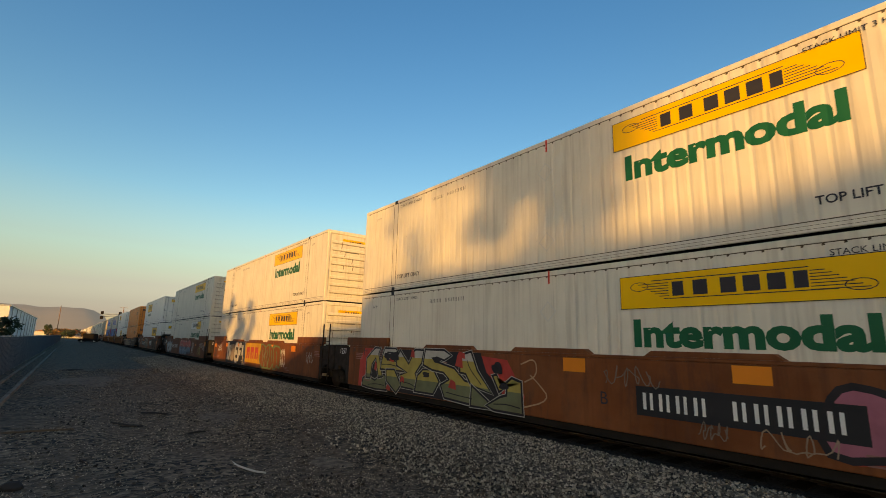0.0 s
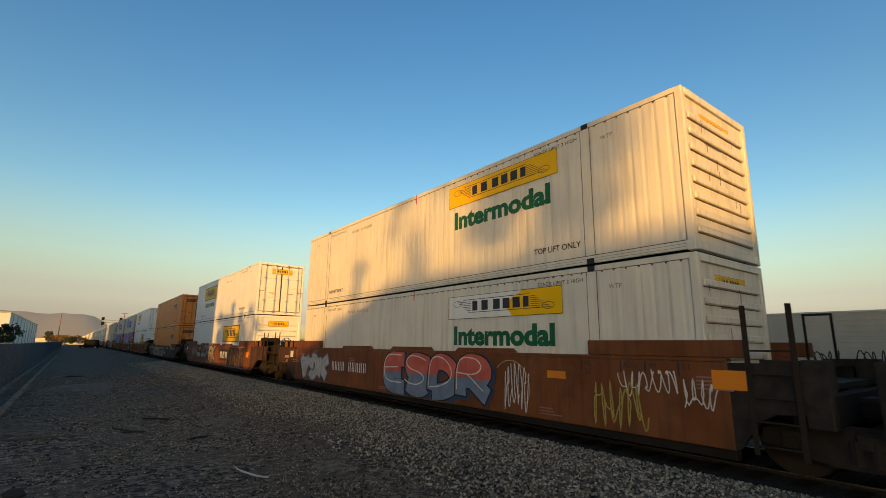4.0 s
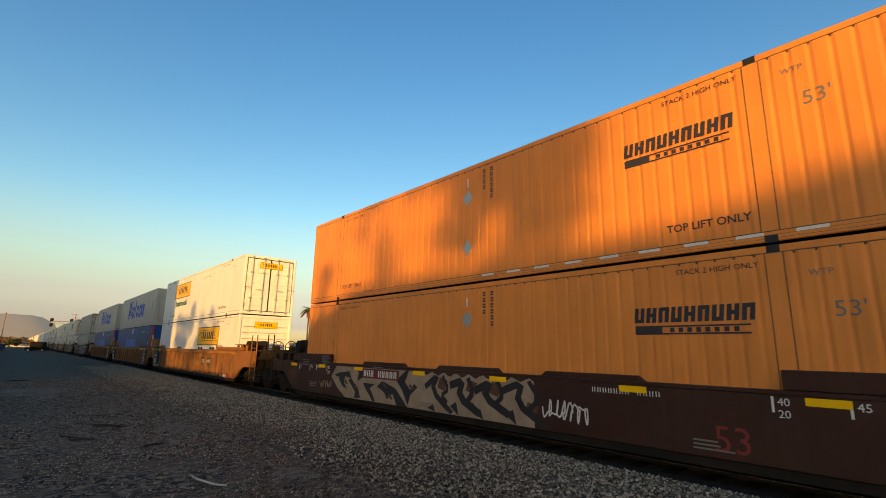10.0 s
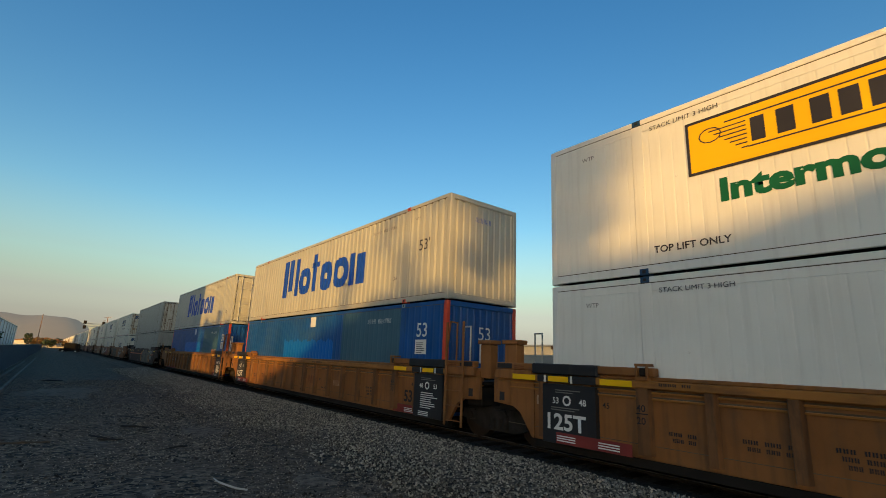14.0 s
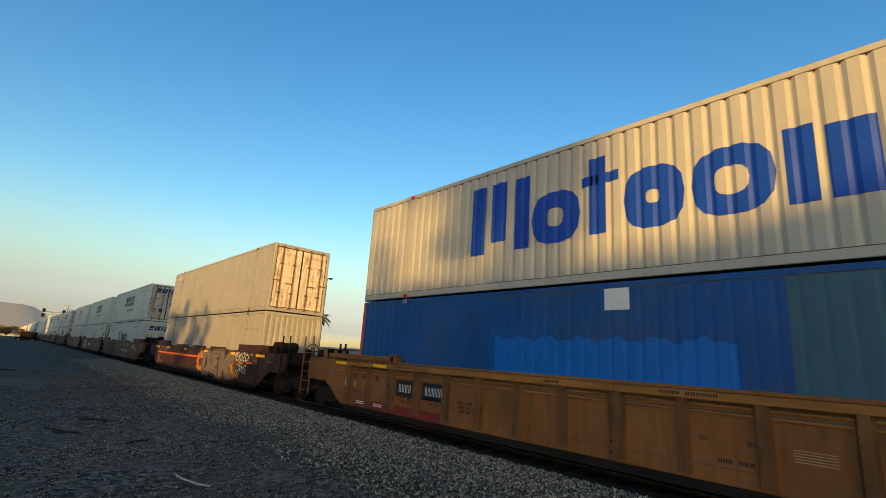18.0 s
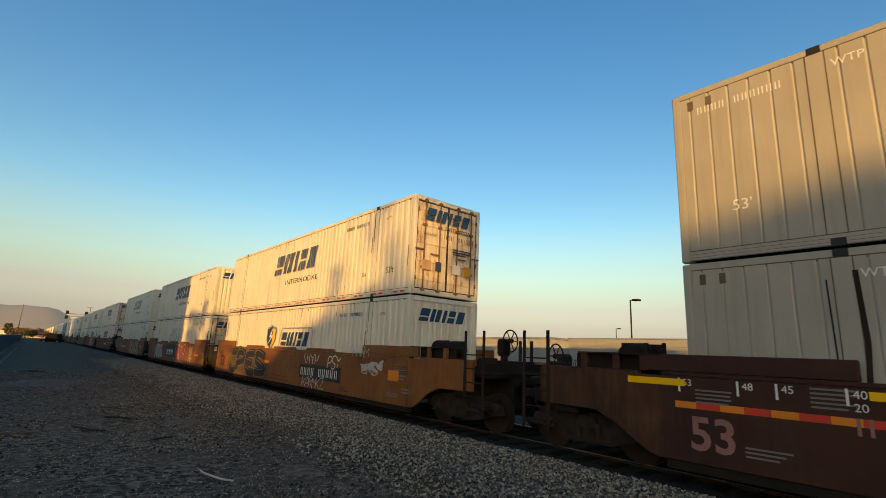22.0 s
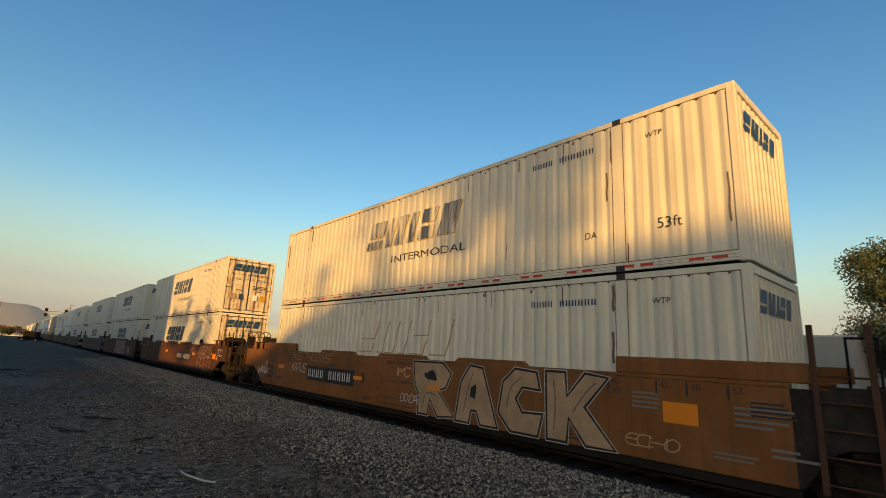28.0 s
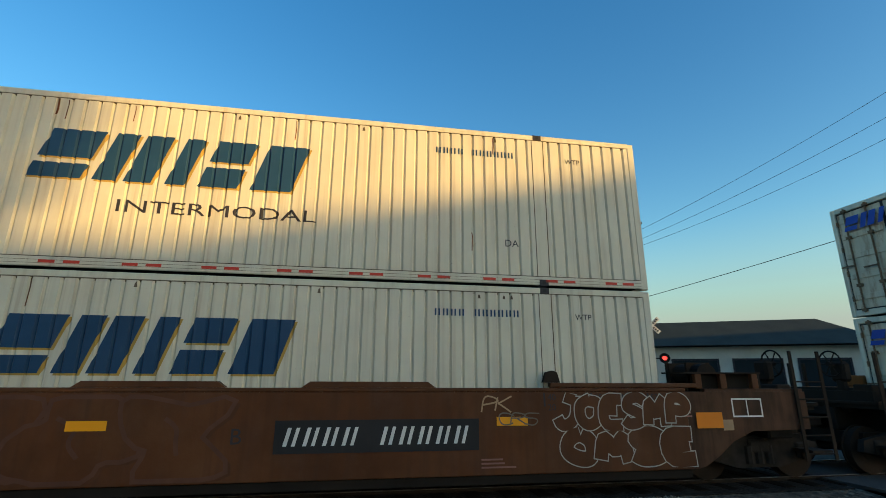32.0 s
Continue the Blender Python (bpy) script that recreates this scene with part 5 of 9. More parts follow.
def brake_gear(car, y, out, mat, high):
    """Brake wheel on its column, reservoir and valve on the end deck."""
    col = part("brake_column", bxs((-0.62, -0.46, *sorted((y, y + out * 0.14)), 1.1, high), bev=0.03), mat, car)
    bm = bmesh.new()
    c = Vector((-0.54, y + out * 0.26, high))
    for i in range(20):
        a, b = i * 0.31416, (i + 1) * 0.31416
        cyl(bm, c + Vector((math.cos(a) * 0.25, 0, math.sin(a) * 0.25)), c + Vector((math.cos(b) * 0.25, 0, math.sin(b) * 0.25)), 0.017, 5)
    for i in range(6):
        a = i * 1.0472
        cyl(bm, c, c + Vector((math.cos(a) * 0.245, 0, math.sin(a) * 0.245)), 0.012, 5)
    cyl(bm, c - Vector((0, 0.06, 0)), c + Vector((0, 0.06, 0)), 0.05, 8)
    part("brake_wheel", bm, M["steel_dark"], col)
    part("brake_housing", bxs((-0.70, -0.38, *sorted((y - out * 0.05, y + out * 0.16)), high - 0.35, high + 0.05), bev=0.05), M["steel_dark"], col)
    bm = bmesh.new()
    cyl(bm, (-1.15, y - out * 1.7, 1.78), (-0.25, y - out * 1.7, 1.78), 0.2, 18)
    part("air_reservoir", bm, M["steel_dark"], car, smooth=False)
    for xs in (-0.95, -0.45):
        part("reservoir_strap", bxs((xs, xs + 0.05, *sorted((y - out * 1.46, y - out * 1.94)), 1.3, 2.0)), M["steel_brown"], car)
    part("brake_pipe", rod([(-0.5, y, 1.4), (-0.9, y - out * 0.6, 1.5), (-0.95, y - out * 1.6, 1.62)], 0.03, 6), M["steel_brown"], car)


def end_frame(car, y_in, y_out, out, paint_mat, outer, T):
    """What lies beyond the well: sloping side plate, deck, bolster, posts."""
    ym = y_in + out * (1.10 if not outer else 2.35)
    ribbed = paint_mat == M["tan_car"]
    dark = paint_mat if ribbed or (outer and paint_mat == M["ochre_car"]) else M["dark_brown_car"] if outer else M["truck_steel"]
    for s in (-1, 1):
        x0, x1 = sorted((s * 1.45, s * 1.37))
        bm = bmesh.new()
        prism(bm, [(y_in, 0.30), (y_in, T), (ym, T), (ym, 0.88)] + ([(y_in + out * a, b) for a, b in ((1.2, 0.86), (0.8, 0.70), (0.5, 0.48), (0.25, 0.34), (0.1, 0.30))] if outer else [(y_in + out * a, b) for a, b in ((0.55, 0.84), (0.36, 0.74), (0.2, 0.52), (0.06, 0.32))]), x0, x1)
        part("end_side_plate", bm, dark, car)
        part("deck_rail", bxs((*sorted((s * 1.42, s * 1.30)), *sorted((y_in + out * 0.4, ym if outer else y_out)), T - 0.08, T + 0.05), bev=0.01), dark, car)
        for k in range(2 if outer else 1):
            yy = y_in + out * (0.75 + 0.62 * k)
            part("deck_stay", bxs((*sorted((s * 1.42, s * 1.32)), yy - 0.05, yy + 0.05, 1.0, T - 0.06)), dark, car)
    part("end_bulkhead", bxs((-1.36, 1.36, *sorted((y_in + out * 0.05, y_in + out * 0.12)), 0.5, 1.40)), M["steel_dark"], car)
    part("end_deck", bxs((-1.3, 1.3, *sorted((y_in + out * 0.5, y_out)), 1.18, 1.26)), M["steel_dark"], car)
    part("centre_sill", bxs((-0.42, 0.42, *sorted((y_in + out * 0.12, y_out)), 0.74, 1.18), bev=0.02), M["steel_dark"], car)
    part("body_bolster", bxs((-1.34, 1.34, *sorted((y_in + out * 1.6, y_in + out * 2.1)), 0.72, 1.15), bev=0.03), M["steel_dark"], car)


def well_car(label, mat, front_outer, rear_outer, ribbed=False, brake=False, letters=True, detail=True, drop=0.0, rungs_like=None):
    """One unit of a double-stack well car. Its loads stand from y = 0 to LENGTH; the rail is at z = 0."""
    car = thing("well_car", label, "railcar", "well cars of the train")
    p = M[mat]
    y0, y1 = -0.35, LENGTH + 0.35
    T = 1.50 - drop                      # the side's height over the rail
    for s in (-1, 1):
        xo, xi = s * 1.47, s * 1.38
        xa, xb = sorted((xo, xi))
        if ribbed:
            xa, xb = sorted((s * 1.43, s * 1.36))
        part("side_sill", bxs((xa, xb, y0, y1, 0.30, T), bev=0.01), p, car)
        part("top_chord", bxs((*sorted((s * 1.4725, s * 1.30)), y0, y1, T + 0.002, T + 0.06), bev=0.01), p, car)
        # near-black instead of car paint: the shade below the side is in its colour
        part("bottom_chord", bxs((*sorted((s * 1.42, s * 1.28)), y0, y1, 0.16, 0.298), bev=0.01), M["steel_dark"], car)
        if ribbed:
            for k in range(17 if s < 0 else 0):
                y = -0.12 + 1.023 * k
                wide = 0.10 if k in (2, 8, 14) else 0.062
                bm = bmesh.new()
                prism(bm, [(-1.431, y - wide - 0.035), (-1.53, y - wide), (-1.53, y + wide), (-1.431, y + wide + 0.035)], 0.37, 1.378, "z")
                part("side_post", bm, M["post_car"], car)
                ya, yb = y + wide + 0.03, y + 1.023 - (0.10 if k + 1 in (2, 8, 14) else 0.062) - 0.03
                for z in (1.205, 1.30):
                    part("side_ledge", bxs((-1.465, -1.42, ya, yb, z, z + 0.03), bev=0.006), M["lip_car"], car)
                # one thin line low on the panel, and a dark line above each ledge
                part("panel_line", bxs((-1.4325, -1.42, ya, yb, 0.512, 0.522), *[(-1.4335, -1.42, ya, yb, z + 0.031, z + 0.055) for z in (1.205, 1.30)]), M["seam_and_shade"], car)
                for z in (0.45, 0.62) if k == 8 else ():
                    part("rivet", cyl(bmesh.new(), (-1.532, y + 0.07, z), (-1.545, y + 0.07, z), 0.018, 6), M["steel_dark"], car)
            part("side_lip", bxs((*sorted((s * 1.431, s * 1.545)), y0, y1, 1.38, 1.498), bev=0.012), M["lip_car"], car)
            if s < 0:
                part("lip_joint", bxs((-1.5465, -1.50, 8.06, 8.075, 1.385, 1.495)), M["seam_and_shade"], car)
                for y in (3.27, 3.7, 5.35, 5.84, 9.9, 10.4) if front_outer else ():
                    part("guide_tab", bxs((-1.40, -1.34, y - 0.045, y + 0.045, 1.561, 1.68)), M["black_paint"], car)
        else:
            for yc, w in ((4.9, 1.0), (7.95, 1.0), (11.2, 1.0)):
                bm = bmesh.new()
                prism(bm, [(yc - w, T + 0.063), (yc + w, T + 0.063), (yc + w - 0.12, T + 0.15), (yc - w + 0.12, T + 0.15)], *sorted((s * 1.465, s * 1.33)))
                part("guide_tab", bm, p, car)
        for ya, yb in ((-0.6, CAST + 0.05), (LENGTH - CAST - 0.05, LENGTH + 0.6)):
            if ribbed:
                ya, yb = (-1.3, CAST + 0.18) if ya < 5 else (LENGTH - CAST - 0.18, LENGTH + 1.33)
            part("raised_plate", bxs((*sorted((s * (1.53 if ribbed else 1.455), s * 1.34)), ya, yb, T + 0.063, T + (0.2 if ribbed else 0.14 if mat == "brown_car" and ya < 5 else 0.32)), bev=0.015), p, car)
        for yc in (CAST, LENGTH - CAST):
            bm = bmesh.new()
            zg = T + (0.142 if yc < 5 else 0.322)
            prism(bm, [(yc - 0.12, zg), (yc + 0.16, zg), (yc + 0.1, zg + 0.16), (yc, zg + 0.19), (yc - 0.08, zg + 0.16)], *sorted((s * 1.44, s * 1.34)))
            if mat == "brown_car" and s < 0:
                part("corner_guide", bm, M["steel_brown"], car)
            else:
                bm.free()
            if ribbed and s < 0:
                guide = part("corner_guide", bxs((-1.58, -1.36, yc - 0.11, yc + 0.11, 1.50, 1.56), (-1.58, -1.36, yc - 0.11, yc + 0.11, 1.72, 1.765), (-1.57, -1.54, yc - 0.11, yc - 0.07, 1.56, 1.72), (-1.57, -1.54, yc + 0.07, yc + 0.11, 1.56, 1.72), bev=0.006), p, car)
                part("roller", bxs((-1.545, -1.44, yc - 0.06, yc + 0.06, 1.565, 1.70), bev=0.02), M["steel_dark"], guide)
    for k in range(9):
        y = 0.4 + k * (LENGTH - 0.8) / 8
        part("floor_beam", bxs((-1.37, 1.37, y - 0.16, y + 0.16, 0.16, 0.27)), M["steel_brown"], car)
    part("well_floor", bxs((-1.0, 1.0, 0.2, LENGTH - 0.2, 0.275, 0.325)), M["steel_dark"], car)
    for out, yin, outer in ((-1, 0.0, front_outer), (1, LENGTH, rear_outer)):
        yb = y0 if out < 0 else y1
        yo = yin + out * (3.0 if outer else 1.45)
        end_frame(car, yb, yo, out, p, outer, T)
        if outer:
            truck(car, yin + out * 1.95)
            # dark filler boxes, added to close the view through under the deck
            part("dark_filler", bxs((-0.95, 0.6, *sorted((yin + out * 0.6, yin + out * 1.2)), 0.36, 0.74), (-0.9, 0.9, *sorted((yin + out * 1.6, yin + out * 3.0)), 0.5, 0.74), (0.2, 1.2, *sorted((yin + out * 0.5, yin + out * 3.0)), 0.3, 0.74)), M["steel_dark"], car)
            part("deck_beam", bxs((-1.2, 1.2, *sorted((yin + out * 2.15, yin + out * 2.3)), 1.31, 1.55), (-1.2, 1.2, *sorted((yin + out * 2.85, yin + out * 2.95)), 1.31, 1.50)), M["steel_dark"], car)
            part("junction_box", bxs((-1.1, -0.72, *sorted((yin + out * 2.5, yin + out * 2.8)), 1.31, 1.62), bev=0.02), M["steel_brown"], car)
            coupler(car, yin + out * 3.0, out)
            ladder(car, yin + out * 2.50, yin + out * 3.08, 0.36, 2.2, p if ribbed else M["steel_brown"])
            for xx in (-1.40, 1.40):
                for dy in (1.6, 2.0) if xx > 0 else ():
                    part("stanchion", bxs((xx - 0.035, xx + 0.035, *sorted((yin + out * dy, yin + out * (dy + 0.07))), 1.0, 2.1 + 0.12 * (dy > 2.2)), bev=0.008), M["steel_brown"], car)
            for a in (0.58, 1.06, 1.68):            # a row of openings under the side walkway
                part("walkway_post", bxs((-1.452, -1.37, *sorted((yin + out * a, yin + out * (a + 0.12))), T + 0.052, 1.795 - drop), bev=0.006), p, car)
            # dark plate added behind the openings to stand for their shade
            part("opening_shade", bxs((-1.30, -1.27, *sorted((yin + out * 0.62, yin + out * 1.98)), T + 0.052, 1.795 - drop)), M["steel_dark"], car)
            part("walkway_plate", bxs((-1.47, -0.85, *sorted((yin + out * 0.36, yin + out * 1.85)), 1.797 - drop, 1.822 - drop)), M["steel_brown"], car)
            part("end_platform", bxs((-1.35, 1.35, *sorted((yin + out * 2.35, yin + out * 3.05)), 1.26, 1.31)), M["steel_brown"], car)
            part("step", bxs((-1.5, -1.1, *sorted((yin + out * 2.6, yin + out * 3.0)), 0.5, 0.54)), M["steel_brown"], car)
            if brake or out < 0:
                brake_gear(car, yin + out * 2.75, out, M["steel_dark"], 1.72 if mat in ("rust_car", "maroon_car", "tan_car") else 2.02)
        else:
            for s in (-1, 1):
                if ribbed:
                    pocket = part("end_pocket", bxs((*sorted((s * 1.475, s * 1.2)), *sorted((yin + out * 0.96, yin + out * 1.34)), 0.87, 1.34), bev=0.015), p, car)
                    part("pocket_hole", bxs((*sorted((s * 1.478, s * 1.476)), *sorted((yin + out * 1.12, yin + out * 1.26)), 0.93, 1.10)), M["seal"], pocket)
                    a, e = (0.84, 1.19) if out > 0 else (1.42, 1.74)
                    stub = part("stub_post", bxs((*sorted((s * 1.42, s * 1.17)), *sorted((yin + out * a, yin + out * e)), 1.34, 2.08), bev=0.02), p, car)
                    part("post_cap", bxs((*sorted((s * 1.46, s * 1.13)), *sorted((yin + out * (a - 0.05), yin + out * (e + 0.05))), 2.081, 2.17), bev=0.012), p, stub)
                    part("end_lip", bxs((*sorted((s * 1.545, s * 1.40)), *sorted((yin + out * 0.352, yin + out * 1.34)), 1.38, 1.56), bev=0.012), p, car)
                    if s < 0:
                        flat(car, "notice", [rect(0, 0, 0.42, 0.1)], M["black_paint"], yin + (1.28 if out > 0 else -0.86), 1.585, off=-1.534, label="small black notice plate")
                        lines(car, yin + (0.8 if out > 0 else -0.45), 1.59, 0.35, 0.08, 2, M["rust_car"], off=-1.534, seed=9)
                else:
                    part("end_pocket", bxs((*sorted((s * 1.44, s * 1.12)), *sorted((yin + out * 1.22, yin + out * 1.52)), 0.7, 1.56), bev=0.02), M["truck_steel"], car)
            if ribbed:
                if out < 0:
                    ladder(car, yin - 0.40, yin - 1.0, 0.24, 2.6, p, x=-1.575)
                    part("grab_bow", rod([(-1.575, yin - 0.40, 1.7), (-1.50, yin - 0.43, 2.62), (-1.30, yin - 0.45, 2.6), (-1.30, yin - 0.45, 1.5)], 0.02, 6), p, car)
                    hoop(car, 1.3, yin - 0.7, yin - 0.95, 1.3, 2.5, M["galv"])
                    hoop(car, -1.3, yin - 0.7, yin - 0.95, 1.3, 2.5, M["galv"])
            elif out < 0:
                ladder(car, yin - 0.63, yin - 1.19, 0.3, 2.3, M[rungs_like] if rungs_like else M["steel_brown"])
                hoop(car, 1.32, yin - 0.55, yin - 0.95, 1.3, 2.3, M["steel_dark"])
    for out, yin, outer in ((-1, 0.0, front_outer), (1, LENGTH, rear_outer)):
        if out > 0 and outer and mat == "rust_car":             # notices and stencils on the end plates
            a = yin + 0.95 if out > 0 else yin - 0.6
            flat(car, "notice", [rect(0, 0, 0.34, 0.26)], M["g_white"], a + 0.1, 1.14, off=-1.455, label="pale paper notice")
            flat(car, "notice", [rect(0, 0, 0.5, 0.1)], M["g_tan"], a + 0.75, 1.10, off=-1.455, label="pale stencilled strip")
            lines(car, a - 0.3, 0.96, 0.8, 0.12, 2, M["g_gold"], off=CAR_SIDE - 0.007 if out > 0 else -1.455, seed=5)
            bars(car, a + 0.62, 0.92, 0.3, 0.1, 4, M["g_white"], off=-1.455)
    if not rear_outer and not ribbed:
        letter(car, "125T", LENGTH + 1.05, 1.27, 0.18, M["letter_white"], off=-1.456, bold=0.01)
    if not rear_outer:                  # the truck shared with the next unit
        truck(car, LENGTH + 1.68, heavy=True)
        part("articulation", bxs((-0.3, 0.3, LENGTH + 1.3, LENGTH + 2.05, 0.75, 1.05), bev=0.05), M["steel_dark"], car)
    if detail:
        o = CAR_SIDE - (0.004 if not ribbed else 0.0)
        ink = M["letter_white"] if mat == "maroon_car" else M["letter_dark"]
        for u, tx in ((2.1, "40"), (2.1, "20"), (1.30, "45"), (0.85, "48"), (0.30, "53"), (14.2, "20"), (14.2, "40"), (14.92, "45"), (15.38, "48"), (16.17, "53")) if not ribbed else ():
            letter(car, tx, u, (1.37 if tx != "20" else 1.22) - drop, 0.10, ink, off=o - 0.002)
            if tx != "20":
                flat(car, "length_mark", [rect(0, 0, 0.03, 0.2)], ink, u + 0.07, 1.28 - drop, off=o - 0.002)
        for u, v, rows in ((14.62, 1.22, 5), (16.0, 1.14, 4), (0.1, 1.1, 4), (15.4, 0.5, 3), (11.6, 1.1, 3), (3.2, 0.4, 3), (9.5, 0.4, 2)) if not ribbed else ():
            lines(car, u, v, 0.55, 0.055 * rows, rows, M["letter_dark"] if mat == "ochre_car" else M["g_mauve"] if mat != "maroon_car" else M["letter_grey"], off=o - 0.001, seed=int(u * 7))
    return car


def car_bars(car, u, v, w, h, mat="letter_white", plate=True, count=10, gap=(4,), off=CAR_SIDE, slant=0.0):
    """The unit's number, as plain bars on a dark plate."""
    if plate:
        flat(car, "number_plate", [rect(-0.12, -0.1, w + 0.12, h + 0.1)], M["black_paint"], u, v, off=off - 0.005, label="black number band")
    step = w / count
    for i in range(count):
        if i not in gap:
            flat(car, "number_bar", [rect(i * step, 0, i * step + step * 0.2, h, slant), rect(i * step + step * 0.44, 0, i * step + step * 0.62, h, slant)], M[mat], u, v, off=off - 0.009)


def company_mark(car, u, v, w, h, mat, label, off=CAR_SIDE):
    """A company's mark as three plain blocks, each with a slit."""
    for k in range(3):
        a = w * (0.08 + 0.31 * k)
        flat(car, "mark_block", [rect(a, h * 0.2, a + w * 0.09, h * 0.85), rect(a + w * 0.09, h * 0.55, a + w * 0.15, h * 0.85), rect(a + w * 0.15, h * 0.2, a + w * 0.22, h * 0.85)], M[mat], u, v, off=off - 0.008, label=label)


def stencils(car, ribbed=False, seed=3):
    for k, (u, v, w, h, n) in enumerate(((0.3, 0.95, 0.7, 0.3, 4), (-0.1, 0.62, 0.5, 0.16, 2), (1.75, 1.05, 0.55, 0.28, 4), (0.6, 0.5, 0.6, 0.12, 2))):
        lines(car, u, v, w, h, n, M["letter_grey"] if not ribbed else M["letter_dark"], off=CAR_SIDE - 0.004, seed=seed + k)


def orange_plate(car, u, v, w=0.5, h=0.27):
    flat(car, "reflector", [rect(0, 0, w, h)], M["orange_plate"], u, v, off=CAR_SIDE - 0.006, label="orange painted plate")


def far_well_car(label, mat):
    """A well car unit for the far part of the train, with fewer pieces."""
    car = thing("well_car", label, "railcar", "well cars of the train")
    for s in (-1, 1):
        part("side_sill", bxs((*sorted((s * 1.47, s * 1.38)), -0.9, LENGTH + 0.9, 0.22, 1.55), bev=0.01), M[mat], car)
        for ya, yb in ((-0.9, CAST), (LENGTH - CAST, LENGTH + 0.9)):
            part("raised_plate", bxs((*sorted((s * 1.455, s * 1.34)), ya, yb, 1.553, 1.82)), M[mat], car)
    part("well_floor", bxs((-1.37, 1.37, 0, LENGTH, 0.2, 0.325)), M["steel_dark"], car)
    for out, y in ((-1, -0.9), (1, LENGTH + 0.9)):
        part("end_deck", bxs((-1.36, 1.36, *sorted((y, y + out * 0.75)), 0.8, 1.3)), M["steel_dark"], car)
        part("handrail", rod([(-1.3, y, 1.3), (-1.3, y, 2.3), (-1.3, y + out * 0.4, 2.3), (-1.3, y + out * 0.4, 1.3)], 0.03, 5), M["steel_dark"], car)
    y = LENGTH + 1.68
    bm = bxs(*[(*sorted((s * 1.06, s * 0.90)), y - 0.95, y + 0.95, 0.40, 0.62) for s in (-1, 1)], (-1.1, 1.1, y - 0.2, y + 0.2, 0.45, 0.72))
    bogie = part("truck", bm, M["truck_steel"], car)
    for yy in (y - 0.87, y + 0.87):
        bm = bmesh.new()
        for s in (-1, 1):
            cyl(bm, (s * 0.68, yy, 0.46), (s * 0.80, yy, 0.46), 0.46, 16)
        cyl(bm, (-0.7, yy, 0.46), (0.7, yy, 0.46), 0.09, 8)
        part("wheelset", bm, M["steel_dark"], bogie)
    return car


# ---------- ground, track ----------
def gravel_material(name, a, b, c, scale, bump):
    m = bpy.data.materials.new(name)
    m.use_nodes = True
    n, l = m.node_tree.nodes, m.node_tree.links
    bs = n["Principled BSDF"]
    bs.inputs["Roughness"].default_value = 0.92
    bs.inputs["Specular IOR Level"].default_value = 0.25
    tc = n.new("ShaderNodeTexCoord")
    vo = n.new("ShaderNodeTexVoronoi")
    vo.inputs["Scale"].default_value = scale
    l.new(tc.outputs["Object"], vo.inputs["Vector"])
    big = n.new("ShaderNodeTexNoise")
    big.inputs["Scale"].default_value, big.inputs["Detail"].default_value = 0.45, 6.0
    l.new(tc.outputs["Object"], big.inputs["Vector"])
    mid = n.new("ShaderNodeTexNoise")
    mid.inputs["Scale"].default_value, mid.inputs["Detail"].default_value = 6.0, 8.0
    l.new(tc.outputs["Object"], mid.inputs["Vector"])
    r1 = n.new("ShaderNodeValToRGB")
    r1.color_ramp.elements[0].color, r1.color_ramp.elements[1].color = (*a, 1), (*b, 1)
    r1.color_ramp.elements[0].position, r1.color_ramp.elements[1].position = 0.15, 0.85
    sep = n.new("ShaderNodeSeparateColor")
    l.new(vo.outputs["Color"], sep.inputs[0])
    l.new(sep.outputs[0], r1.inputs["Fac"])
    mx = n.new("ShaderNodeMixRGB")
    mx.inputs[2].default_value = (*c, 1)
    mr = n.new("ShaderNodeMapRange")
    mr.inputs[1].default_value, mr.inputs[2].default_value, mr.inputs[4].default_value = 0.44, 0.60, 0.9
    l.new(big.outputs["Fac"], mr.inputs[0])
    l.new(mr.outputs[0], mx.inputs[0])
    l.new(r1.outputs[0], mx.inputs[1])
    m2 = n.new("ShaderNodeMixRGB")
    m2.blend_type = "MULTIPLY"
    m2.inputs[0].default_value = 1.0
    mr2 = n.new("ShaderNodeMapRange")
    mr2.inputs[1].default_value, mr2.inputs[2].default_value, mr2.inputs[3].default_value, mr2.inputs[4].default_value = 0.32, 0.68, 0.45, 1.5
    l.new(mid.outputs["Fac"], mr2.inputs[0])
    l.new(mx.outputs[0], m2.inputs[1])
    l.new(mr2.outputs[0], m2.inputs[2])
    l.new(m2.outputs[0], bs.inputs["Base Color"])
    bp = n.new("ShaderNodeBump")
    bp.inputs["Strength"].default_value, bp.inputs["Distance"].default_value = bump, 0.03
    l.new(vo.outputs["Distance"], bp.inputs["Height"])
    b2 = n.new("ShaderNodeBump")
    b2.inputs["Strength"].default_value, b2.inputs["Distance"].default_value = 0.5, 0.06
    l.new(mid.outputs["Fac"], b2.inputs["Height"])
    l.new(bp.outputs["Normal"], b2.inputs["Normal"])
    l.new(b2.outputs["Normal"], bs.inputs["Normal"])
    return m


M["dirt"] = gravel_material("grey_gravel_and_dirt", (0.010, 0.008, 0.0055), (0.165, 0.127, 0.089), (0.094, 0.071, 0.049), 13.0, 1.0)
M["ballast"] = gravel_material("ballast_gravel", (0.03, 0.025, 0.02), (0.20, 0.165, 0.125), (0.09, 0.072, 0.054), 18.0, 1.0)
M["stone"] = paint("crushed_stone", (0.235, 0.20, 0.152), 0.9, vary=0.25, scale=8.0, bump=0.2, island=(0.12, 2.0))
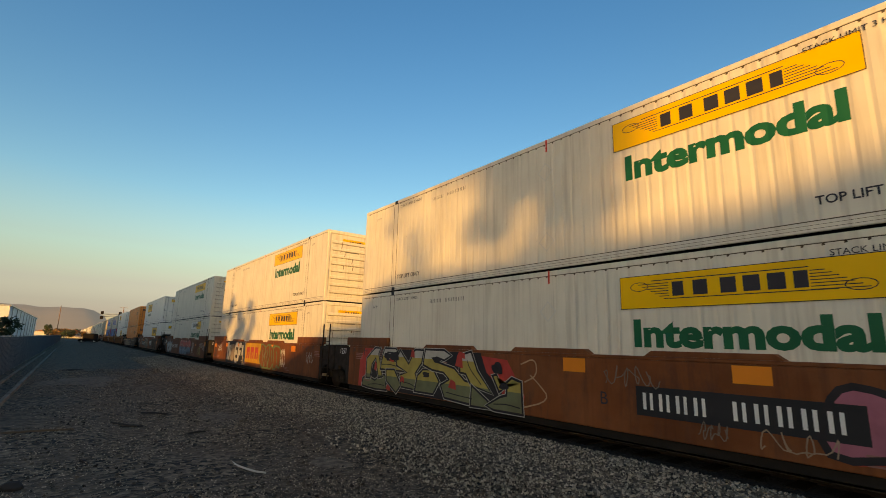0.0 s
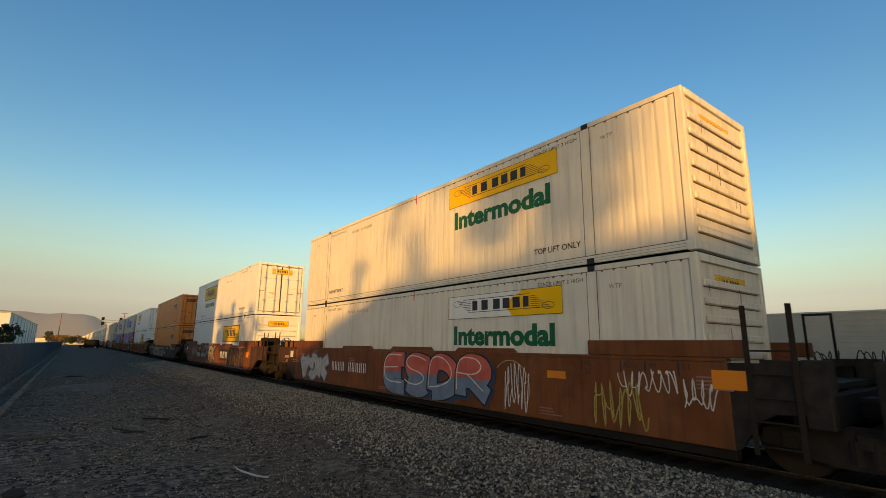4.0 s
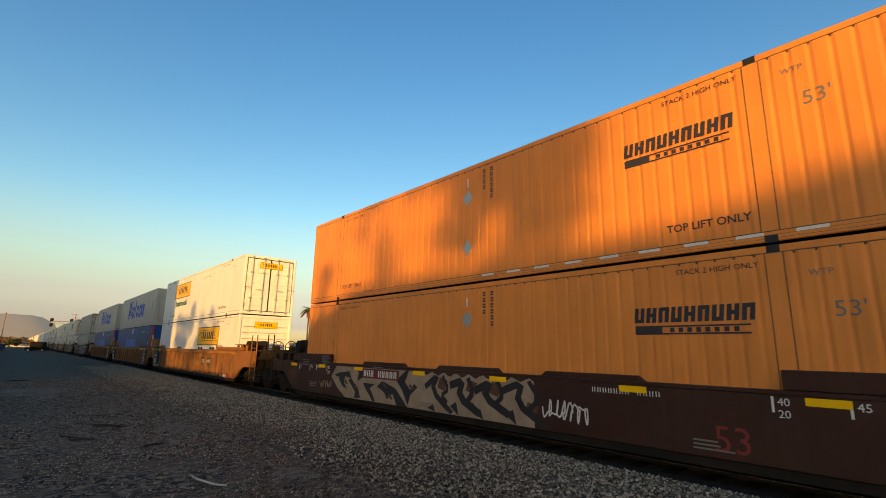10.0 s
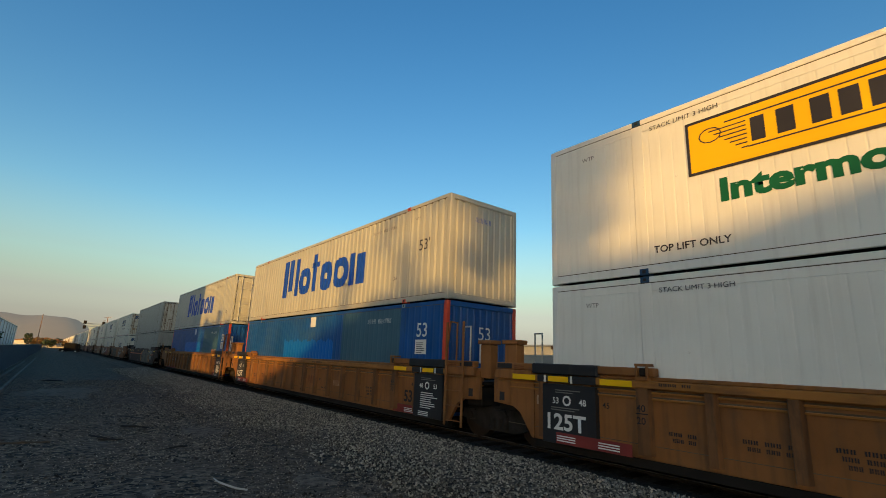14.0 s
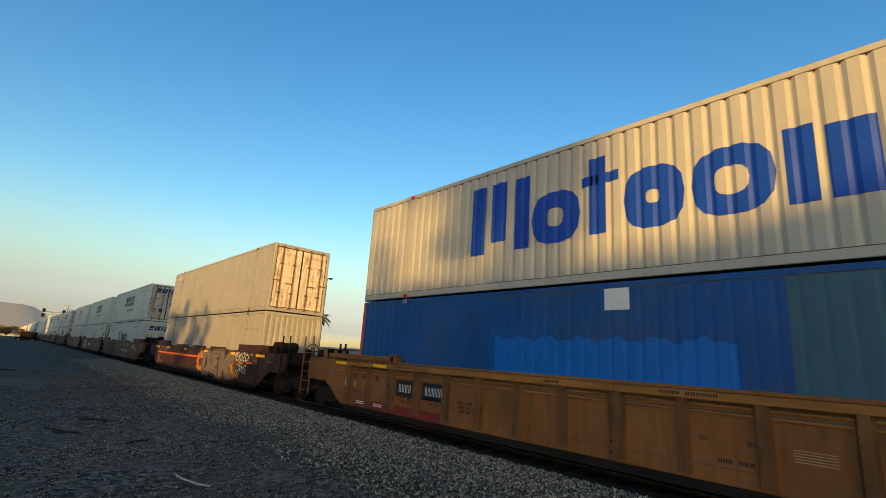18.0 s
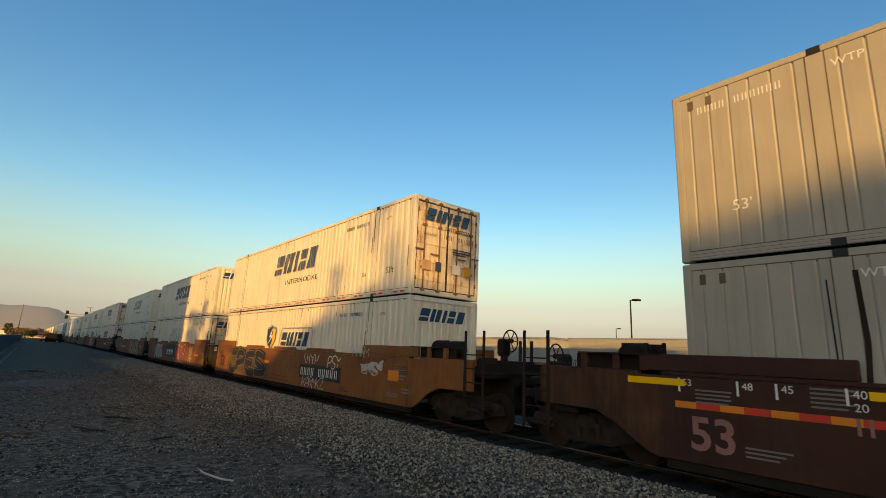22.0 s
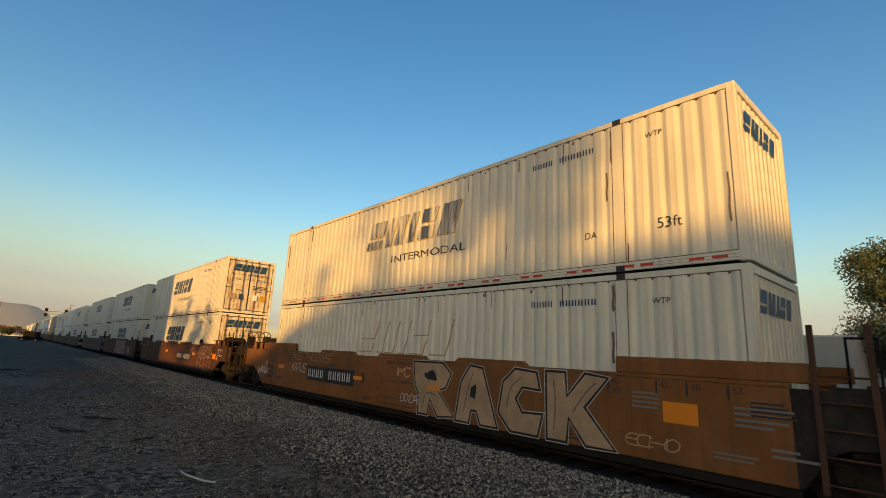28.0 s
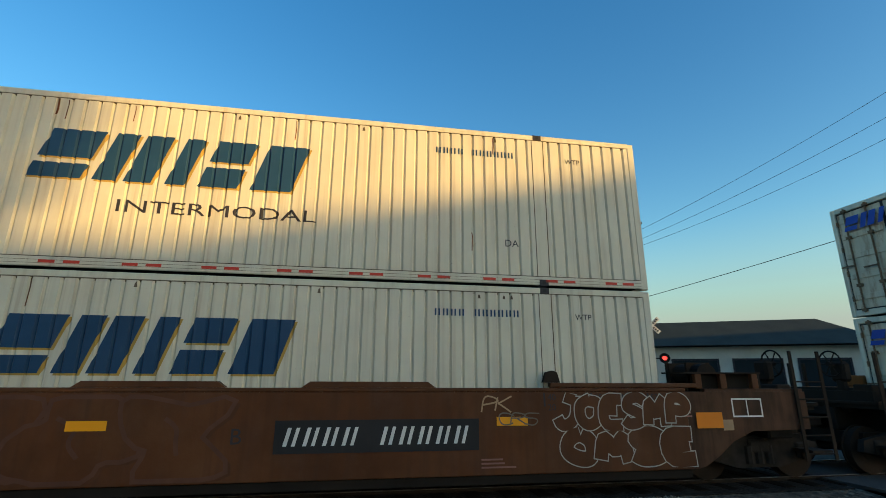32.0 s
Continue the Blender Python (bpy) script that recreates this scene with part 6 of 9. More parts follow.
M["pebble"] = paint("small_grey_stones", (0.25, 0.20, 0.145), 0.9, vary=0.25, scale=8.0, bump=0.2, island=(0.08, 1.8))
M["asphalt"] = paint("worn_asphalt", (0.055, 0.052, 0.05), 0.85, vary=0.25, stain=0.3, stain_color=(0.09, 0.085, 0.08), bump=0.4)


def graded(a, b, fine0, fine1, step, grow=1.5):
    out, v, s = [], fine0, step
    while v < fine1:
        out.append(v)
        v += step
    out.append(fine1)
    while v < b:
        s *= grow
        v += s
        out.append(min(v, b))
    v, s = fine0, step
    while v > a:
        s *= grow
        v -= s
        out.insert(0, max(v, a))
    return sorted(set(out))


def ground_height(x, y):
    if abs(x) > 40 or abs(y) > 80:
        return 0.0
    h = 0.06 * (noise.noise(Vector((x * 0.35, y * 0.25, 3.0)))) + 0.035 * noise.noise(Vector((x * 1.3, y * 1.1, 9.0)))
    k = max(0.0, 1 - max(abs(x) / 40, abs(y) / 80)) ** 0.3
    return h * k


gx, gy = graded(-3500, 3500, -3.0, 7.0, 0.25), graded(-3500, 3500, -1.0, 34.0, 0.35)
gv = [(x, y, ground_height(x, y)) for y in gy for x in gx]
gf = [(j * len(gx) + i, j * len(gx) + i + 1, (j + 1) * len(gx) + i + 1, (j + 1) * len(gx) + i) for j in range(len(gy) - 1) for i in range(len(gx) - 1)]
gm = mesh_of("ground", gv, gf)
gm.shade_smooth()
tagged(part("ground", gm, M["dirt"]), "grey gravel and dirt yard beside the track", "ground", kind="structure")

bm = bmesh.new()
prism(bm, [(5.35, -0.12), (6.1, 0.03), (7.35, 0.17), (7.75, 0.19), (7.9, 0.19), (7.9, -0.12)], -400, 900, "y")
tagged(part("track_bed", bm, M["ballast"]), "raised bed of crushed stone under the rails", "track bed", kind="structure")


# dark bed; its near-black colour also carries the shade under the train
M["shaded_bed"] = gravel_material("shade_darkened_ballast", (0.006, 0.005, 0.004), (0.022, 0.018, 0.014), (0.011, 0.009, 0.007), 18.0, 1.0)
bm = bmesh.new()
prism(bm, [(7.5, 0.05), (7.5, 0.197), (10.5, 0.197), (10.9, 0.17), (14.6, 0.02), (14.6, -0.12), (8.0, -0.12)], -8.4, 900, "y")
tagged(part("track_bed", bm, M["shaded_bed"]), "dark stones between and beyond the rails, with painted shade", "track bed", kind="structure")


def scatter_stones(name, count, place, size, seed, mat, label):
    """Many rough eight-sided stones in one mesh. place(u, v) gives x, y, z from two random numbers."""
    rng = np.random.default_rng(seed)
    base = np.array([(1, 0, 0), (-1, 0, 0), (0, 1, 0), (0, -1, 0), (0, 0, 1), (0, 0, -1)], float)
    tri = np.array([(0, 2, 4), (2, 1, 4), (1, 3, 4), (3, 0, 4), (2, 0, 5), (1, 2, 5), (3, 1, 5), (0, 3, 5)])
    pos = place(rng.random(count), rng.random(count))
    count = len(pos)
    sc = (size[0] + (size[1] - size[0]) * rng.random((count, 1, 1)) ** size[2]) * rng.uniform(0.6, 1.15, (count, 6, 1)) * np.array((1.0, 0.8, 0.62))
    q = rng.normal(size=(count, 4))
    q /= np.linalg.norm(q, axis=1, keepdims=True)
    w, x, y, z = q.T
    R = np.stack([1 - 2 * (y * y + z * z), 2 * (x * y - z * w), 2 * (x * z + y * w), 2 * (x * y + z * w), 1 - 2 * (x * x + z * z), 2 * (y * z - x * w),
                  2 * (x * z - y * w), 2 * (y * z + x * w), 1 - 2 * (x * x + y * y)], 1).reshape(-1, 3, 3)
    v = np.einsum("nij,nkj->nki", R, base[None] * sc) + pos[:, None, :]
    f = tri[None] + 6 * np.arange(count)[:, None, None]
    me = bpy.data.meshes.new(name)
    me.vertices.add(count * 6)
    me.vertices.foreach_set("co", v.astype(np.float32).ravel())
    me.loops.add(count * 24)
    me.loops.foreach_set("vertex_index", f.astype(np.int32).ravel())
    me.polygons.add(count * 8)
    me.polygons.foreach_set("loop_start", np.arange(0, count * 24, 3, dtype=np.int32))
    me.update(calc_edges=True)
    return tagged(part(name, me, mat), label, "gravel", kind="stuff")


def bed_z(x):
    return np.interp(x, (5.35, 6.1, 7.35, 7.75, 10.3), (-0.12, 0.03, 0.17, 0.19, 0.19))


def on_shoulder(u, v):
    x, y = 4.2 + 3.3 * u ** 0.55, -5 + 60 * v ** 1.35
    return np.stack([x, y, np.maximum(bed_z(x), 0.004) + 0.003], 1)


def on_yard(u, v):
    x, y = -3.0 + 8.6 * u ** 0.8, 1.5 + 34 * v ** 1.3
    lie = np.array([noise.noise(Vector((a * 0.55, b * 0.4, 7.0))) + 0.5 * noise.noise(Vector((a * 1.9, b * 1.6, 2.0))) for a, b in zip(x, y)])
    keep = lie + 0.10 * (x - 1.0) > np.random.default_rng(77).uniform(-0.5, 0.75, len(x))    # thick in drifts, thin between
    x, y = x[keep], y[keep]
    z = np.array([ground_height(a, b) for a, b in zip(x, y)])
    return np.stack([x, y, z], 1)


scatter_stones("ballast_stones", 60000, on_shoulder, (0.016, 0.046, 1.3), 5, M["stone"], "loose pale crushed stones on the track shoulder")
scatter_stones("yard_pebbles", 165000, on_yard, (0.006, 0.026, 2.2), 6, M["pebble"], "small loose grey stones in the dirt")

M["clod"] = paint("dark_earth_clods", (0.05, 0.038, 0.027), 0.95, vary=0.3, scale=8.0, bump=0.3, island=(0.35, 2.2))
scatter_stones("earth_clods", 26000, on_yard, (0.012, 0.05, 2.0), 9, M["clod"], "dark crumbs of earth scattered over the yard")
M["sand"] = gravel_material("pale_packed_sand", (0.08, 0.062, 0.045), (0.15, 0.12, 0.088), (0.14, 0.112, 0.083), 30.0, 0.5)
rnd = random.Random(12)
for cx, cy, rx, ry in ((3.65, 7.75, 0.32, 0.42), (3.25, 13.6, 0.5, 0.9), (0.6, 26.0, 1.5, 2.6)):
    rim = blob(rnd, 0, 0, 1, 1, 0.25)
    vs = [(cx, cy, ground_height(cx, cy) + 0.018)] + [(cx + rx * a, cy + ry * b, ground_height(cx + rx * a, cy + ry * b) - 0.004) for a, b in rim] + [(cx + rx * a * 0.6, cy + ry * b * 0.6, ground_height(cx + rx * a * 0.6, cy + ry * b * 0.6) + 0.014) for a, b in rim]
    n = len(rim)
    fs = [(0, n + 1 + i, n + 1 + (i + 1) % n) for i in range(n)] + [(n + 1 + i, 1 + i, 1 + (i + 1) % n, n + 1 + (i + 1) % n) for i in range(n)]
    me = mesh_of("sand_patch", vs, fs)
    me.shade_smooth()
    tagged(part("sand_patch", me, M["sand"]), "pale patch of packed sand in the gravel", "sand patch", kind="structure")
rails = []
for s in (-1, 1):
    x = TRACK_X + s * 0.7535
    bm = bmesh.new()
    prism(bm, [(x - 0.075, 0.10), (x + 0.075, 0.10), (x + 0.075, 0.112), (x + 0.012, 0.135), (x + 0.012, 0.222), (x + 0.036, 0.232), (x + 0.036, 0.254), (x - 0.036, 0.254), (x - 0.036, 0.232),
               (x - 0.012, 0.222), (x - 0.012, 0.135), (x - 0.075, 0.112)], -400, 900, "y")
    rail = tagged(part("rail", bm, M["steel_brown"]), "rusty steel rail of the track", "rail", "rails of the track")
    part("railhead", bxs((x - 0.03, x + 0.03, -400, 900, 0.2545, RAIL_Z)), M["rail_top"], rail, "polished running top")
sl = bxs((-1.3, 1.3, -0.115, 0.115, -0.09, 0.09), bev=0.01)
sleeper = part("sleeper", sl, M["sleeper"])
tagged(sleeper, "dark wooden sleeper half buried in stones", "sleeper", "sleepers under the rails")
sleeper.location = (TRACK_X, -14.0, 0.12)
for k in range(1, 110):
    copy_thing(sleeper, pose(TRACK_X + random.uniform(-0.03, 0.03), -14.0 + 0.55 * k, 0.118 + random.uniform(-0.008, 0.008), 0, 0, random.uniform(-1, 1)))


# ---------- loose bits on the yard ----------
def stick(label, x, y, turn, length, r, mat, bend=0.12):
    pts = []
    rnd = random.Random(int(x * 100 + y * 10))
    for i in range(6):
        t = i / 5 - 0.5
        pts.append((t * length, bend * length * (t * t - 0.2) + rnd.uniform(-0.01, 0.01), 0.02 + ground_height(x, y) + (0.0 if i not in (2, 3) else 0.01)))
    ob = part("stick", rod(pts, r, 6), mat)
    ob.location, ob.rotation_euler = (x, y, 0), (0, 0, radians(turn))
    return tagged(ob, label, "stick")


M["pale_wood"] = paint("bleached_stick_wood", (0.5, 0.46, 0.4), 0.8, vary=0.2, bump=0.2)
M["bark_stick"] = paint("brown_stick_bark", (0.10, 0.072, 0.048), 0.85, vary=0.2, bump=0.2)
M["dark_wood"] = paint("dark_twig_wood", (0.035, 0.03, 0.026), 0.85, vary=0.2, bump=0.2)
stick("bleached bent stick lying on the gravel", 2.42, 8.0, -75, 0.92, 0.014, M["pale_wood"], 0.3)
stick("dark twig lying on the gravel", 2.0, 14.8, -44, 0.75, 0.024, M["dark_wood"], 0.02)
stick("dark twig lying on the gravel", 1.2, 13.4, -65, 0.9, 0.02, M["dark_wood"])
stick("dark twig lying on the gravel", 1.35, 13.0, -20, 0.45, 0.02, M["dark_wood"])
stick("dark twig lying on the gravel", 2.4, 11.55, 16, 0.38, 0.02, M["dark_wood"])
stick("long brown stick lying on the gravel", -0.26, 13.2, -8, 1.2, 0.022, M["bark_stick"], 0.05)
stick("dark bit of wood lying on the gravel", 0.4, 34.5, 0, 0.9, 0.04, M["dark_wood"], 0.02)
bm = bmesh.new()
bmesh.ops.create_icosphere(bm, subdivisions=2, radius=0.13)
for v in bm.verts:
    v.co *= 1 + 0.35 * noise.noise(v.co * 9)
    v.co.z *= 0.5
rock = part("rock", bm, M["dark_wood"])
rock.location = (-0.33, 8.55, 0.03)
tagged(rock, "dark lump of stone on the gravel", "rock")

# ---------- fence and kerb along the yard ----------
M["fence"] = paint("blue_grey_slatted_fence", (0.085, 0.10, 0.12), 0.75, vary=0.2, stain=0.4, stain_color=(0.035, 0.04, 0.045), bump=0.05)
fence = thing("fence", "long blue-grey slatted fence with steel posts", "fence", kind="structure")
for k in range(60):
    y = 14 + k * 3.0
    part("post", rod([(-2.35, y, 0), (-2.35, y, 1.86)], 0.035, 8), M["galv"], fence)
    part("slat_panel", bxs(*[(-2.32 + 0.006 * (i % 2), -2.30 + 0.006 * (i % 2), y + 0.05 + i * 0.29, y + 0.05 + i * 0.29 + 0.275, 0.06, 1.78) for i in range(10)]), M["fence"], fence)
    part("top_rail", rod([(-2.35, y, 1.82), (-2.35, y + 3.0, 1.82)], 0.022, 6), M["galv"], fence)
bm = bmesh.new()
M["kerb"] = paint("dusty_kerb_concrete", (0.20, 0.175, 0.14), 0.9, vary=0.35, scale=1.0, stain=0.7, stain_color=(0.07, 0.055, 0.04), streak=(1, 0.4, 1), stain_from=0.5, bump=0.3)
prism(bm, [(-1.37, -0.1), (-1.355, 0.085), (-1.25, 0.085), (-1.22, -0.1)], 6, 86, "y")
tagged(part("kerb", bm, M["kerb"]), "low dusty concrete kerb in front of the fence", "kerb", kind="structure")
bm = bmesh.new()
prism(bm, [(-2.0, -0.1), (-1.99, 0.075), (-1.90, 0.075), (-1.88, -0.1)], 6, 70, "y")
tagged(part("kerb", bm, M["kerb"]), "second low dusty kerb along the fence's foot", "kerb", kind="structure")


# ---------- trees ----------
def leaf_material(name, a, b):
    m = bpy.data.materials.new(name)
    m.use_nodes = True
    n, l = m.node_tree.nodes, m.node_tree.links
    bs = n["Principled BSDF"]
    bs.inputs["Roughness"].default_value = 0.6
    geo = n.new("ShaderNodeNewGeometry")
    rp = n.new("ShaderNodeValToRGB")
    rp.color_ramp.elements[0].color, rp.color_ramp.elements[1].color = (*a, 1), (*b, 1)
    l.new(geo.outputs["Random Per Island"], rp.inputs["Fac"])
    l.new(rp.outputs[0], bs.inputs["Base Color"])
    return m


M["leaf_green"] = leaf_material("green_leaves", (0.026, 0.045, 0.012), (0.085, 0.095, 0.026))
M["leaf_dark"] = leaf_material("dark_green_leaves", (0.018, 0.03, 0.012), (0.05, 0.07, 0.022))
M["leaf_rust"] = leaf_material("rust_coloured_leaves", (0.16, 0.06, 0.022), (0.34, 0.16, 0.05))
M["leaf_mix"] = leaf_material("turning_leaves", (0.07, 0.075, 0.022), (0.30, 0.14, 0.04))
M["bark"] = paint("rough_bark", (0.10, 0.072, 0.05), 0.9, vary=0.3, bump=0.5)


def leaf_mass(count, centres, size, seed, flat_z=0.8):
    """Leaves in many loose clumps. centres: (x, y, z, radius)."""
    rng = np.random.default_rng(seed)
    cs = np.array(centres)
    wgt = cs[:, 3] ** 2
    idx = rng.choice(len(cs), count, p=wgt / wgt.sum())
    d = rng.normal(size=(count, 3))
    d /= np.linalg.norm(d, axis=1, keepdims=True)
    rr = cs[idx, 3] * rng.uniform(0.35, 1.08, count)
    pos = cs[idx, :3] + d * rr[:, None] * np.array((1, 1, flat_z))
    a = rng.normal(size=(count, 3))
    a /= np.linalg.norm(a, axis=1, keepdims=True)
    b = np.cross(a, rng.normal(size=(count, 3)))
    b /= np.linalg.norm(b, axis=1, keepdims=True)
    s = rng.uniform(size * 0.6, size * 1.25, (count, 1))
    v = np.stack([pos - a * s, pos + b * s * 0.5, pos + a * s, pos - b * s * 0.5], 1).reshape(-1, 3)
    f = np.arange(count * 4).reshape(-1, 4)
    return mesh_of("crown", v.tolist(), f.tolist())


def tree(label, x, y, height, crown_r, crown_base, leaf, count, size, seed, spread=0.55, clumps=38, lean=0.0, group="", see_through=False):
    rnd = random.Random(seed)
    t = thing("tree", label, "tree", group)
    t.location = (x, y, 0)
    bm = bmesh.new()
    r0 = 0.022 * height + 0.06
    pts = [(0, 0, -0.1)]
    for k in range(1, 6):
        pts.append((lean * k / 5 + rnd.uniform(-0.1, 0.1), rnd.uniform(-0.1, 0.1), crown_base * 1.15 * k / 5 + (height - crown_base) * 0.25 * (k == 5)))
    for i in range(5):
        cyl(bm, pts[i], pts[i + 1], r0 * (1 - 0.12 * i), 10, r0 * (1 - 0.12 * (i + 1)))
    part("trunk", bm, M["bark"], t)
    top = Vector(pts[-2])
    cs = []
    zc, zr = (crown_base + height) / 2, (height - crown_base) / 2
    for k in range(clumps):
        a, h = rnd.uniform(0, 6.283), rnd.uniform(-0.86, 0.9)
        rad = crown_r * math.sqrt(max(0.05, 1 - h * h)) * rnd.uniform(0.35, 0.95)
        cs.append((lean + rad * math.cos(a), rad * math.sin(a), zc + h * zr, crown_r * rnd.uniform(0.2, 0.42) * spread / 0.55))
    for k in range(9):
        c = cs[k * 3 % len(cs)]
        mid = top.lerp(Vector(c[:3]), 0.5) + Vector((rnd.uniform(-0.2, 0.2), rnd.uniform(-0.2, 0.2), 0.15))
        bm = bmesh.new()
        cyl(bm, top, mid, r0 * 0.42, 7, r0 * 0.26)
        cyl(bm, mid, c[:3], r0 * 0.26, 6, r0 * 0.08)
        part("limb", bm, M["bark"], t)
    part("crown", leaf_mass(count, cs, size, seed), M[leaf], t)
    return t


def palm(label, x, y, height, r, seed, fronds=26):
    rnd = random.Random(seed)
    t = thing("palm_tree", label, "palm tree", "palms beyond the track")
    t.location = (x, y, 0)
    bm = bmesh.new()
    for i in range(8):
        cyl(bm, (0.04 * math.sin(i), 0, height * i / 8), (0.04 * math.sin(i + 1), 0, height * (i + 1) / 8), 0.22 - 0.008 * i, 10, 0.215 - 0.008 * (i + 1))
    part("trunk", bm, M["bark"], t)
    for k in range(fronds):
        a, up = k * 2.4, rnd.uniform(-0.9, 1.2)
        vs, fs = [], []
        n = 7
        for i in range(n):
            u = i / (n - 1)
            rad = r * u * math.cos(up * 0.6)
            z = height + r * (math.sin(up) * u * 0.8 - 0.55 * u * u)
            w = 0.16 * r * math.sin(3.1 * (0.12 + 0.82 * u)) + 0.02
            for s in (-1, 1):
                vs.append((rad * math.cos(a) - s * w * math.sin(a), rad * math.sin(a) + s * w * math.cos(a), z - w * 0.3))
        fs = [(2 * i, 2 * i + 1, 2 * i + 3, 2 * i + 2) for i in range(n - 1)]
        part("frond", mesh_of("frond", vs, fs), M["leaf_green"] if up > -0.4 else M["leaf_rust"], t)
    return t


def at(az, dist):
    return dist * math.sin(radians(az)), dist * math.cos(radians(az))


# ---------- beyond the track: wall, lamps, trees ----------
M["wall_paint"] = paint("pale_grey_metal_siding", (0.29, 0.285, 0.255), 0.6, vary=0.08, stain=0.25, stain_color=(0.27, 0.26, 0.24), bump=0.03)
WALL_X = 40.0


def siding(label, y0, y1, top, step=0.35):
    w = thing("warehouse", label, "building", kind="structure")
    part("wall_core", bxs((WALL_X + 0.06, WALL_X + 18, y0, y1, 0, top - 0.05)), M["wall_paint"], w)
    z = 0.05
    while z < top - 0.1:
        part("siding_board", bxs((WALL_X, WALL_X + 0.055, y0, y1, z, min(z + step - 0.02, top - 0.06)), bev=0.008), M["wall_paint"], w)
        z += step
    part("coping", bxs((WALL_X - 0.06, WALL_X + 18.05, y0 - 0.06, y1 + 0.06, top - 0.048, top + 0.05)), M["galv"], w)
    return w


w1 = siding("long low pale grey metal warehouse beyond the track", 5.6, 16.95, 4.45)
w2 = siding("lower stretch of a pale grey metal warehouse", 17.0, 28.3, 3.85)
w3 = siding("low pale wall beside the warehouse", 28.35, 120.0, 2.85)
for ww, ys in ((w1, (7.0, 9.5, 12.2)), (w2, (18.5, 20.4, 22.5, 24.4, 26.3))):
    for k, yy in enumerate(ys):
        rnd = random.Random(int(yy * 10))
        flat(ww, "sprayed_tag", scribble(rnd, 0, 0, 1.9, 1.0, 4, 0.07), M["g_black"], yy + 1.9, 1.0, off=WALL_X - 0.012)
pw = thing("white_shed", "small pale building sunlit beyond the wall", "building")
part("wall", bxs((58, 72, 44, 62, 0, 4.6)), M["wall_paint"], pw)
part("roof", bxs((57.7, 72.3, 43.7, 62.3, 4.61, 4.85)), M["galv"], pw)


def lamp_post(label, az, dist, height, arm):
    x, y = at(az, dist)
    t = thing("street_lamp", label, "street lamp", "lamp posts beyond the track")
    t.location = (x, y, 0)
    part("pole", rod([(0, 0, 0), (0, 0, height)], 0.09, 8), M["steel_brown"], t)
    part("base", bxs((-0.25, 0.25, -0.25, 0.25, 0, 0.6), bev=0.03), M["concrete"], t)
    part("lamp_head", bxs((-0.1 + arm * 0.1, 0.62 * arm + 0.1 if arm > 0 else 0.1, -0.95, -0.15, height - 0.12, height + 0.1), bev=0.05), M["steel_dark"], t)
    part("arm", rod([(0, 0, height - 0.05), (0.2 * arm, -0.4, height)], 0.05, 6), M["steel_dark"], t)
    return t


lamp_post("tall dark parking-lot lamp beyond the wall", 61.5, 60, 8.95, 1)
lamp_post("dark parking-lot lamp beyond the wall", 69.7, 75, 7.7, 1)
lamp_post("thin distant twin lamp beyond the wall", 59.9, 120, 9.2, 1)
lamp_post("thin distant lamp beyond the wall", 47.5, 120, 6.3, 1)

x, y = at(85.5, 46)
tree("dense green tree with a rounded crown", x, y, 11.4, 3.2, 1.6, "leaf_green", 42000, 0.115, 11, spread=0.74, clumps=80, group="trees beyond the track")
x, y = at(88.3, 52)
palm("shaggy palm rising behind a green tree", x, y, 13.0, 2.0, 12)
x, y = at(94.3, 44)
tree("open-crowned tree with thinning rust-coloured leaves", x, y, 8.4, 3.2, 3.6, "leaf_rust", 9000, 0.10, 13, spread=0.6, clumps=60, group="trees beyond the track")
x, y = at(115.5, 48)
tree("broad tree with leaves turning from green to rust", x, y, 8.6, 4.0, 1.6, "leaf_mix", 20000, 0.12, 14, spread=0.62, clumps=70, group="trees beyond the track")
x, y = at(110.3, 52)
tree("small dark green tree beside a turning one", x, y, 6.6, 1.9, 1.4, "leaf_dark", 2600, 0.18, 15, group="trees beyond the track")
x, y = at(91.3, 60)
tree("low bright bush catching the sun", x, y, 4.6, 1.2, 0.5, "leaf_rust", 1000, 0.16, 16, group="trees beyond the track")
x, y = at(106.3, 56)
tree("low dark shrub by the road", x, y, 3.6, 1.4, 0.4, "leaf_dark", 1200, 0.18, 17, group="trees beyond the track")
x, y = at(27.5, 105)
palm("shaggy fan palm beyond the track", x, y, 9.6, 2.7, 271, 34)
x, y = at(25.6, 125)
palm("shaggy fan palm beyond the track", x, y, 11.8, 2.4, 272, 30)
lamp_post("tall twin-headed lamp beyond the palm", 27.8, 92, 15.6, 1)
for az, d, h in ((101.0, 130, 9.3), (102.0, 128, 9.0), (107.9, 70, 5.9)):
    x, y = at(az, d)
    palm("distant fan palm against the sky", x, y, h - 0.8, 1.5, int(az * 10), 20)


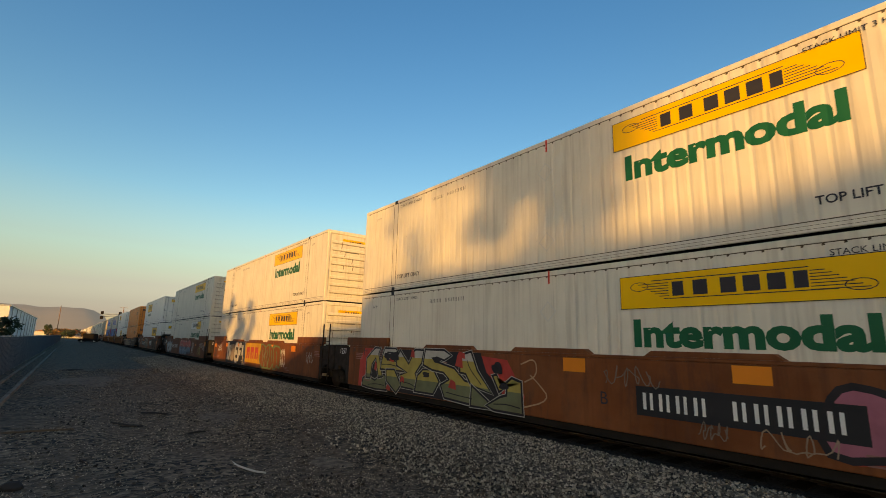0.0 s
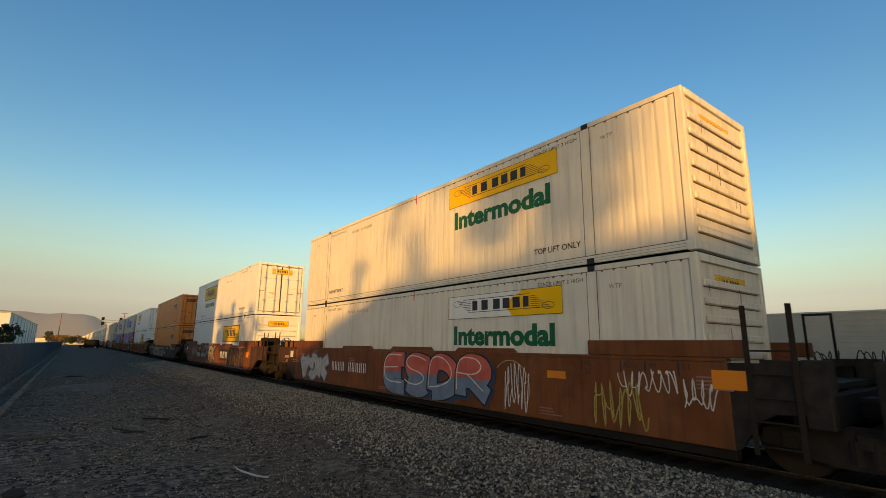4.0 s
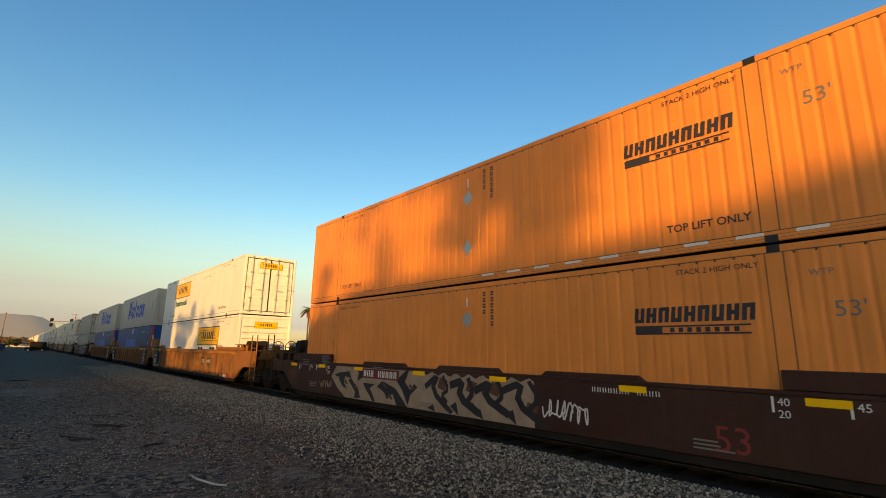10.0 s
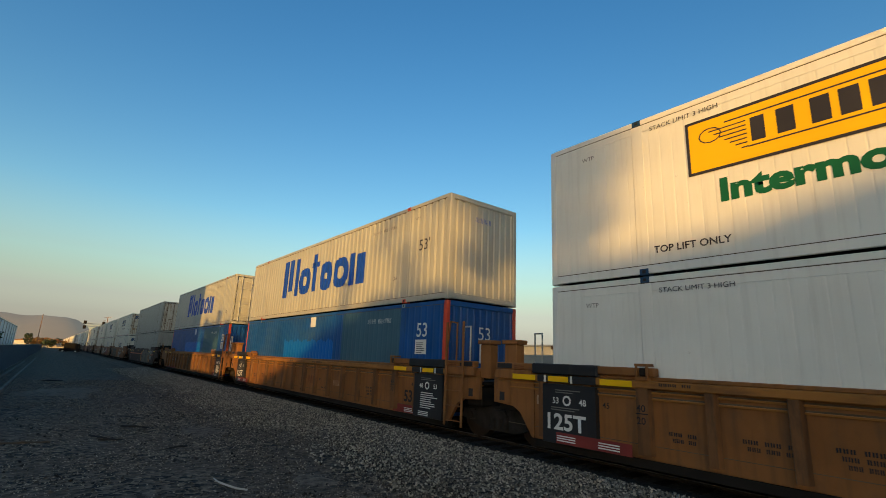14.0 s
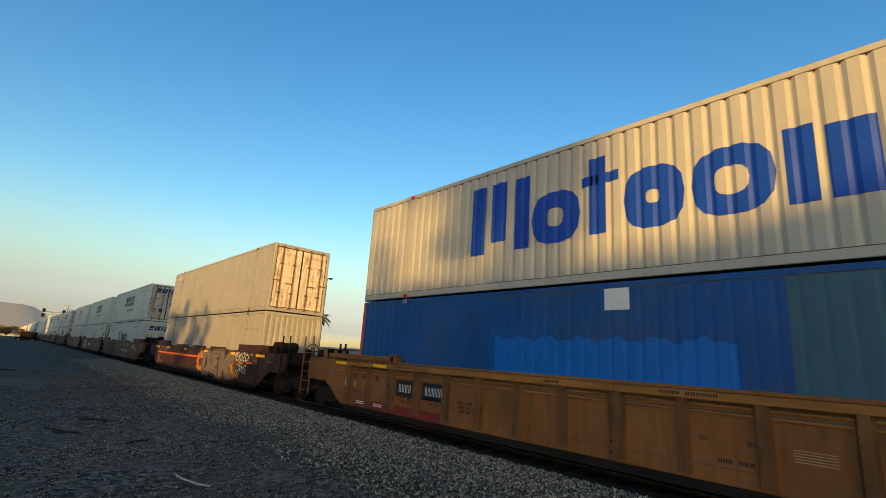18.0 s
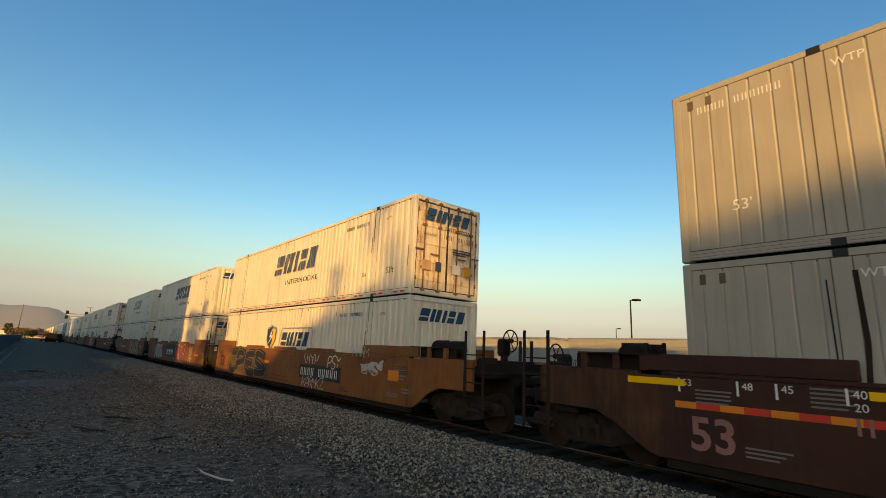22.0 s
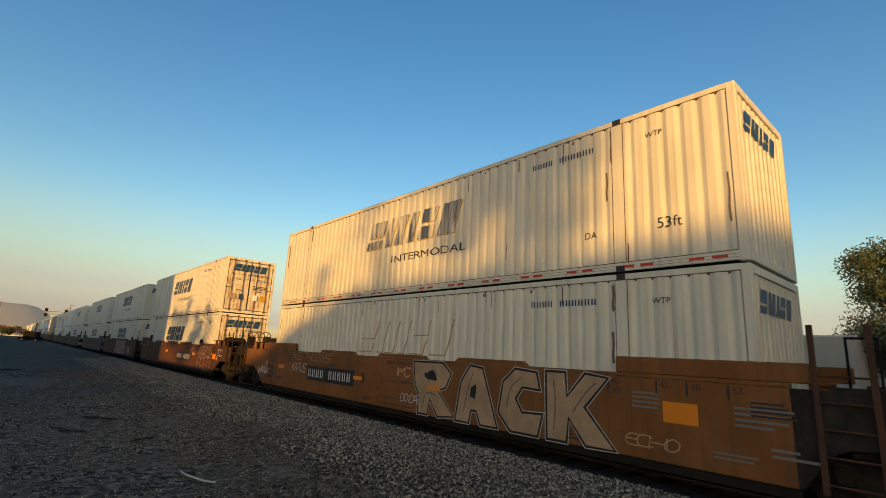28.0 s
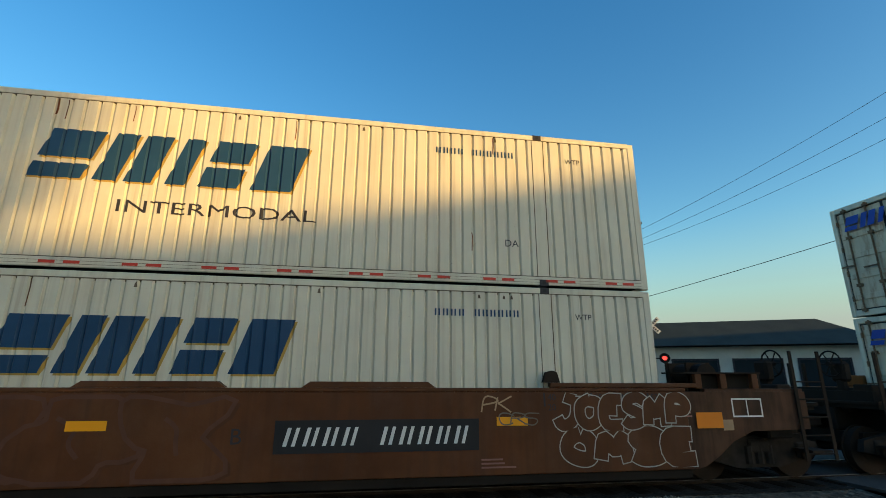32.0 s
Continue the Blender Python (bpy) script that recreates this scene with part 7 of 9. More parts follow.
# ---------- poles, wires, crossing ----------
def utility_pole(label, az, dist, height, arms=1, extra=False):
    x, y = at(az, dist)
    t = thing("utility_pole", label, "utility pole", "utility poles along the road")
    t.location = (x, y, 0)
    part("pole", cyl(bmesh.new(), (0, 0, -0.1), (0, 0, height), 0.17, 10, 0.12), M["wood"], t)
    a = radians(az)
    cx, cy = math.cos(a), -math.sin(a)
    for k in range(arms):
        z = height - 0.3 - 1.3 * k
        cross = part("crossarm", rod([(-1.25 * cx, -1.25 * cy, z), (1.25 * cx, 1.25 * cy, z)], 0.06, 6), M["wood"], t)
        for s in (-1.15, -0.5, 0.5, 1.15):
            part("insulator", cyl(bmesh.new(), (s * cx, s * cy, z + 0.04), (s * cx, s * cy, z + 0.2), 0.045, 6, 0.03), M["galv"], cross)
    if extra:
        for s in (-0.5, 0.0, 0.5):
            part("transformer", cyl(bmesh.new(), (s * cx, s * cy, height - 2.4), (s * cx, s * cy, height - 1.75), 0.18, 10), M["galv"], t)
    return t


utility_pole("weathered brown wooden utility pole, sunlit", 117.8, 38, 11.3)
utility_pole("wooden utility pole with two crossarms and transformers", 107.6, 70, 11.5, 2, True)
utility_pole("distant wooden utility pole with two crossarms", 103.1, 105, 12.2, 2)
utility_pole("distant bare wooden pole", 104.2, 110, 7.5, 1)


def wire(a, b, sag, r=0.018):
    pts = []
    for i in range(17):
        u = i / 16
        p = Vector(a).lerp(Vector(b), u)
        pts.append((p.x, p.y, p.z - 4 * sag * u * (1 - u)))
    return pts


def aloft(az, dist, z):
    x, y = at(az, dist)
    return (x, y, z)


M["cable"] = paint("dark_cable", (0.03, 0.03, 0.032), 0.6, vary=0.1, bump=0.0)
for k, (da, db) in enumerate(((-1.1, 17.0), (0.1, 15.6), (1.1, 14.4))):
    ax, ay = at(117.8, 38)
    w = part("power_line", rod(wire((ax + da * math.cos(radians(117.8)), ay - da * math.sin(radians(117.8)), 11.1), aloft(150, 33, db + 0.8), 0.5), 0.012, 5), M["cable"])
    tagged(w, "thin dark overhead power line", "power line", "overhead lines")
    w = part("power_line", rod(wire((ax + da * math.cos(radians(117.8)), ay - da * math.sin(radians(117.8)), 11.1), aloft(107.6 + da * 0.8, 70, 11.1), 0.6), 0.012, 5), M["cable"])
    tagged(w, "thin dark overhead power line", "power line", "overhead lines")
w = part("power_line", rod(wire(aloft(150, 36, 11.2), aloft(117.8, 38, 7.0), 0.15), 0.022, 5), M["cable"])
tagged(w, "dark sagging telephone cable", "power line", "overhead lines")
w = part("power_line", rod(wire(aloft(117.8, 38, 7.0), aloft(103.1, 105, 5.6), 0.9), 0.022, 5), M["cable"])
tagged(w, "dark sagging telephone cable", "power line", "overhead lines")


M["red_lamp"] = paint("red_signal_lens", (0.5, 0.02, 0.02), 0.3, vary=0.0, bump=0.0)
M["red_lamp"].node_tree.nodes["Principled BSDF"].inputs["Emission Color"].default_value = (1.0, 0.05, 0.04, 1)
M["red_lamp"].node_tree.nodes["Principled BSDF"].inputs["Emission Strength"].default_value = 1.6


def crossbuck(label, az, dist, height):
    x, y = at(az, dist)
    t = thing("crossing_sign", label, "railroad sign", "crossing signs")
    t.matrix_world = pose(x, y, 0, 0, 0, -az)
    part("mast", rod([(0, 0, 0), (0, 0, height + 0.5)], 0.07, 8), M["galv"], t)
    for s in (-1, 1):
        bm = bmesh.new()
        box(bm, -0.62, 0.62, -0.10 - 0.012 * s, -0.085 - 0.012 * s, -0.115, 0.115, bev=0.004)
        bmesh.ops.transform(bm, matrix=Matrix.Translation((0, 0, height)) @ Matrix.Rotation(radians(45 * s), 4, "Y"), verts=bm.verts[:])
        blade = part("blade", bm, M["white_tape"], t)
        bm = bmesh.new()
        for i in range(8):
            if i not in (3, 4):
                box(bm, -0.54 + i * 0.14, -0.46 + i * 0.14, -0.126 - 0.012 * s, -0.122 - 0.012 * s, -0.06, 0.06)
        bmesh.ops.transform(bm, matrix=Matrix.Translation((0, 0, height)) @ Matrix.Rotation(radians(45 * s), 4, "Y"), verts=bm.verts[:])
        part("marking", bm, M["letter_dark"], blade)
    part("light_arm", rod([(-0.6, -0.05, height - 1.95), (0.6, -0.05, height - 1.95)], 0.035, 6), M["steel_dark"], t)
    for s in (-0.55, 0.55):
        part("signal_lamp", cyl(bmesh.new(), (s, -0.2, height - 1.95), (s, 0.0, height - 1.95), 0.3, 16), M["steel_dark"], t)
        if s > 0:
            part("red_lens", cyl(bmesh.new(), (s, -0.225, height - 1.95), (s, -0.202, height - 1.95), 0.13, 14), M["red_lamp"], t, "glowing red signal lens")
    return t


crossbuck("white crossing crossbuck on a steel mast", 98.5, 34, 4.3)
crossbuck("white crossing crossbuck on a steel mast", 123.4, 32, 5.15)
t = thing("street_lamp", "galvanised street lamp with a curved arm", "street lamp", "lamp posts beyond the track")
x, y = at(121.0, 36)
t.location = (x, y, 0)
part("pole", cyl(bmesh.new(), (0, 0, 0), (0, 0, 6.6), 0.09, 8, 0.06), M["galv"], t)
part("arm", rod([(0, 0, 6.6), (-0.25, 0.3, 6.9), (-0.6, 1.0, 7.0), (-0.9, 1.7, 7.0)], 0.04, 6), M["galv"], t)
part("lamp_head", bxs((-1.15, -0.8, 1.6, 2.3, 6.92, 7.08), bev=0.04), M["galv"], t)

bm = bxs((14.5, 400, -25, -10, -0.02, 0.035))
tagged(part("road", bm, M["asphalt"]), "dark asphalt road running off from the crossing", "road", kind="structure")
road = part("road", bxs((-3, 7.4, -25, -8.5, -0.02, 0.20)), M["asphalt"])
tagged(road, "dark asphalt road up to the crossing", "road", kind="structure")
for k in range(3):
    tagged(part("road_marking", bxs((12.2 + 2.6 * k, 14.2 + 2.6 * k, -12.6 - 0.3 * k, -12.0 - 0.3 * k, 0.04, 0.205 if k == 0 else 0.05)), M["kerb"]), "worn white road marking", "road marking", kind="structure")
crossing = part("crossing_panel", bxs((TRACK_X - 0.70, TRACK_X + 0.70, -25, -8.5, 0.19, 0.245), (TRACK_X - 2.2, TRACK_X - 0.82, -25, -8.5, 0.10, 0.245), (TRACK_X + 0.82, TRACK_X + 5.6, -25, -8.5, 0.0, 0.245)), M["asphalt"])
tagged(crossing, "grey concrete crossing panel between the rails", "crossing", kind="structure")

# the low shop with a hipped roof by the crossing
M["roof_slate"] = paint("slate_green_roof_shingles", (0.034, 0.043, 0.040), 0.7, vary=0.2, bump=0.3)
M["cream_wall"] = paint("cream_stucco_wall", (0.62, 0.58, 0.50), 0.75, vary=0.1, stain=0.2, stain_color=(0.4, 0.36, 0.3), bump=0.1)
M["dark_glass"] = paint("dark_window_glass", (0.02, 0.025, 0.03), 0.08, vary=0.1, bump=0.0)
shop = thing("shop_building", "low cream shop with a slate-green mansard roof", "building")
shop.matrix_world = pose(*at(141.5, 36), 0, 0, 0, -28)
part("wall", bxs((0, 9, 0, 16.5, 0, 3.9)), M["cream_wall"], shop)
bm = bmesh.new()
v = [bm.verts.new(c) for c in ((-0.8, -0.8, 3.95), (9.8, -0.8, 3.95), (9.8, 17.3, 3.95), (-0.8, 17.3, 3.95), (1.8, 1.8, 5.6), (7.2, 1.8, 5.6), (7.2, 14.7, 5.6), (1.8, 14.7, 5.6))]
for f in ((3, 2, 1, 0), (4, 5, 6, 7), (0, 1, 5, 4), (1, 2, 6, 5), (2, 3, 7, 6), (3, 0, 4, 7)):
    bm.faces.new([v[i] for i in f])
bmesh.ops.recalc_face_normals(bm, faces=bm.faces[:])
part("roof", bm, M["roof_slate"], shop)
for k in range(3):
    win = part("window", bxs((-0.03, -0.005, 1.2 + k * 3.3, 3.6 + k * 3.3, 0.9, 3.1)), M["dark_glass"], shop)
    part("window_frame", bxs((-0.07, -0.031, 1.1 + k * 3.3, 1.2 + k * 3.3, 0.8, 3.2), (-0.07, -0.031, 3.6 + k * 3.3, 3.7 + k * 3.3, 0.8, 3.2), (-0.07, -0.031, 1.2 + k * 3.3, 3.6 + k * 3.3, 3.1, 3.2), (-0.07, -0.031, 1.2 + k * 3.3, 3.6 + k * 3.3, 0.8, 0.9)), M["letter_dark"], win)
for k in range(2):
    part("window", bxs((1.2 + k * 3.6, 3.6 + k * 3.6, -0.03, -0.005, 0.9, 3.1)), M["dark_glass"], shop)
part("sign_bars", bxs(*[(2.0 + 0.5 * k, 2.35 + 0.5 * k, -0.06, -0.03, 3.3, 3.6) for k in range(6)]), M["letter_dark"], shop)


# ---------- cars ----------
def parked_car(label, x, y, turn, mat, length=4.6, tall=1.5):
    c = thing("car", label, "car", "parked cars")
    c.matrix_world = pose(x, y, 0, 0, 0, turn)
    h = length / 2
    bm = bmesh.new()
    prism(bm, [(-h, 0.35), (-h, 0.85), (-h * 0.62, 0.98), (h * 0.55, 1.0), (h * 0.96, 0.86), (h, 0.4), (h * 0.9, 0.28), (-h * 0.9, 0.28)], -0.88, 0.88)
    bmesh.ops.bevel(bm, geom=bm.edges[:], offset=0.05, segments=2, affect="EDGES")
    part("body", bm, mat, c)
    bm = bmesh.new()
    prism(bm, [(-h * 0.85, 0.97), (-h * 0.66, tall), (h * 0.18, tall), (h * 0.52, 0.98)], -0.76, 0.76)
    bmesh.ops.bevel(bm, geom=bm.edges[:], offset=0.06, segments=2, affect="EDGES")
    cab = part("cabin", bm, M["dark_glass"], c)
    part("car_roof", bxs((-0.70, 0.70, -h * 0.6, h * 0.14, tall - 0.01, tall + 0.03), bev=0.01), mat, cab)
    for s in (-1, 1):
        for k in (-0.62, 0.62):
            w = part("wheel", cyl(bmesh.new(), (s * 0.70, k * h, 0.33), (s * 0.90, k * h, 0.33), 0.33, 18), M["seal"], c)
            part("rim", cyl(bmesh.new(), (s * 0.9, k * h, 0.33), (s * 0.91, k * h, 0.33), 0.2, 12), M["galv"], w)
        part("headlight", bxs((s * 0.5 - 0.18, s * 0.5 + 0.18, h - 0.12, h - 0.02, 0.62, 0.78)), M["white_tape"], c)
    return c


M["car_black"] = paint("black_car_paint", (0.010, 0.009, 0.009), 0.75, vary=0.1, bump=0.0, spec=0.12)
M["car_white"] = paint("white_car_paint", (0.7, 0.7, 0.7), 0.25, vary=0.05, bump=0.0)
van = parked_car("dark boxy van parked far along the yard", 3.95, 163.0, 86, M["car_black"], 4.4, 2.4)
part("cargo_body", bxs((-0.84, 0.84, -2.1, 1.2, 0.9, 2.36), bev=0.1), M["car_black"], van)
parked_car("dark car parked far along the yard", 4.7, 171.0, 80, M["car_black"], 4.6, 1.75)
for k, az in enumerate((91.8, 93.6, 96.0, 97.6)):
    x, y = at(az, 62)
    parked_car("pale car parked beyond the trees", x, y, 60 + 12 * k, M["car_white"] if k % 2 == 0 else M["car_black"])
x, y = at(101.6, 46)
parked_car("pale blue van roof beyond the crossing", x, y, 70, M["car_white"], 5.2, 2.3)

# ---------- far down the line ----------
shed = thing("white_warehouse", "long white metal warehouse far beyond the fence", "building")
M["white_metal"] = paint("white_metal_cladding", (0.62, 0.63, 0.63), 0.55, vary=0.06, stain=0.2, stain_color=(0.45, 0.45, 0.44), bump=0.02)
part("wall", bxs((-34, -12.0, 150, 262, 0, 8.2)), M["white_metal"], shed)
part("roof", bxs((-34.2, -11.8, 149.8, 262.2, 8.21, 8.5)), M["galv"], shed)
for k in range(9):
    part("pilaster", bxs((-11.95, -11.8, 156 + 12 * k, 156.5 + 12 * k, 0, 8.0)), M["galv"], shed)
tree("dark bush above the fence", -9.2, 112, 4.6, 2.2, 0.6, "leaf_dark", 1500, 0.26, 31, group="bushes down the line")
rnd = random.Random(8)
for k in range(9):
    az = -2.0 + 0.36 * k + rnd.uniform(-0.1, 0.1)
    x, y = at(az, 330 + rnd.uniform(-30, 60))
    tree("distant dark tree down the line", x, y, rnd.uniform(3.5, 7.0), rnd.uniform(1.5, 3.0), 1.2, "leaf_dark" if k % 2 else "leaf_mix", 500, 0.55, 40 + k, group="bushes down the line")
for k, (az, d, w, h) in enumerate(((-1.6, 380, 14, 5.2), (-0.4, 400, 12, 6.0), (0.3, 360, 8, 5.0))):
    x, y = at(az, d)
    hs = thing("distant_house", "small pale house far down the line", "building", "distant houses")
    part("wall", bxs((x - w / 2, x + w / 2, y, y + 10, 0, h - 1.6)), M["cream_wall"], hs)
    bm = bmesh.new()
    prism(bm, [(x - w / 2 - 0.5, h - 1.58), (x + w / 2 + 0.5, h - 1.58), (x, h)], y - 0.4, y + 10.4, "y")
    part("roof", bm, M["brown_box"], hs)
utility_pole("thin far wooden pole leaning a little", -1.05, 260, 14.0, 0)
utility_pole("far wooden pole behind the signals", 3.86, 230, 13.3, 2)
sg = thing("signal_bridge", "cantilever signal mast over the track with dark signal heads", "signal")
sg.location = (0, 0, 0)
part("mast", rod([(13.6, 165, 0), (13.6, 165, 8.0)], 0.18, 8), M["galv"], sg)
for z in (7.2, 7.9):
    part("arm", rod([(6.0, 165, z), (13.6, 165, z)], 0.09, 6), M["galv"], sg)
part("arm_brace", rod([(6.2, 165, 7.2), (7.6, 165, 7.9), (9.2, 165, 7.2), (10.8, 165, 7.9), (12.4, 165, 7.2), (13.6, 165, 7.9)], 0.05, 5), M["galv"], sg)
for x in (6.2, 10.4):
    for z in (6.9, 8.2):
        part("signal_head", bxs((x - 0.35, x + 0.35, 164.5, 164.8, z - 0.45, z + 0.45), bev=0.06), M["steel_dark"], sg)

M["hill"] = paint("haze_glow_hillside", (0.19, 0.16, 0.132), 0.95, vary=0.12, scale=0.002, bump=0.0)
M["hill"].node_tree.nodes["Principled BSDF"].inputs["Emission Color"].default_value = (1.0, 0.84, 0.68, 1)      # a faint glow stands in for the haze of miles of evening air
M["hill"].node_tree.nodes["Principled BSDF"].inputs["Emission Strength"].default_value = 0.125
hv, hf = [], []
for j in range(9):
    for i in range(61):
        az = -24 + i * 0.85
        d = 2700 + j * 95
        prof = 146 / (1 + math.exp((az - 2.75) / 0.4)) * min(1.0, max(0.2, (az + 20) / 14)) + 8 + 7 * noise.noise(Vector((az * 0.45, 0.3, 1.0)))
        x, y = at(az, d)
        hv.append((x, y, -2 + prof * math.sin(j / 8 * 1.5708) + 5 * noise.noise(Vector((az * 0.8, j * 0.5, 5.0)))))
for j in range(8):
    for i in range(60):
        hf.append((j * 61 + i, j * 61 + i + 1, (j + 1) * 61 + i + 1, (j + 1) * 61 + i))
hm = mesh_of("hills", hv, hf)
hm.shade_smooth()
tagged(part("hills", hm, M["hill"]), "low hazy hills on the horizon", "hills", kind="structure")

# ---------- behind the camera: what keeps the low sun off the yard ----------
SHADE_X = -42.0
SLIP = 49.7 * math.tan(radians(SUN_TURN))     # a shadow falls this far up the line from its caster
RISE = 49.7 / math.cos(radians(SUN_TURN)) * math.tan(radians(SUN_HEIGHT))
SLIP_TREE = 47.7 * math.tan(radians(SUN_TURN))
RISE_TREE = 47.7 / math.cos(radians(SUN_TURN)) * math.tan(radians(SUN_HEIGHT))


def hall(label, roofline, back=3.2, deep=5.0):
    """A building whose street front ends in the given roofline: (y, height), in order; its body behind is lower."""
    h = thing("hall", label, "building", "buildings behind the yard")
    y0, y1 = roofline[0][0], roofline[-1][0]
    bm = bmesh.new()
    prism(bm, [(y0, 0), (y1, 0)] + roofline[::-1], SHADE_X - 0.4, SHADE_X)
    part("front_wall", bm, M["cream_wall"], h)
    bm = bmesh.new()
    prism(bm, [(y0, 0), (y1, 0)] + [(y, z - back) for y, z in roofline[::-1]], SHADE_X - deep, SHADE_X - 0.41)
    part("body", bm, M["cream_wall"], h)
    for k in range(int((y1 - y0) / 6)):
        part("window", bxs((SHADE_X + 0.005, SHADE_X + 0.04, y0 + 1.5 + 6 * k, y0 + 4.5 + 6 * k, 1.0, 3.0)), M["dark_glass"], h)
    return h


def skyline(*pts):
    return [(y - SLIP, z + RISE) for y, z in pts]


depot = thing("depot", "long plain warehouse beside the yard, out of the low sun", "building", "buildings behind the yard")
part("wall", bxs((-24, -13.0, 14.9, 132, 0, 9.6)), M["white_metal"], depot)
part("roof", bxs((-24.2, -12.9, 14.8, 132.2, 9.61, 9.9)), M["galv"], depot)
for k in range(12):
    part("bay_door", bxs((-12.995, -12.94, 18 + 8 * k, 21.5 + 8 * k, 0, 3.6)), M["galv"], depot)
hall("low flat building behind the yard", skyline((23.1, 0.45), (36.3, 0.45)), 0.6)
hall("lean-to with a sloping roof behind the yard", skyline((12.6, 3.9), (14.3, 3.3), (16.6, 2.75), (18.0, 2.0), (23.0, 0.5)), 2.6)
hall("plain hall behind the yard", skyline((2.5, 4.08), (4.0, 4.0), (12.5, 3.9)))
hall("plain hall with a sloping roof behind the yard", skyline((-18.5, 6.6), (-9.0, 6.6), (-5.2, 5.85), (-0.6, 4.82), (1.2, 4.42), (2.4, 4.1)))
hall("tall plain hall behind the yard", skyline((-36.0, 9.4), (-18.6, 9.4)))


def street_tree(label, clumps, leaves, size, seed):
    """A tall tree behind the yard. clumps: where the shade of each falls on the train's side, and its radius."""
    rnd = random.Random(seed)
    t = thing("tree", label, "tree", "trees behind the yard")
    mid = sum(c[0] for c in clumps) / len(clumps)
    t.location = (-40, mid - SLIP_TREE, 0)
    cs = [(rnd.uniform(-0.5, 0.5), y - mid, z + RISE_TREE, r) for y, z, r in clumps]
    low = min(c[2] - c[3] for c in cs)
    bm = bmesh.new()
    cyl(bm, (0, 0, -0.1), (0, 0.05, low * 0.6), 0.2, 10, 0.16)
    cyl(bm, (0, 0.05, low * 0.6), (0, 0, low + 0.4), 0.16, 10, 0.09)
    part("trunk", bm, M["bark"], t)
    for c in cs:
        part("limb", rod([(0, 0, low * 0.9), (c[0] * 0.5, c[1] * 0.6, (low + c[2]) / 2 - 0.1), c[:3]], 0.03, 6), M["bark"], t)
    part("crown", leaf_mass(leaves, cs, size, seed, 1.0), M["leaf_green"], t)
    return t


street_tree("tall dense street tree behind the yard", [(5.4, 4.7, 0.85), (5.4, 5.9, 0.9), (5.7, 7.0, 1.2), (6.9, 6.0, 0.75), (7.0, 7.2, 1.2), (8.45, 4.75, 0.72), (8.2, 5.8, 0.85), (8.1, 7.0, 1.1), (6.9, 4.5, 0.3), (6.75, 5.3, 0.5), (7.6, 5.4, 0.4)], 2900, 0.17, 51)
street_tree("slim leaning street tree behind the yard", [(12.9, 6.3, 0.42), (12.35, 5.6, 0.4), (11.8, 5.0, 0.42), (11.3, 4.4, 0.42), (10.6, 6.4, 0.42), (11.6, 6.45, 0.4), (9.6, 6.35, 0.3)], 330, 0.13, 52)
street_tree("small street tree behind the yard", [(15.15, 4.45, 0.42), (15.5, 3.7, 0.3)], 160, 0.12, 53)
street_tree("spreading jagged street tree behind the yard", [(32.0, 4.1, 0.4), (31.5, 3.3, 0.6), (33.4, 3.3, 0.55), (34.7, 3.6, 0.5), (30.2, 3.3, 0.5), (27.6, 3.7, 0.38), (27.0, 2.9, 0.45), (29.0, 2.6, 0.6), (33.0, 2.2, 0.7), (30.3, 2.0, 0.7), (28.0, 1.9, 0.5), (34.8, 2.3, 0.6)], 2300, 0.17, 54)


# ---------- the train ----------
WELL = 0.33                             # a load stands this high above the rail
rolling = []                            # things that run on the track: object, place along the train, height


def roll(ob, along, z):
    rolling.append((ob, along, z))
    return ob


def load(lower, upper, along):
    roll(lower, along, RAIL_Z + WELL)
    roll(upper, along, RAIL_Z + WELL + LIFT)


# first car, three joined units
P1, P2, P3 = -1.53, 17.80, 37.43
c = roll(well_car("rust-brown well car covered in sprayed murals", "rust_car", False, False), P1, RAIL_Z)
flat(c, "mural_ground", [[(0, 0), (7.1, 0), (7.2, 0.35), (6.7, 1.05), (5.0, 1.17), (0.35, 1.17), (0.05, 0.8)]], M["g_red"], 15.75, 0.32, off=CAR_SIDE - 0.0015, label="red sprayed ground of the mural")
flat(c, "mural_ground", [[(0.2, 0.0), (6.3, 0.0), (6.4, 0.4), (5.9, 0.75), (5.7, 1.17), (0.9, 1.17), (0.45, 0.85), (0.45, 0.4)]], M["g_black"], 15.6, 0.32, off=CAR_SIDE - 0.0022)
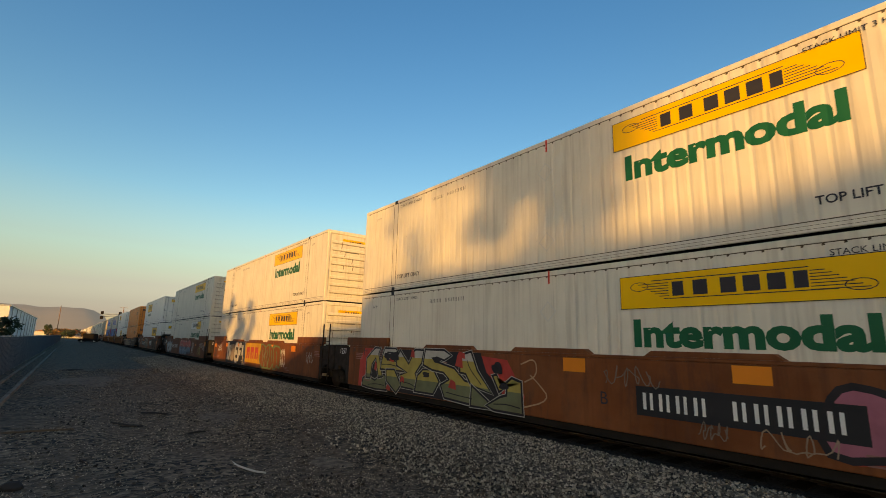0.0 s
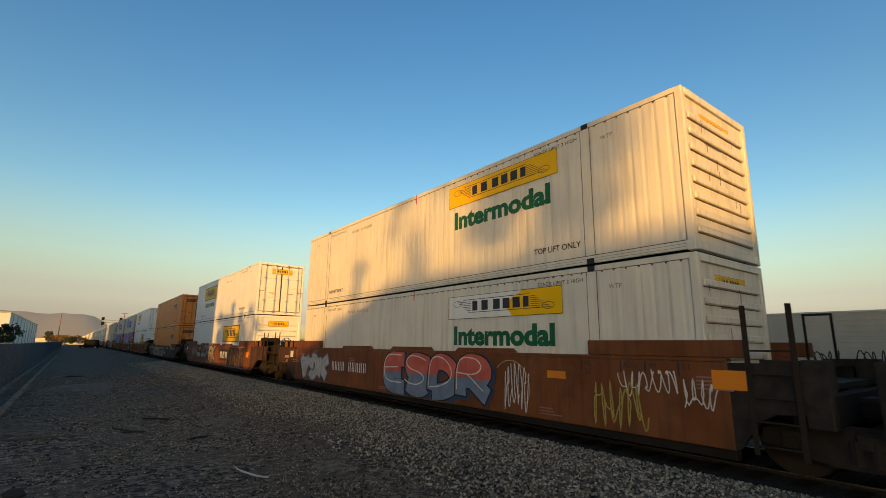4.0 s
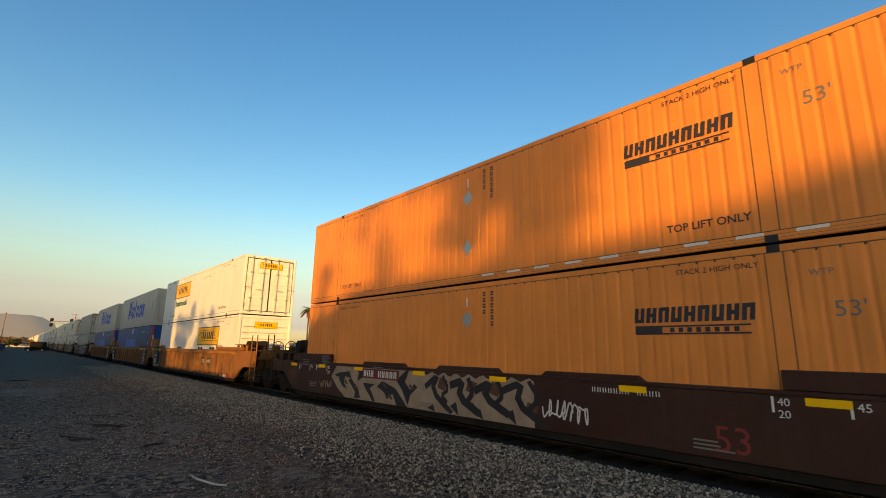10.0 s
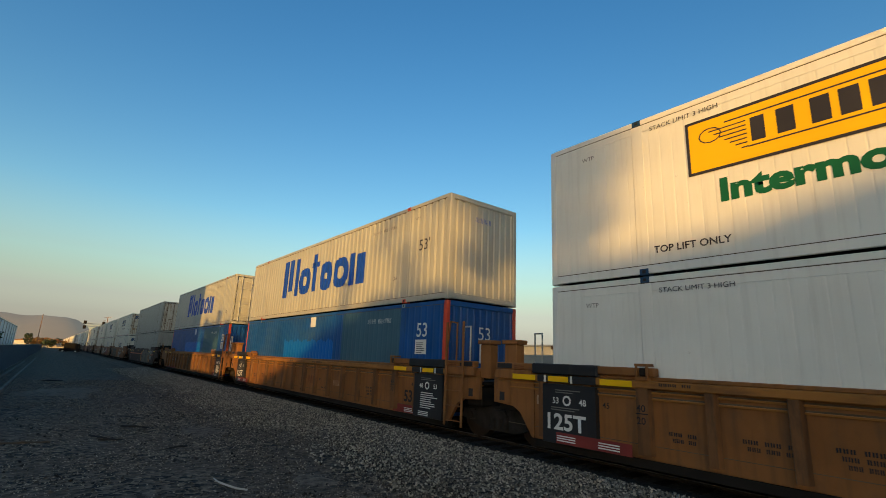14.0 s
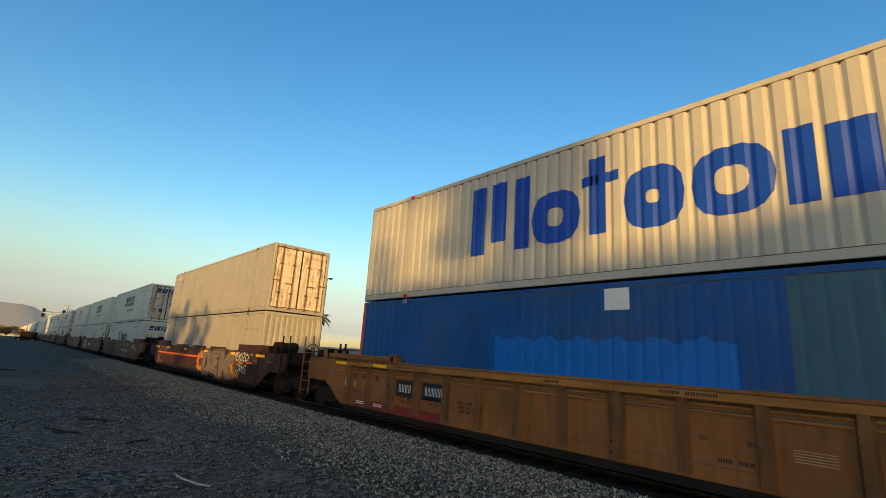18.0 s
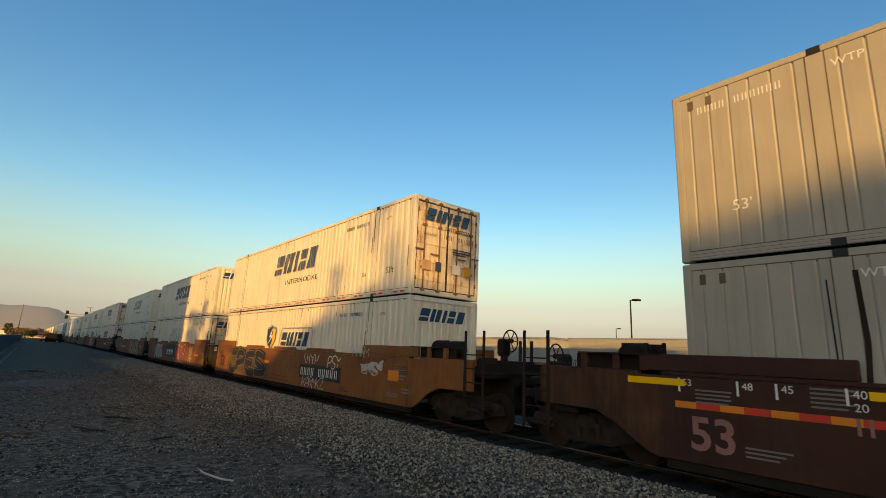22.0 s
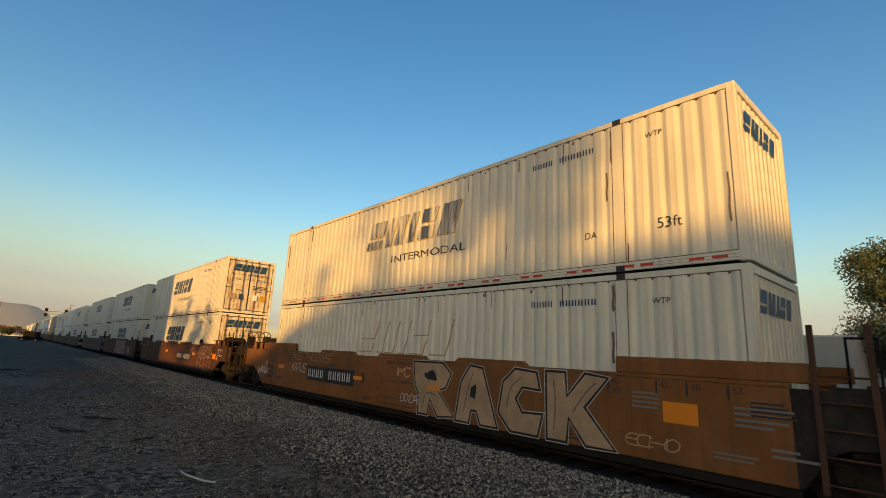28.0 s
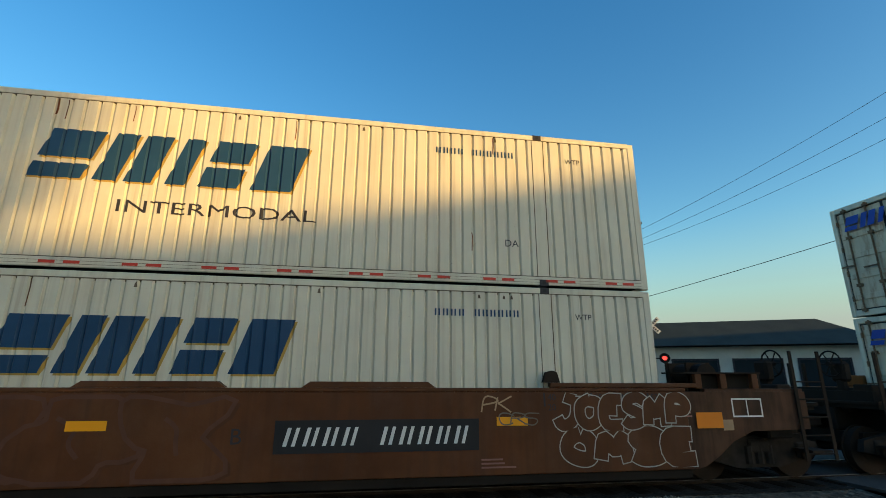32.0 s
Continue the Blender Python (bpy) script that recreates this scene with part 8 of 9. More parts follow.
folded_forms(c, 15.75, 0.32, (
    ".28,.05 .3,.22 .55,.34 1.05,.2 1.42,.4 1.62,.4 1.72,.02 1.1,.0 .6,.02", ".52,.3 .52,.85 .75,1.0 1.02,1.17 1.3,1.17 1.2,1.02 1.46,.38 1.27,.34 1.07,.93 .82,.7 .74,.3",
    "1.4,.6 1.5,1.0 1.6,1.17 2.2,1.17 2.3,1.08 1.75,1.1 1.62,1.0 1.72,.84 2.75,.8 2.7,.6", "1.73,.56 2.15,.58 2.5,.2 2.28,.0 1.76,.28", "2.28,.92 2.45,1.12 2.9,.76 3.2,1.16 3.58,1.16 3.5,.86 3.2,.56 3.32,.34 3.5,.14 2.56,.18 2.5,.46 2.86,.56 2.3,.74",
    "3.25,.12 3.36,.5 3.6,.66 4.05,.68 4.28,.42 4.05,.12", "3.62,.82 3.7,1.18 4.5,1.18 4.75,1.08 4.5,.98 4.2,1.04 3.95,1.0 4.2,.88 4.9,.76 5.3,.5 5.58,.46 5.62,.02 4.55,.08 4.4,.34 4.75,.5 4.5,.68 4.0,.72",
    "5.15,.72 5.14,1.08 5.52,1.17 5.74,.76 6.22,.32 5.55,.46 5.36,.7", "5.58,.4 6.1,.12 6.2,.0 5.55,.0", "6.1,.05 6.5,.24 6.72,.3 6.74,.56 6.5,.52 6.38,.7 6.3,.68 6.48,.4 6.86,.66 7.1,.6 7.14,.0 6.3,.0"),
    ((-0.1, 0.4, "g_olive"), (0.4, 0.97, "g_mustard"), (0.97, 1.3, "g_silver")), "g_black", "g_silver", 0.10)
for a, b, wide, tall in ((1.75, 0.97, 0.15, 0.09), (2.18, 0.98, 0.22, 0.13), (4.2, 0.95, 0.17, 0.06), (3.75, 0.56, 0.16, 0.06), (6.42, 0.86, 0.16, 0.12), (6.62, 0.5, 0.13, 0.07)):
    flat(c, "mural_shade", [blob(random.Random(int(a * 10)), a, b, wide, tall, 0.15)], M["g_black"], 15.75, 0.32, off=CAR_SIDE - 0.0285)
for a, b, w, h in ((1.02, 0.55, 0.16, 0.25), (1.9, 0.84, 0.24, 0.2), (2.5, 0.3, 0.22, 0.16), (3.0, 1.0, 0.2, 0.2), (4.95, 0.85, 0.3, 0.25), (4.7, 0.32, 0.3, 0.2), (1.75, 0.03, 0.25, 0.14), (5.0, 1.05, 0.34, 0.14)):
    flat(c, "mural_accent", [[(a, b), (a + w, b - h * 0.2), (a + w * 0.9, b + h * 0.7), (a + w * 0.3, b + h)]], M["g_red"], 15.75, 0.32, off=CAR_SIDE - 0.0275)
for pts in (((0.84, 0.38), (0.95, 0.5), (1.2, 0.5)), ((1.5, 0.72), (1.9, 0.74), (2.3, 0.7)), ((0.7, 0.08), (1.2, 0.14), (1.66, 0.12)), ((2.6, 0.3), (3.0, 0.28), (3.3, 0.2)), ((4.6, 0.2), (5.1, 0.16), (5.6, 0.14)), ((5.4, 1.0), (5.5, 0.8), (5.9, 0.48)), ((6.3, 0.1), (6.7, 0.14), (7.1, 0.1))):
    flat(c, "mural_line", ribbon(rounded(list(pts)), 0.022), M["g_black"], 15.75, 0.32, off=CAR_SIDE - 0.029)
flat(c, "sprayed_tag", ribbon(rounded([(0, 0.05), (0.9, 0.3), (0.55, 0.62), (0.35, 0.75)]), 0.03) + ribbon(rounded([(0.1, 0.95), (0.5, 1.1), (0.55, 0.75), (0.2, 0.6)]), 0.03), M["g_tan"], 8.75, 0.35, off=CAR_SIDE - 0.005)
car_bars(c, 5.95, 0.72, 2.7, 0.26)
letter(c, "B", 6.75, 0.72, 0.22, M["letter_dark"], off=CAR_SIDE - 0.004)
bubbles(c, 3.3, 0.34, 2.4, 1.12, 2, "g_pink", "g_black", 102, 0.09, "g_red")
tag(c, 4.3, 0.34, 0.85, 0.32, "g_sand", 104, 3, 0.018)
tag(c, 6.75, 1.05, 1.1, 0.34, "g_clay", 105, 5, 0.018)
tag(c, 5.1, 0.4, 0.45, 0.26, "g_clay", 107, 4, 0.016)
for u in (7.55, 4.57):
    orange_plate(c, u, 1.23, 0.5, 0.25)
load(cream_box("cream ribbed container with a yellow sign, lower of two", False), cream_box("cream ribbed container with a yellow sign, stacked on top", True), P1)

c = roll(well_car("rust-brown well car with a pale mural and a tan patch", "rust_car", False, False), P2, RAIL_Z)
flat(c, "mural_ground", [rect(0, 0, 3.42, 1.22, 0.02)], M["g_black"], 13.24, 0.32, off=CAR_SIDE - 0.0015)
sprayed_letters(c, "TH", 13.2, 0.36, 1.2, 1.12, 0.27, "g_silver", "g_black", None, seed=111, lean=0.0, rim=0.07, jig=0.03, close=0.1)
flat(c, "mural_face", [blob(random.Random(3), 0.33, 0.55, 0.34, 0.52, 0.06)], M["g_sand"], 12.13, 0.36, off=CAR_SIDE - 0.012, label="pale painted oval")
flat(c, "mural_face", ribbon(blob(random.Random(3), 0.33, 0.55, 0.34, 0.52, 0.06) + blob(random.Random(3), 0.33, 0.55, 0.34, 0.52, 0.06)[:1], 0.03), M["g_black"], 12.13, 0.36, off=CAR_SIDE - 0.0135)
sprayed_letters(c, "EF!", 11.45, 0.36, 1.75, 1.12, 0.27, "g_silver", "g_black", None, seed=112, lean=0.0, rim=0.07, jig=0.03, close=0.1)
flat(c, "mural_ground", [rect(0, 0, 0.6, 1.2)], M["g_sand"], 9.85, 0.32, off=CAR_SIDE - 0.0015)
flat(c, "mural_fill", [[(0, 1.18), (0.24, 1.18), (0.62, 0.08), (0.26, 0.08)]], M["g_navy"], 9.82, 0.33, off=CAR_SIDE - 0.004)
letter(c, "53", 16.18, 0.58, 0.42, M["black_paint"], off=CAR_SIDE - 0.004, bold=0.03)
tag(c, 15.33, 0.89, 0.95, 0.45, "g_white", 116, 6, 0.022)
for u, v in ((16.26, 1.16), (13.48, 1.22), (10.87, 1.23)):
    orange_plate(c, u, v, 0.48, 0.2)
flat(c, "paint_patch", [rect(0, 0, 2.65, 0.98)], M["g_gold"], 9.32, 0.5, off=CAR_SIDE - 0.004, label="tan painted patch")
company_mark(c, 9.22, 0.52, 2.3, 0.9, "g_red", "red bars of a company mark")
bubbles(c, 6.7, 0.36, 2.7, 1.08, 4, "rust_car", "g_green", 112, 0.07)
tag(c, 6.5, 0.4, 2.4, 1.0, "g_clay", 117, 6, 0.03)
tag(c, 4.0, 0.4, 0.8, 1.0, "g_white", 113, 5, 0.025)
tag(c, 0.9, 0.75, 0.7, 0.5, "g_silver", 115, 4, 0.02)
for u in (5.4, 2.6):
    orange_plate(c, u, 1.2, 0.5, 0.25)
load(cream_box("cream ribbed container with a yellow sign, lower of two", False), cream_box("cream ribbed container with a yellow sign, stacked on top", True), P2)

c = roll(well_car("rust-brown well car with a blue and pink mural", "rust_car", False, True), P3, RAIL_Z)
sprayed_letters(c, "ESDR", 9.2, 0.35, 4.6, 1.14, 0.40, "g_slate", "g_black", "g_navy", "g_coral", 0.52, "g_white", 121, lean=0.05, rim=0.08, jig=0.04, close=0.2)
car_bars(c, 12.9, 0.8, 2.6, 0.3, plate=False)
mural(c, 15.9, 0.3, 2.6, 1.1, "g_silver", "g_slate", "g_black", 3, 122)
tag(c, 4.2, 0.36, 0.75, 1.0, "g_white", 123, 7, 0.022)
flat(c, "sprayed_ring", ribbon([(0.55 * math.cos(k * 0.2), 0.55 * math.sin(k * 0.2)) for k in range(-3, 13)], 0.022), M["g_tan"], 4.0, 0.85, off=CAR_SIDE - 0.006)
tag(c, 2.0, 0.34, 1.1, 0.8, "g_mustard", 124, 6, 0.024)
for u, v in ((1.4, 0.9), (0.9, 1.0), (0.35, 0.8)):
    tag(c, u, v, 0.55, 0.45, "g_white", int(u * 100), 4, 0.018)
orange_plate(c, -0.13, 1.12)
orange_plate(c, 2.98, 1.1, 0.45, 0.14)
load(cream_box("cream ribbed container with a bleached sign, lower of two", False, True), cream_box("cream ribbed container with a yellow sign, stacked on top", True), P3)

# a single car with two smooth white containers
P4 = 60.83
c = roll(well_car("weathered brown single well car with tags and a tan mural", "rust_car", True, True, brake=True), P4, RAIL_Z)
car_bars(c, 13.0, 0.72, 3.0, 0.28, off=CAR_SIDE - 0.02)
letter(c, "53", 16.15, 0.52, 0.5, M["black_paint"], off=CAR_SIDE - 0.004, bold=0.03)
sprayed_letters(c, "FERK", 10.8, 0.36, 3.4, 1.18, 0.24, "g_clay", "g_black", "g_charcoal", "g_sand", 0.55, "g_tan", seed=131, lean=-0.12, rim=0.09, jig=0.13, close=0.34)
orange_plate(c, 12.49, 1.17, 0.48, 0.18)
orange_plate(c, 8.31, 1.17, 0.46, 0.1)
flat(c, "paint_patch", [rect(0, 0, 2.1, 0.66)], M["black_paint"], 6.25, 0.66, off=CAR_SIDE - 0.005, label="black painted panel")
company_mark(c, 6.2, 0.66, 2.0, 0.6, "g_white", "white bars of a company mark")
bubbles(c, 4.35, 0.34, 3.7, 1.12, 4, "dark_brown_car", "g_clay", 132, 0.05, "g_black")
tag(c, 15.0, 0.75, 1.0, 0.7, "g_silver", 133, 5, 0.03)
tag(c, 13.9, 0.85, 0.8, 0.6, "g_silver", 134, 4, 0.03)
orange_plate(c, 0.4, 0.95)
load(white_box("smooth white container with a large yellow sign, lower of two", False, False), white_box("smooth white container with a yellow sign, stacked on top", True, True), P4)

# a single dark car with two orange containers
P5 = 84.27
c = roll(well_car("dark maroon single well car with a white and rust mural", "maroon_car", True, True, brake=True, drop=0.29), P5, RAIL_Z)
flat(c, "mural_ground", [[(0.0, 0.55), (0.3, 0.88), (4.6, 0.88), (4.6, 0.0), (0.9, 0.0), (0.45, 0.22)]], M["g_sand"], 13.95, 0.31, off=CAR_SIDE - 0.0015, label="pale tan ground of the mural")
for k, form in enumerate((".5,.68 1.1,.75 1.2,.55 .85,.6 .8,.42 1.0,.24 .72,.3 .5,.5", "1.2,.56 1.62,.26 1.75,.05 1.42,.02 1.45,.2 1.05,.5", "1.85,.47 2.45,.46 2.22,.34 2.36,.2 2.5,.02 2.38,.0 2.2,.16 1.95,.36", "2.55,.4 2.8,.56 3.05,.42 3.3,.28 3.05,.12 2.95,.26 2.72,.36",
                          "2.8,.57 3.4,.42 3.55,.32 3.95,.0 3.5,.0 3.3,.27", "3.45,.62 3.86,.88 3.98,.88 3.82,.6 4.05,.42 4.2,.58 4.34,.5 4.05,.3 3.97,.05 3.72,.38", "1.3,.86 1.8,.86 1.86,.62 1.55,.5 1.62,.74", ".2,.62 .7,.72 .6,.6 .4,.56")):
    flat(c, "mural_line", [[tuple(float(q) for q in p.split(",")) for p in form.split()]], M["g_black"], 13.95, 0.31, off=CAR_SIDE - 0.003 - 0.0003 * k)
for a, b in ((0.82, 0.44), (2.84, 0.46), (3.98, 0.5), (3.1, 0.2), (1.4, 0.34)):
    flat(c, "mural_accent", [[(a, b), (a + 0.16, b - 0.08), (a + 0.22, b - 0.04), (a + 0.06, b + 0.07)]], M["g_umber"], 13.95, 0.31, off=CAR_SIDE - 0.0062)
shards(c, 9.4, 0.31, 3.35, 0.88, 4, "g_sand", "g_black", "g_umber", 141, 0.11)
flat(c, "number_plate", [rect(0, 0, 1.75, 0.25)], M["g_plate"], 12.13, 0.92, off=CAR_SIDE - 0.016, label="dark red number band")
bars(c, 12.05, 0.96, 1.62, 0.17, 9, M["letter_white"], off=CAR_SIDE - 0.019, gap_at=(3,), fill=0.5)
bars(c, 4.8, 1.06, 1.2, 0.08, 12, M["letter_white"], off=CAR_SIDE - 0.004, gap_at=(7, 12))
letter(c, "53", 2.9, 0.4, 0.36, M["g_maroon"], off=CAR_SIDE - 0.004)
tag(c, 5.85, 0.5, 1.0, 0.36, "g_white", 142, 6, 0.03)
tag(c, 14.7, 0.5, 0.85, 0.24, "g_sand", 143, 6, 0.02)
for u in (1.8, 4.3, 7.2, 9.8, 12.58, 14.82, 16.9):
    flat(c, "reflector", [rect(0, 0, 0.46, 0.1)], M["yellow_panel"], u, 1.1, off=CAR_SIDE - 0.013, label="yellow reflector strip")
load(orange_box("orange ribbed container with dark logo bars, lower of two"), orange_box("orange ribbed container with dark logo bars, stacked on top"), P5)

# a ribbed three-unit car
P6, P7, P8 = 107.75, 127.26, 146.83


def ribbed_unit(label, fo, ro, along):
    c = roll(well_car(label, "tan_car", fo, ro, ribbed=True, brake=fo), along, RAIL_Z)
    o = -1.435
    ink = M["black_paint"]
    letter(c, "53", 1.50, 0.60, 0.29, ink, off=o, bold=0.028)
    letter(c, "45", 1.18, 1.0, 0.1, ink, off=o, bold=0.01)
    for u, tall in ((2.04, "40"), (14.30, "40")) if not ro else ((2.04, "40"),):
        letter(c, tall, u, 1.02, 0.11, ink, off=-1.534, bold=0.01)
        letter(c, "20", u, 0.83, 0.11, ink, off=-1.534, bold=0.01)
        flat(c, "length_mark", [rect(0, 0, 0.2, 0.016)], ink, u + 0.01, 0.98, off=-1.534)
    for u, v, w, rows in ((13.84, 0.62, 0.42, 2), (12.82, 0.66, 0.66, 2), (11.8, 0.62, 0.8, 3), (3.55, 0.6, 0.5, 3), (6.6, 0.58, 0.45, 1)):
        for r in range(rows):
            bars(c, u - 0.05 * r, v + 0.09 * (rows - 1 - r), w * (1 - 0.15 * r), 0.055, int(w * 16), ink, off=o, gap_at=(3, 7), fill=0.6)
    flat(c, "paint_patch", [rect(0, 0, 1.95, 0.2)], M["g_maroon"], 2.0, 0.31, off=-1.434, label="maroon painted corner")
    for u in (1.47, 0.70):
        flat(c, "reflector", [rect(0, 0, 0.42, 0.02), rect(0, 0.04, 0.42, 0.06), rect(0, 0.08, 0.42, 0.1)], M["letter_white"], u, 0.34, off=-1.54 if u < 1 else o - 0.003)
    for u, w in ((7.32, 0.82), (9.42, 0.4), (13.9, 0.5)):
        bars(c, u, 1.43, w, 0.045, int(w * 14), ink, off=-1.548, gap_at=(4,), fill=0.6)
    flat(c, "notice", [rect(0, 0.034 * k, 0.44, 0.034 * k + 0.012) for k in range(5)], M["g_tan"], 5.72, 0.74, off=o, label="pale ruled notice")
    for u in (6.83, 6.24):
        lines(c, u, 0.84, 0.13, 0.07, 3, ink, off=o, seed=int(u * 9))
    for edge, low_end, there in ((0.92, True, not fo), (LENGTH + 0.06, False, not ro)):
        if not there:
            continue
        lo, hi = edge - 1.16, edge                      # where the black stencil plate begins and ends
        part("stencil_plate", bxs((-1.536, -1.40, lo, hi, 0.30, 1.34), bev=0.006), M["black_paint"], c, "black stencil plate")
        part("lip_pad", bxs((-1.552, -1.44, lo - 0.02, hi + 0.12, 1.37, 1.50), bev=0.006), M["black_paint"], c, "black painted stretch of the lip")
        part("rubber_pad", bxs((-1.565, -1.42, lo - 0.06, hi + 0.25, 1.515, 1.71), bev=0.02), M["black_paint"], c, "black rubber edge pad")
        mid = (lo + hi) / 2 - 0.02 if low_end else (lo + hi) / 2 + 0.18
        flat(c, "reflector", [rect(0, 0, 0.46, 0.1)], M["yellow_panel"], mid + 0.25, 1.385, off=-1.556, label="yellow reflector strip")
        for u in (mid + 0.35, mid - 0.25):
            flat(c, "lip_stripe", [rect(0, 0, 0.05, 0.13)], M["letter_white"], u, 1.37, off=-1.556)
        for u in (14.95, 16.98) if not low_end else (1.9,):
            flat(c, "reflector", [rect(0, 0, 0.6, 0.1)], M["yellow_panel"], u, 1.385, off=-1.549, label="yellow reflector strip")
        letter(c, "48" if low_end else "53", hi - 0.24, 1.0, 0.11, M["letter_white"], off=-1.54, bold=0.014)
        letter(c, "53" if low_end else "48", lo + 0.34, 1.0, 0.11, M["letter_white"], off=-1.54, bold=0.014)
        flat(c, "round_seal", ribbon([(0.075 * math.cos(i * 0.5236), 0.075 * math.sin(i * 0.5236)) for i in range(13)], 0.035), M["letter_white"], (lo + hi) / 2 + 0.02, 1.06, off=-1.54)
        lines(c, hi - 0.3, 1.19, 0.6, 0.08, 2, M["letter_grey"], off=-1.54, seed=int(along) + 1)
        if low_end:
            lines(c, hi - 0.3, 0.52, 0.7, 0.40, 8, M["letter_white"], off=-1.54, seed=int(along))
        else:
            letter(c, "125T", hi - 0.12, 0.55, 0.28, M["letter_white"], off=-1.54, bold=0.024, width=0.84)
            lines(c, hi - 0.2, 0.88, 0.75, 0.08, 2, M["letter_grey"], off=-1.54, seed=int(along))
            flat(c, "paint_patch", [rect(0, 0, 1.5, 0.19)], M["g_maroon"], 15.9, 0.31, off=-1.5385, label="maroon painted corner")
            letter(c, "45", 14.98, 1.0, 0.1, ink, off=o, bold=0.01)
            for u in (15.88, 15.02):
                flat(c, "reflector", [rect(0, 0, 0.4, 0.02), rect(0, 0.04, 0.4, 0.06), rect(0, 0.08, 0.4, 0.1)], M["letter_white"], u, 0.35, off=-1.541)
            flat(c, "notice", [rect(0, 0, 0.13, 0.17)], M["g_tan"], 16.42, 0.94, off=-1.455, label="pale paper notice")
    return c


c = ribbed_unit("tan ribbed well car with side posts, leading unit", True, False, P6)
car_bars(c, 4.66, 0.86, 0.52, 0.19, count=4, gap=(), off=-1.43)
car_bars(c, 3.80, 0.86, 0.68, 0.19, count=6, gap=(), off=-1.43)
load(white_box("smooth white container with a large yellow sign, lower of two", False, False), white_box("smooth white container with a yellow sign, stacked on top", True, True), P6)
c = ribbed_unit("tan ribbed well car with side posts, middle unit", False, False, P7)
company_mark(c, 7.8, 0.62, 0.6, 0.4, "rust_car", "rust-red bars of a company mark", -1.428)
load(blue_box("dark blue container with red corner posts, lower of two", 1), silver_box("silver-grey ribbed container with a tall blue logo, stacked on top", False, 0.33), P7)
c = ribbed_unit("tan ribbed well car with side posts, last unit", False, True, P8)
for tx, u, v in (("53", 16.06, 1.05), ("48", 15.62, 1.05), ("45", 15.0, 1.05)):
    letter(c, tx, u, v, 0.125, M["black_paint"], off=-1.437, bold=0.016)
letter(c, "40", 14.30, 0.93, 0.13, M["black_paint"], off=-1.533, bold=0.014)
letter(c, "20", 14.30, 0.74, 0.13, M["black_paint"], off=-1.533, bold=0.014)
flat(c, "length_mark", [rect(0, 0, 0.19, 0.014)], M["letter_dark"], 14.30, 0.895, off=-1.533)
flat(c, "round_seal", [[(0.075 * math.cos(k * 0.5236), 0.075 * math.sin(k * 0.5236)) for k in range(12)]], M["g_sand"], 15.98, 0.89, off=-1.435, label="pale round seal")
lines(c, 16.08, 0.68, 0.55, 0.1, 2, M["letter_dark"], off=-1.435, seed=81)
lines(c, 15.0, 0.66, 0.4, 0.2, 4, M["g_mauve"], off=-1.435, seed=82)
flat(c, "notice", [rect(0, 0, 0.16, 0.2)], M["letter_white"], 16.62, 0.82, off=-1.435, label="white notice sheet")
flat(c, "paint_patch", [rect(0, 0, 3.6, 0.21)], M["g_maroon"], 15.9, 0.31, off=-1.434, label="maroon painted corner")
for u in (15.85, 15.0):
    flat(c, "reflector", [rect(0, 0, 0.4, 0.025), rect(0, 0.045, 0.4, 0.07)], M["letter_white"], u, 0.4, off=-1.438)
for u, w in ((16.95, 0.62), (15.0, 0.62)):
    flat(c, "reflector", [rect(0, 0, w, 0.08)], M["yellow_panel"], u, 1.40, off=-1.549, label="yellow reflector strip")
car_bars(c, 13.92, 0.86, 0.52, 0.19, count=4, gap=(), off=-1.43)
car_bars(c, 12.9, 0.86, 0.62, 0.19, count=6, gap=(), off=-1.43)
load(blue_box("dark blue container with red corner posts, lower of two", 2), silver_box("silver-grey ribbed container with a tall blue logo, stacked on top", True, 0.17), P8)

# a single dark car with two pale grey containers
P9 = 170.33
c = roll(well_car("dark maroon single well car with a gold and silver mural", "maroon_car", True, True, brake=True), P9, RAIL_Z)
for u, wide in ((7.75, 1.5), (2.85, 1.75)):     # ragged gold bursts behind both ends of the mural
    rim = [(0.5 + math.cos(k * math.pi / 9) * (0.5 if k % 2 else 0.36), 0.5 + math.sin(k * math.pi / 9) * (0.5 if k % 2 else 0.4)) for k in range(18)]
    for grow, mat, z in ((1.0, "g_amber", 0.0), (0.5, "g_umber", 0.001)):
        flat(c, "mural_ground", [[((0.5 + (a - 0.5) * grow) * wide, (0.5 + (b - 0.5) * grow) * 1.15) for a, b in rim]], M[mat], u, 0.33, off=CAR_SIDE - 0.0015 - z)
folded_forms(c, 6.75, 0.34, (".1,.2 .4,.0 1.15,.0 1.38,.25 1.32,.85 1.05,1.13 .4,1.13 .05,.85", "1.5,.1 2.5,.0 2.45,.28 2.05,.36 2.4,.48 2.36,.7 2.0,.78 2.5,.9 2.55,1.14 1.5,1.12 1.36,.8 1.55,.6 1.4,.4",
                            "2.75,.0 3.15,.0 3.22,.4 3.8,.0 4.55,.02 3.85,.5 4.62,.85 4.3,1.14 3.75,1.1 3.2,.72 3.16,1.14 2.7,1.14 2.6,.6"), ((-0.1, 1.3, "g_clay"),), "g_black", "g_sand", 0.1)
flat(c, "mural_line", [blob(random.Random(91), 0.7, 0.56, 0.11, 0.3, 0.15)], M["g_black"], 6.75, 0.34, off=CAR_SIDE - 0.012)
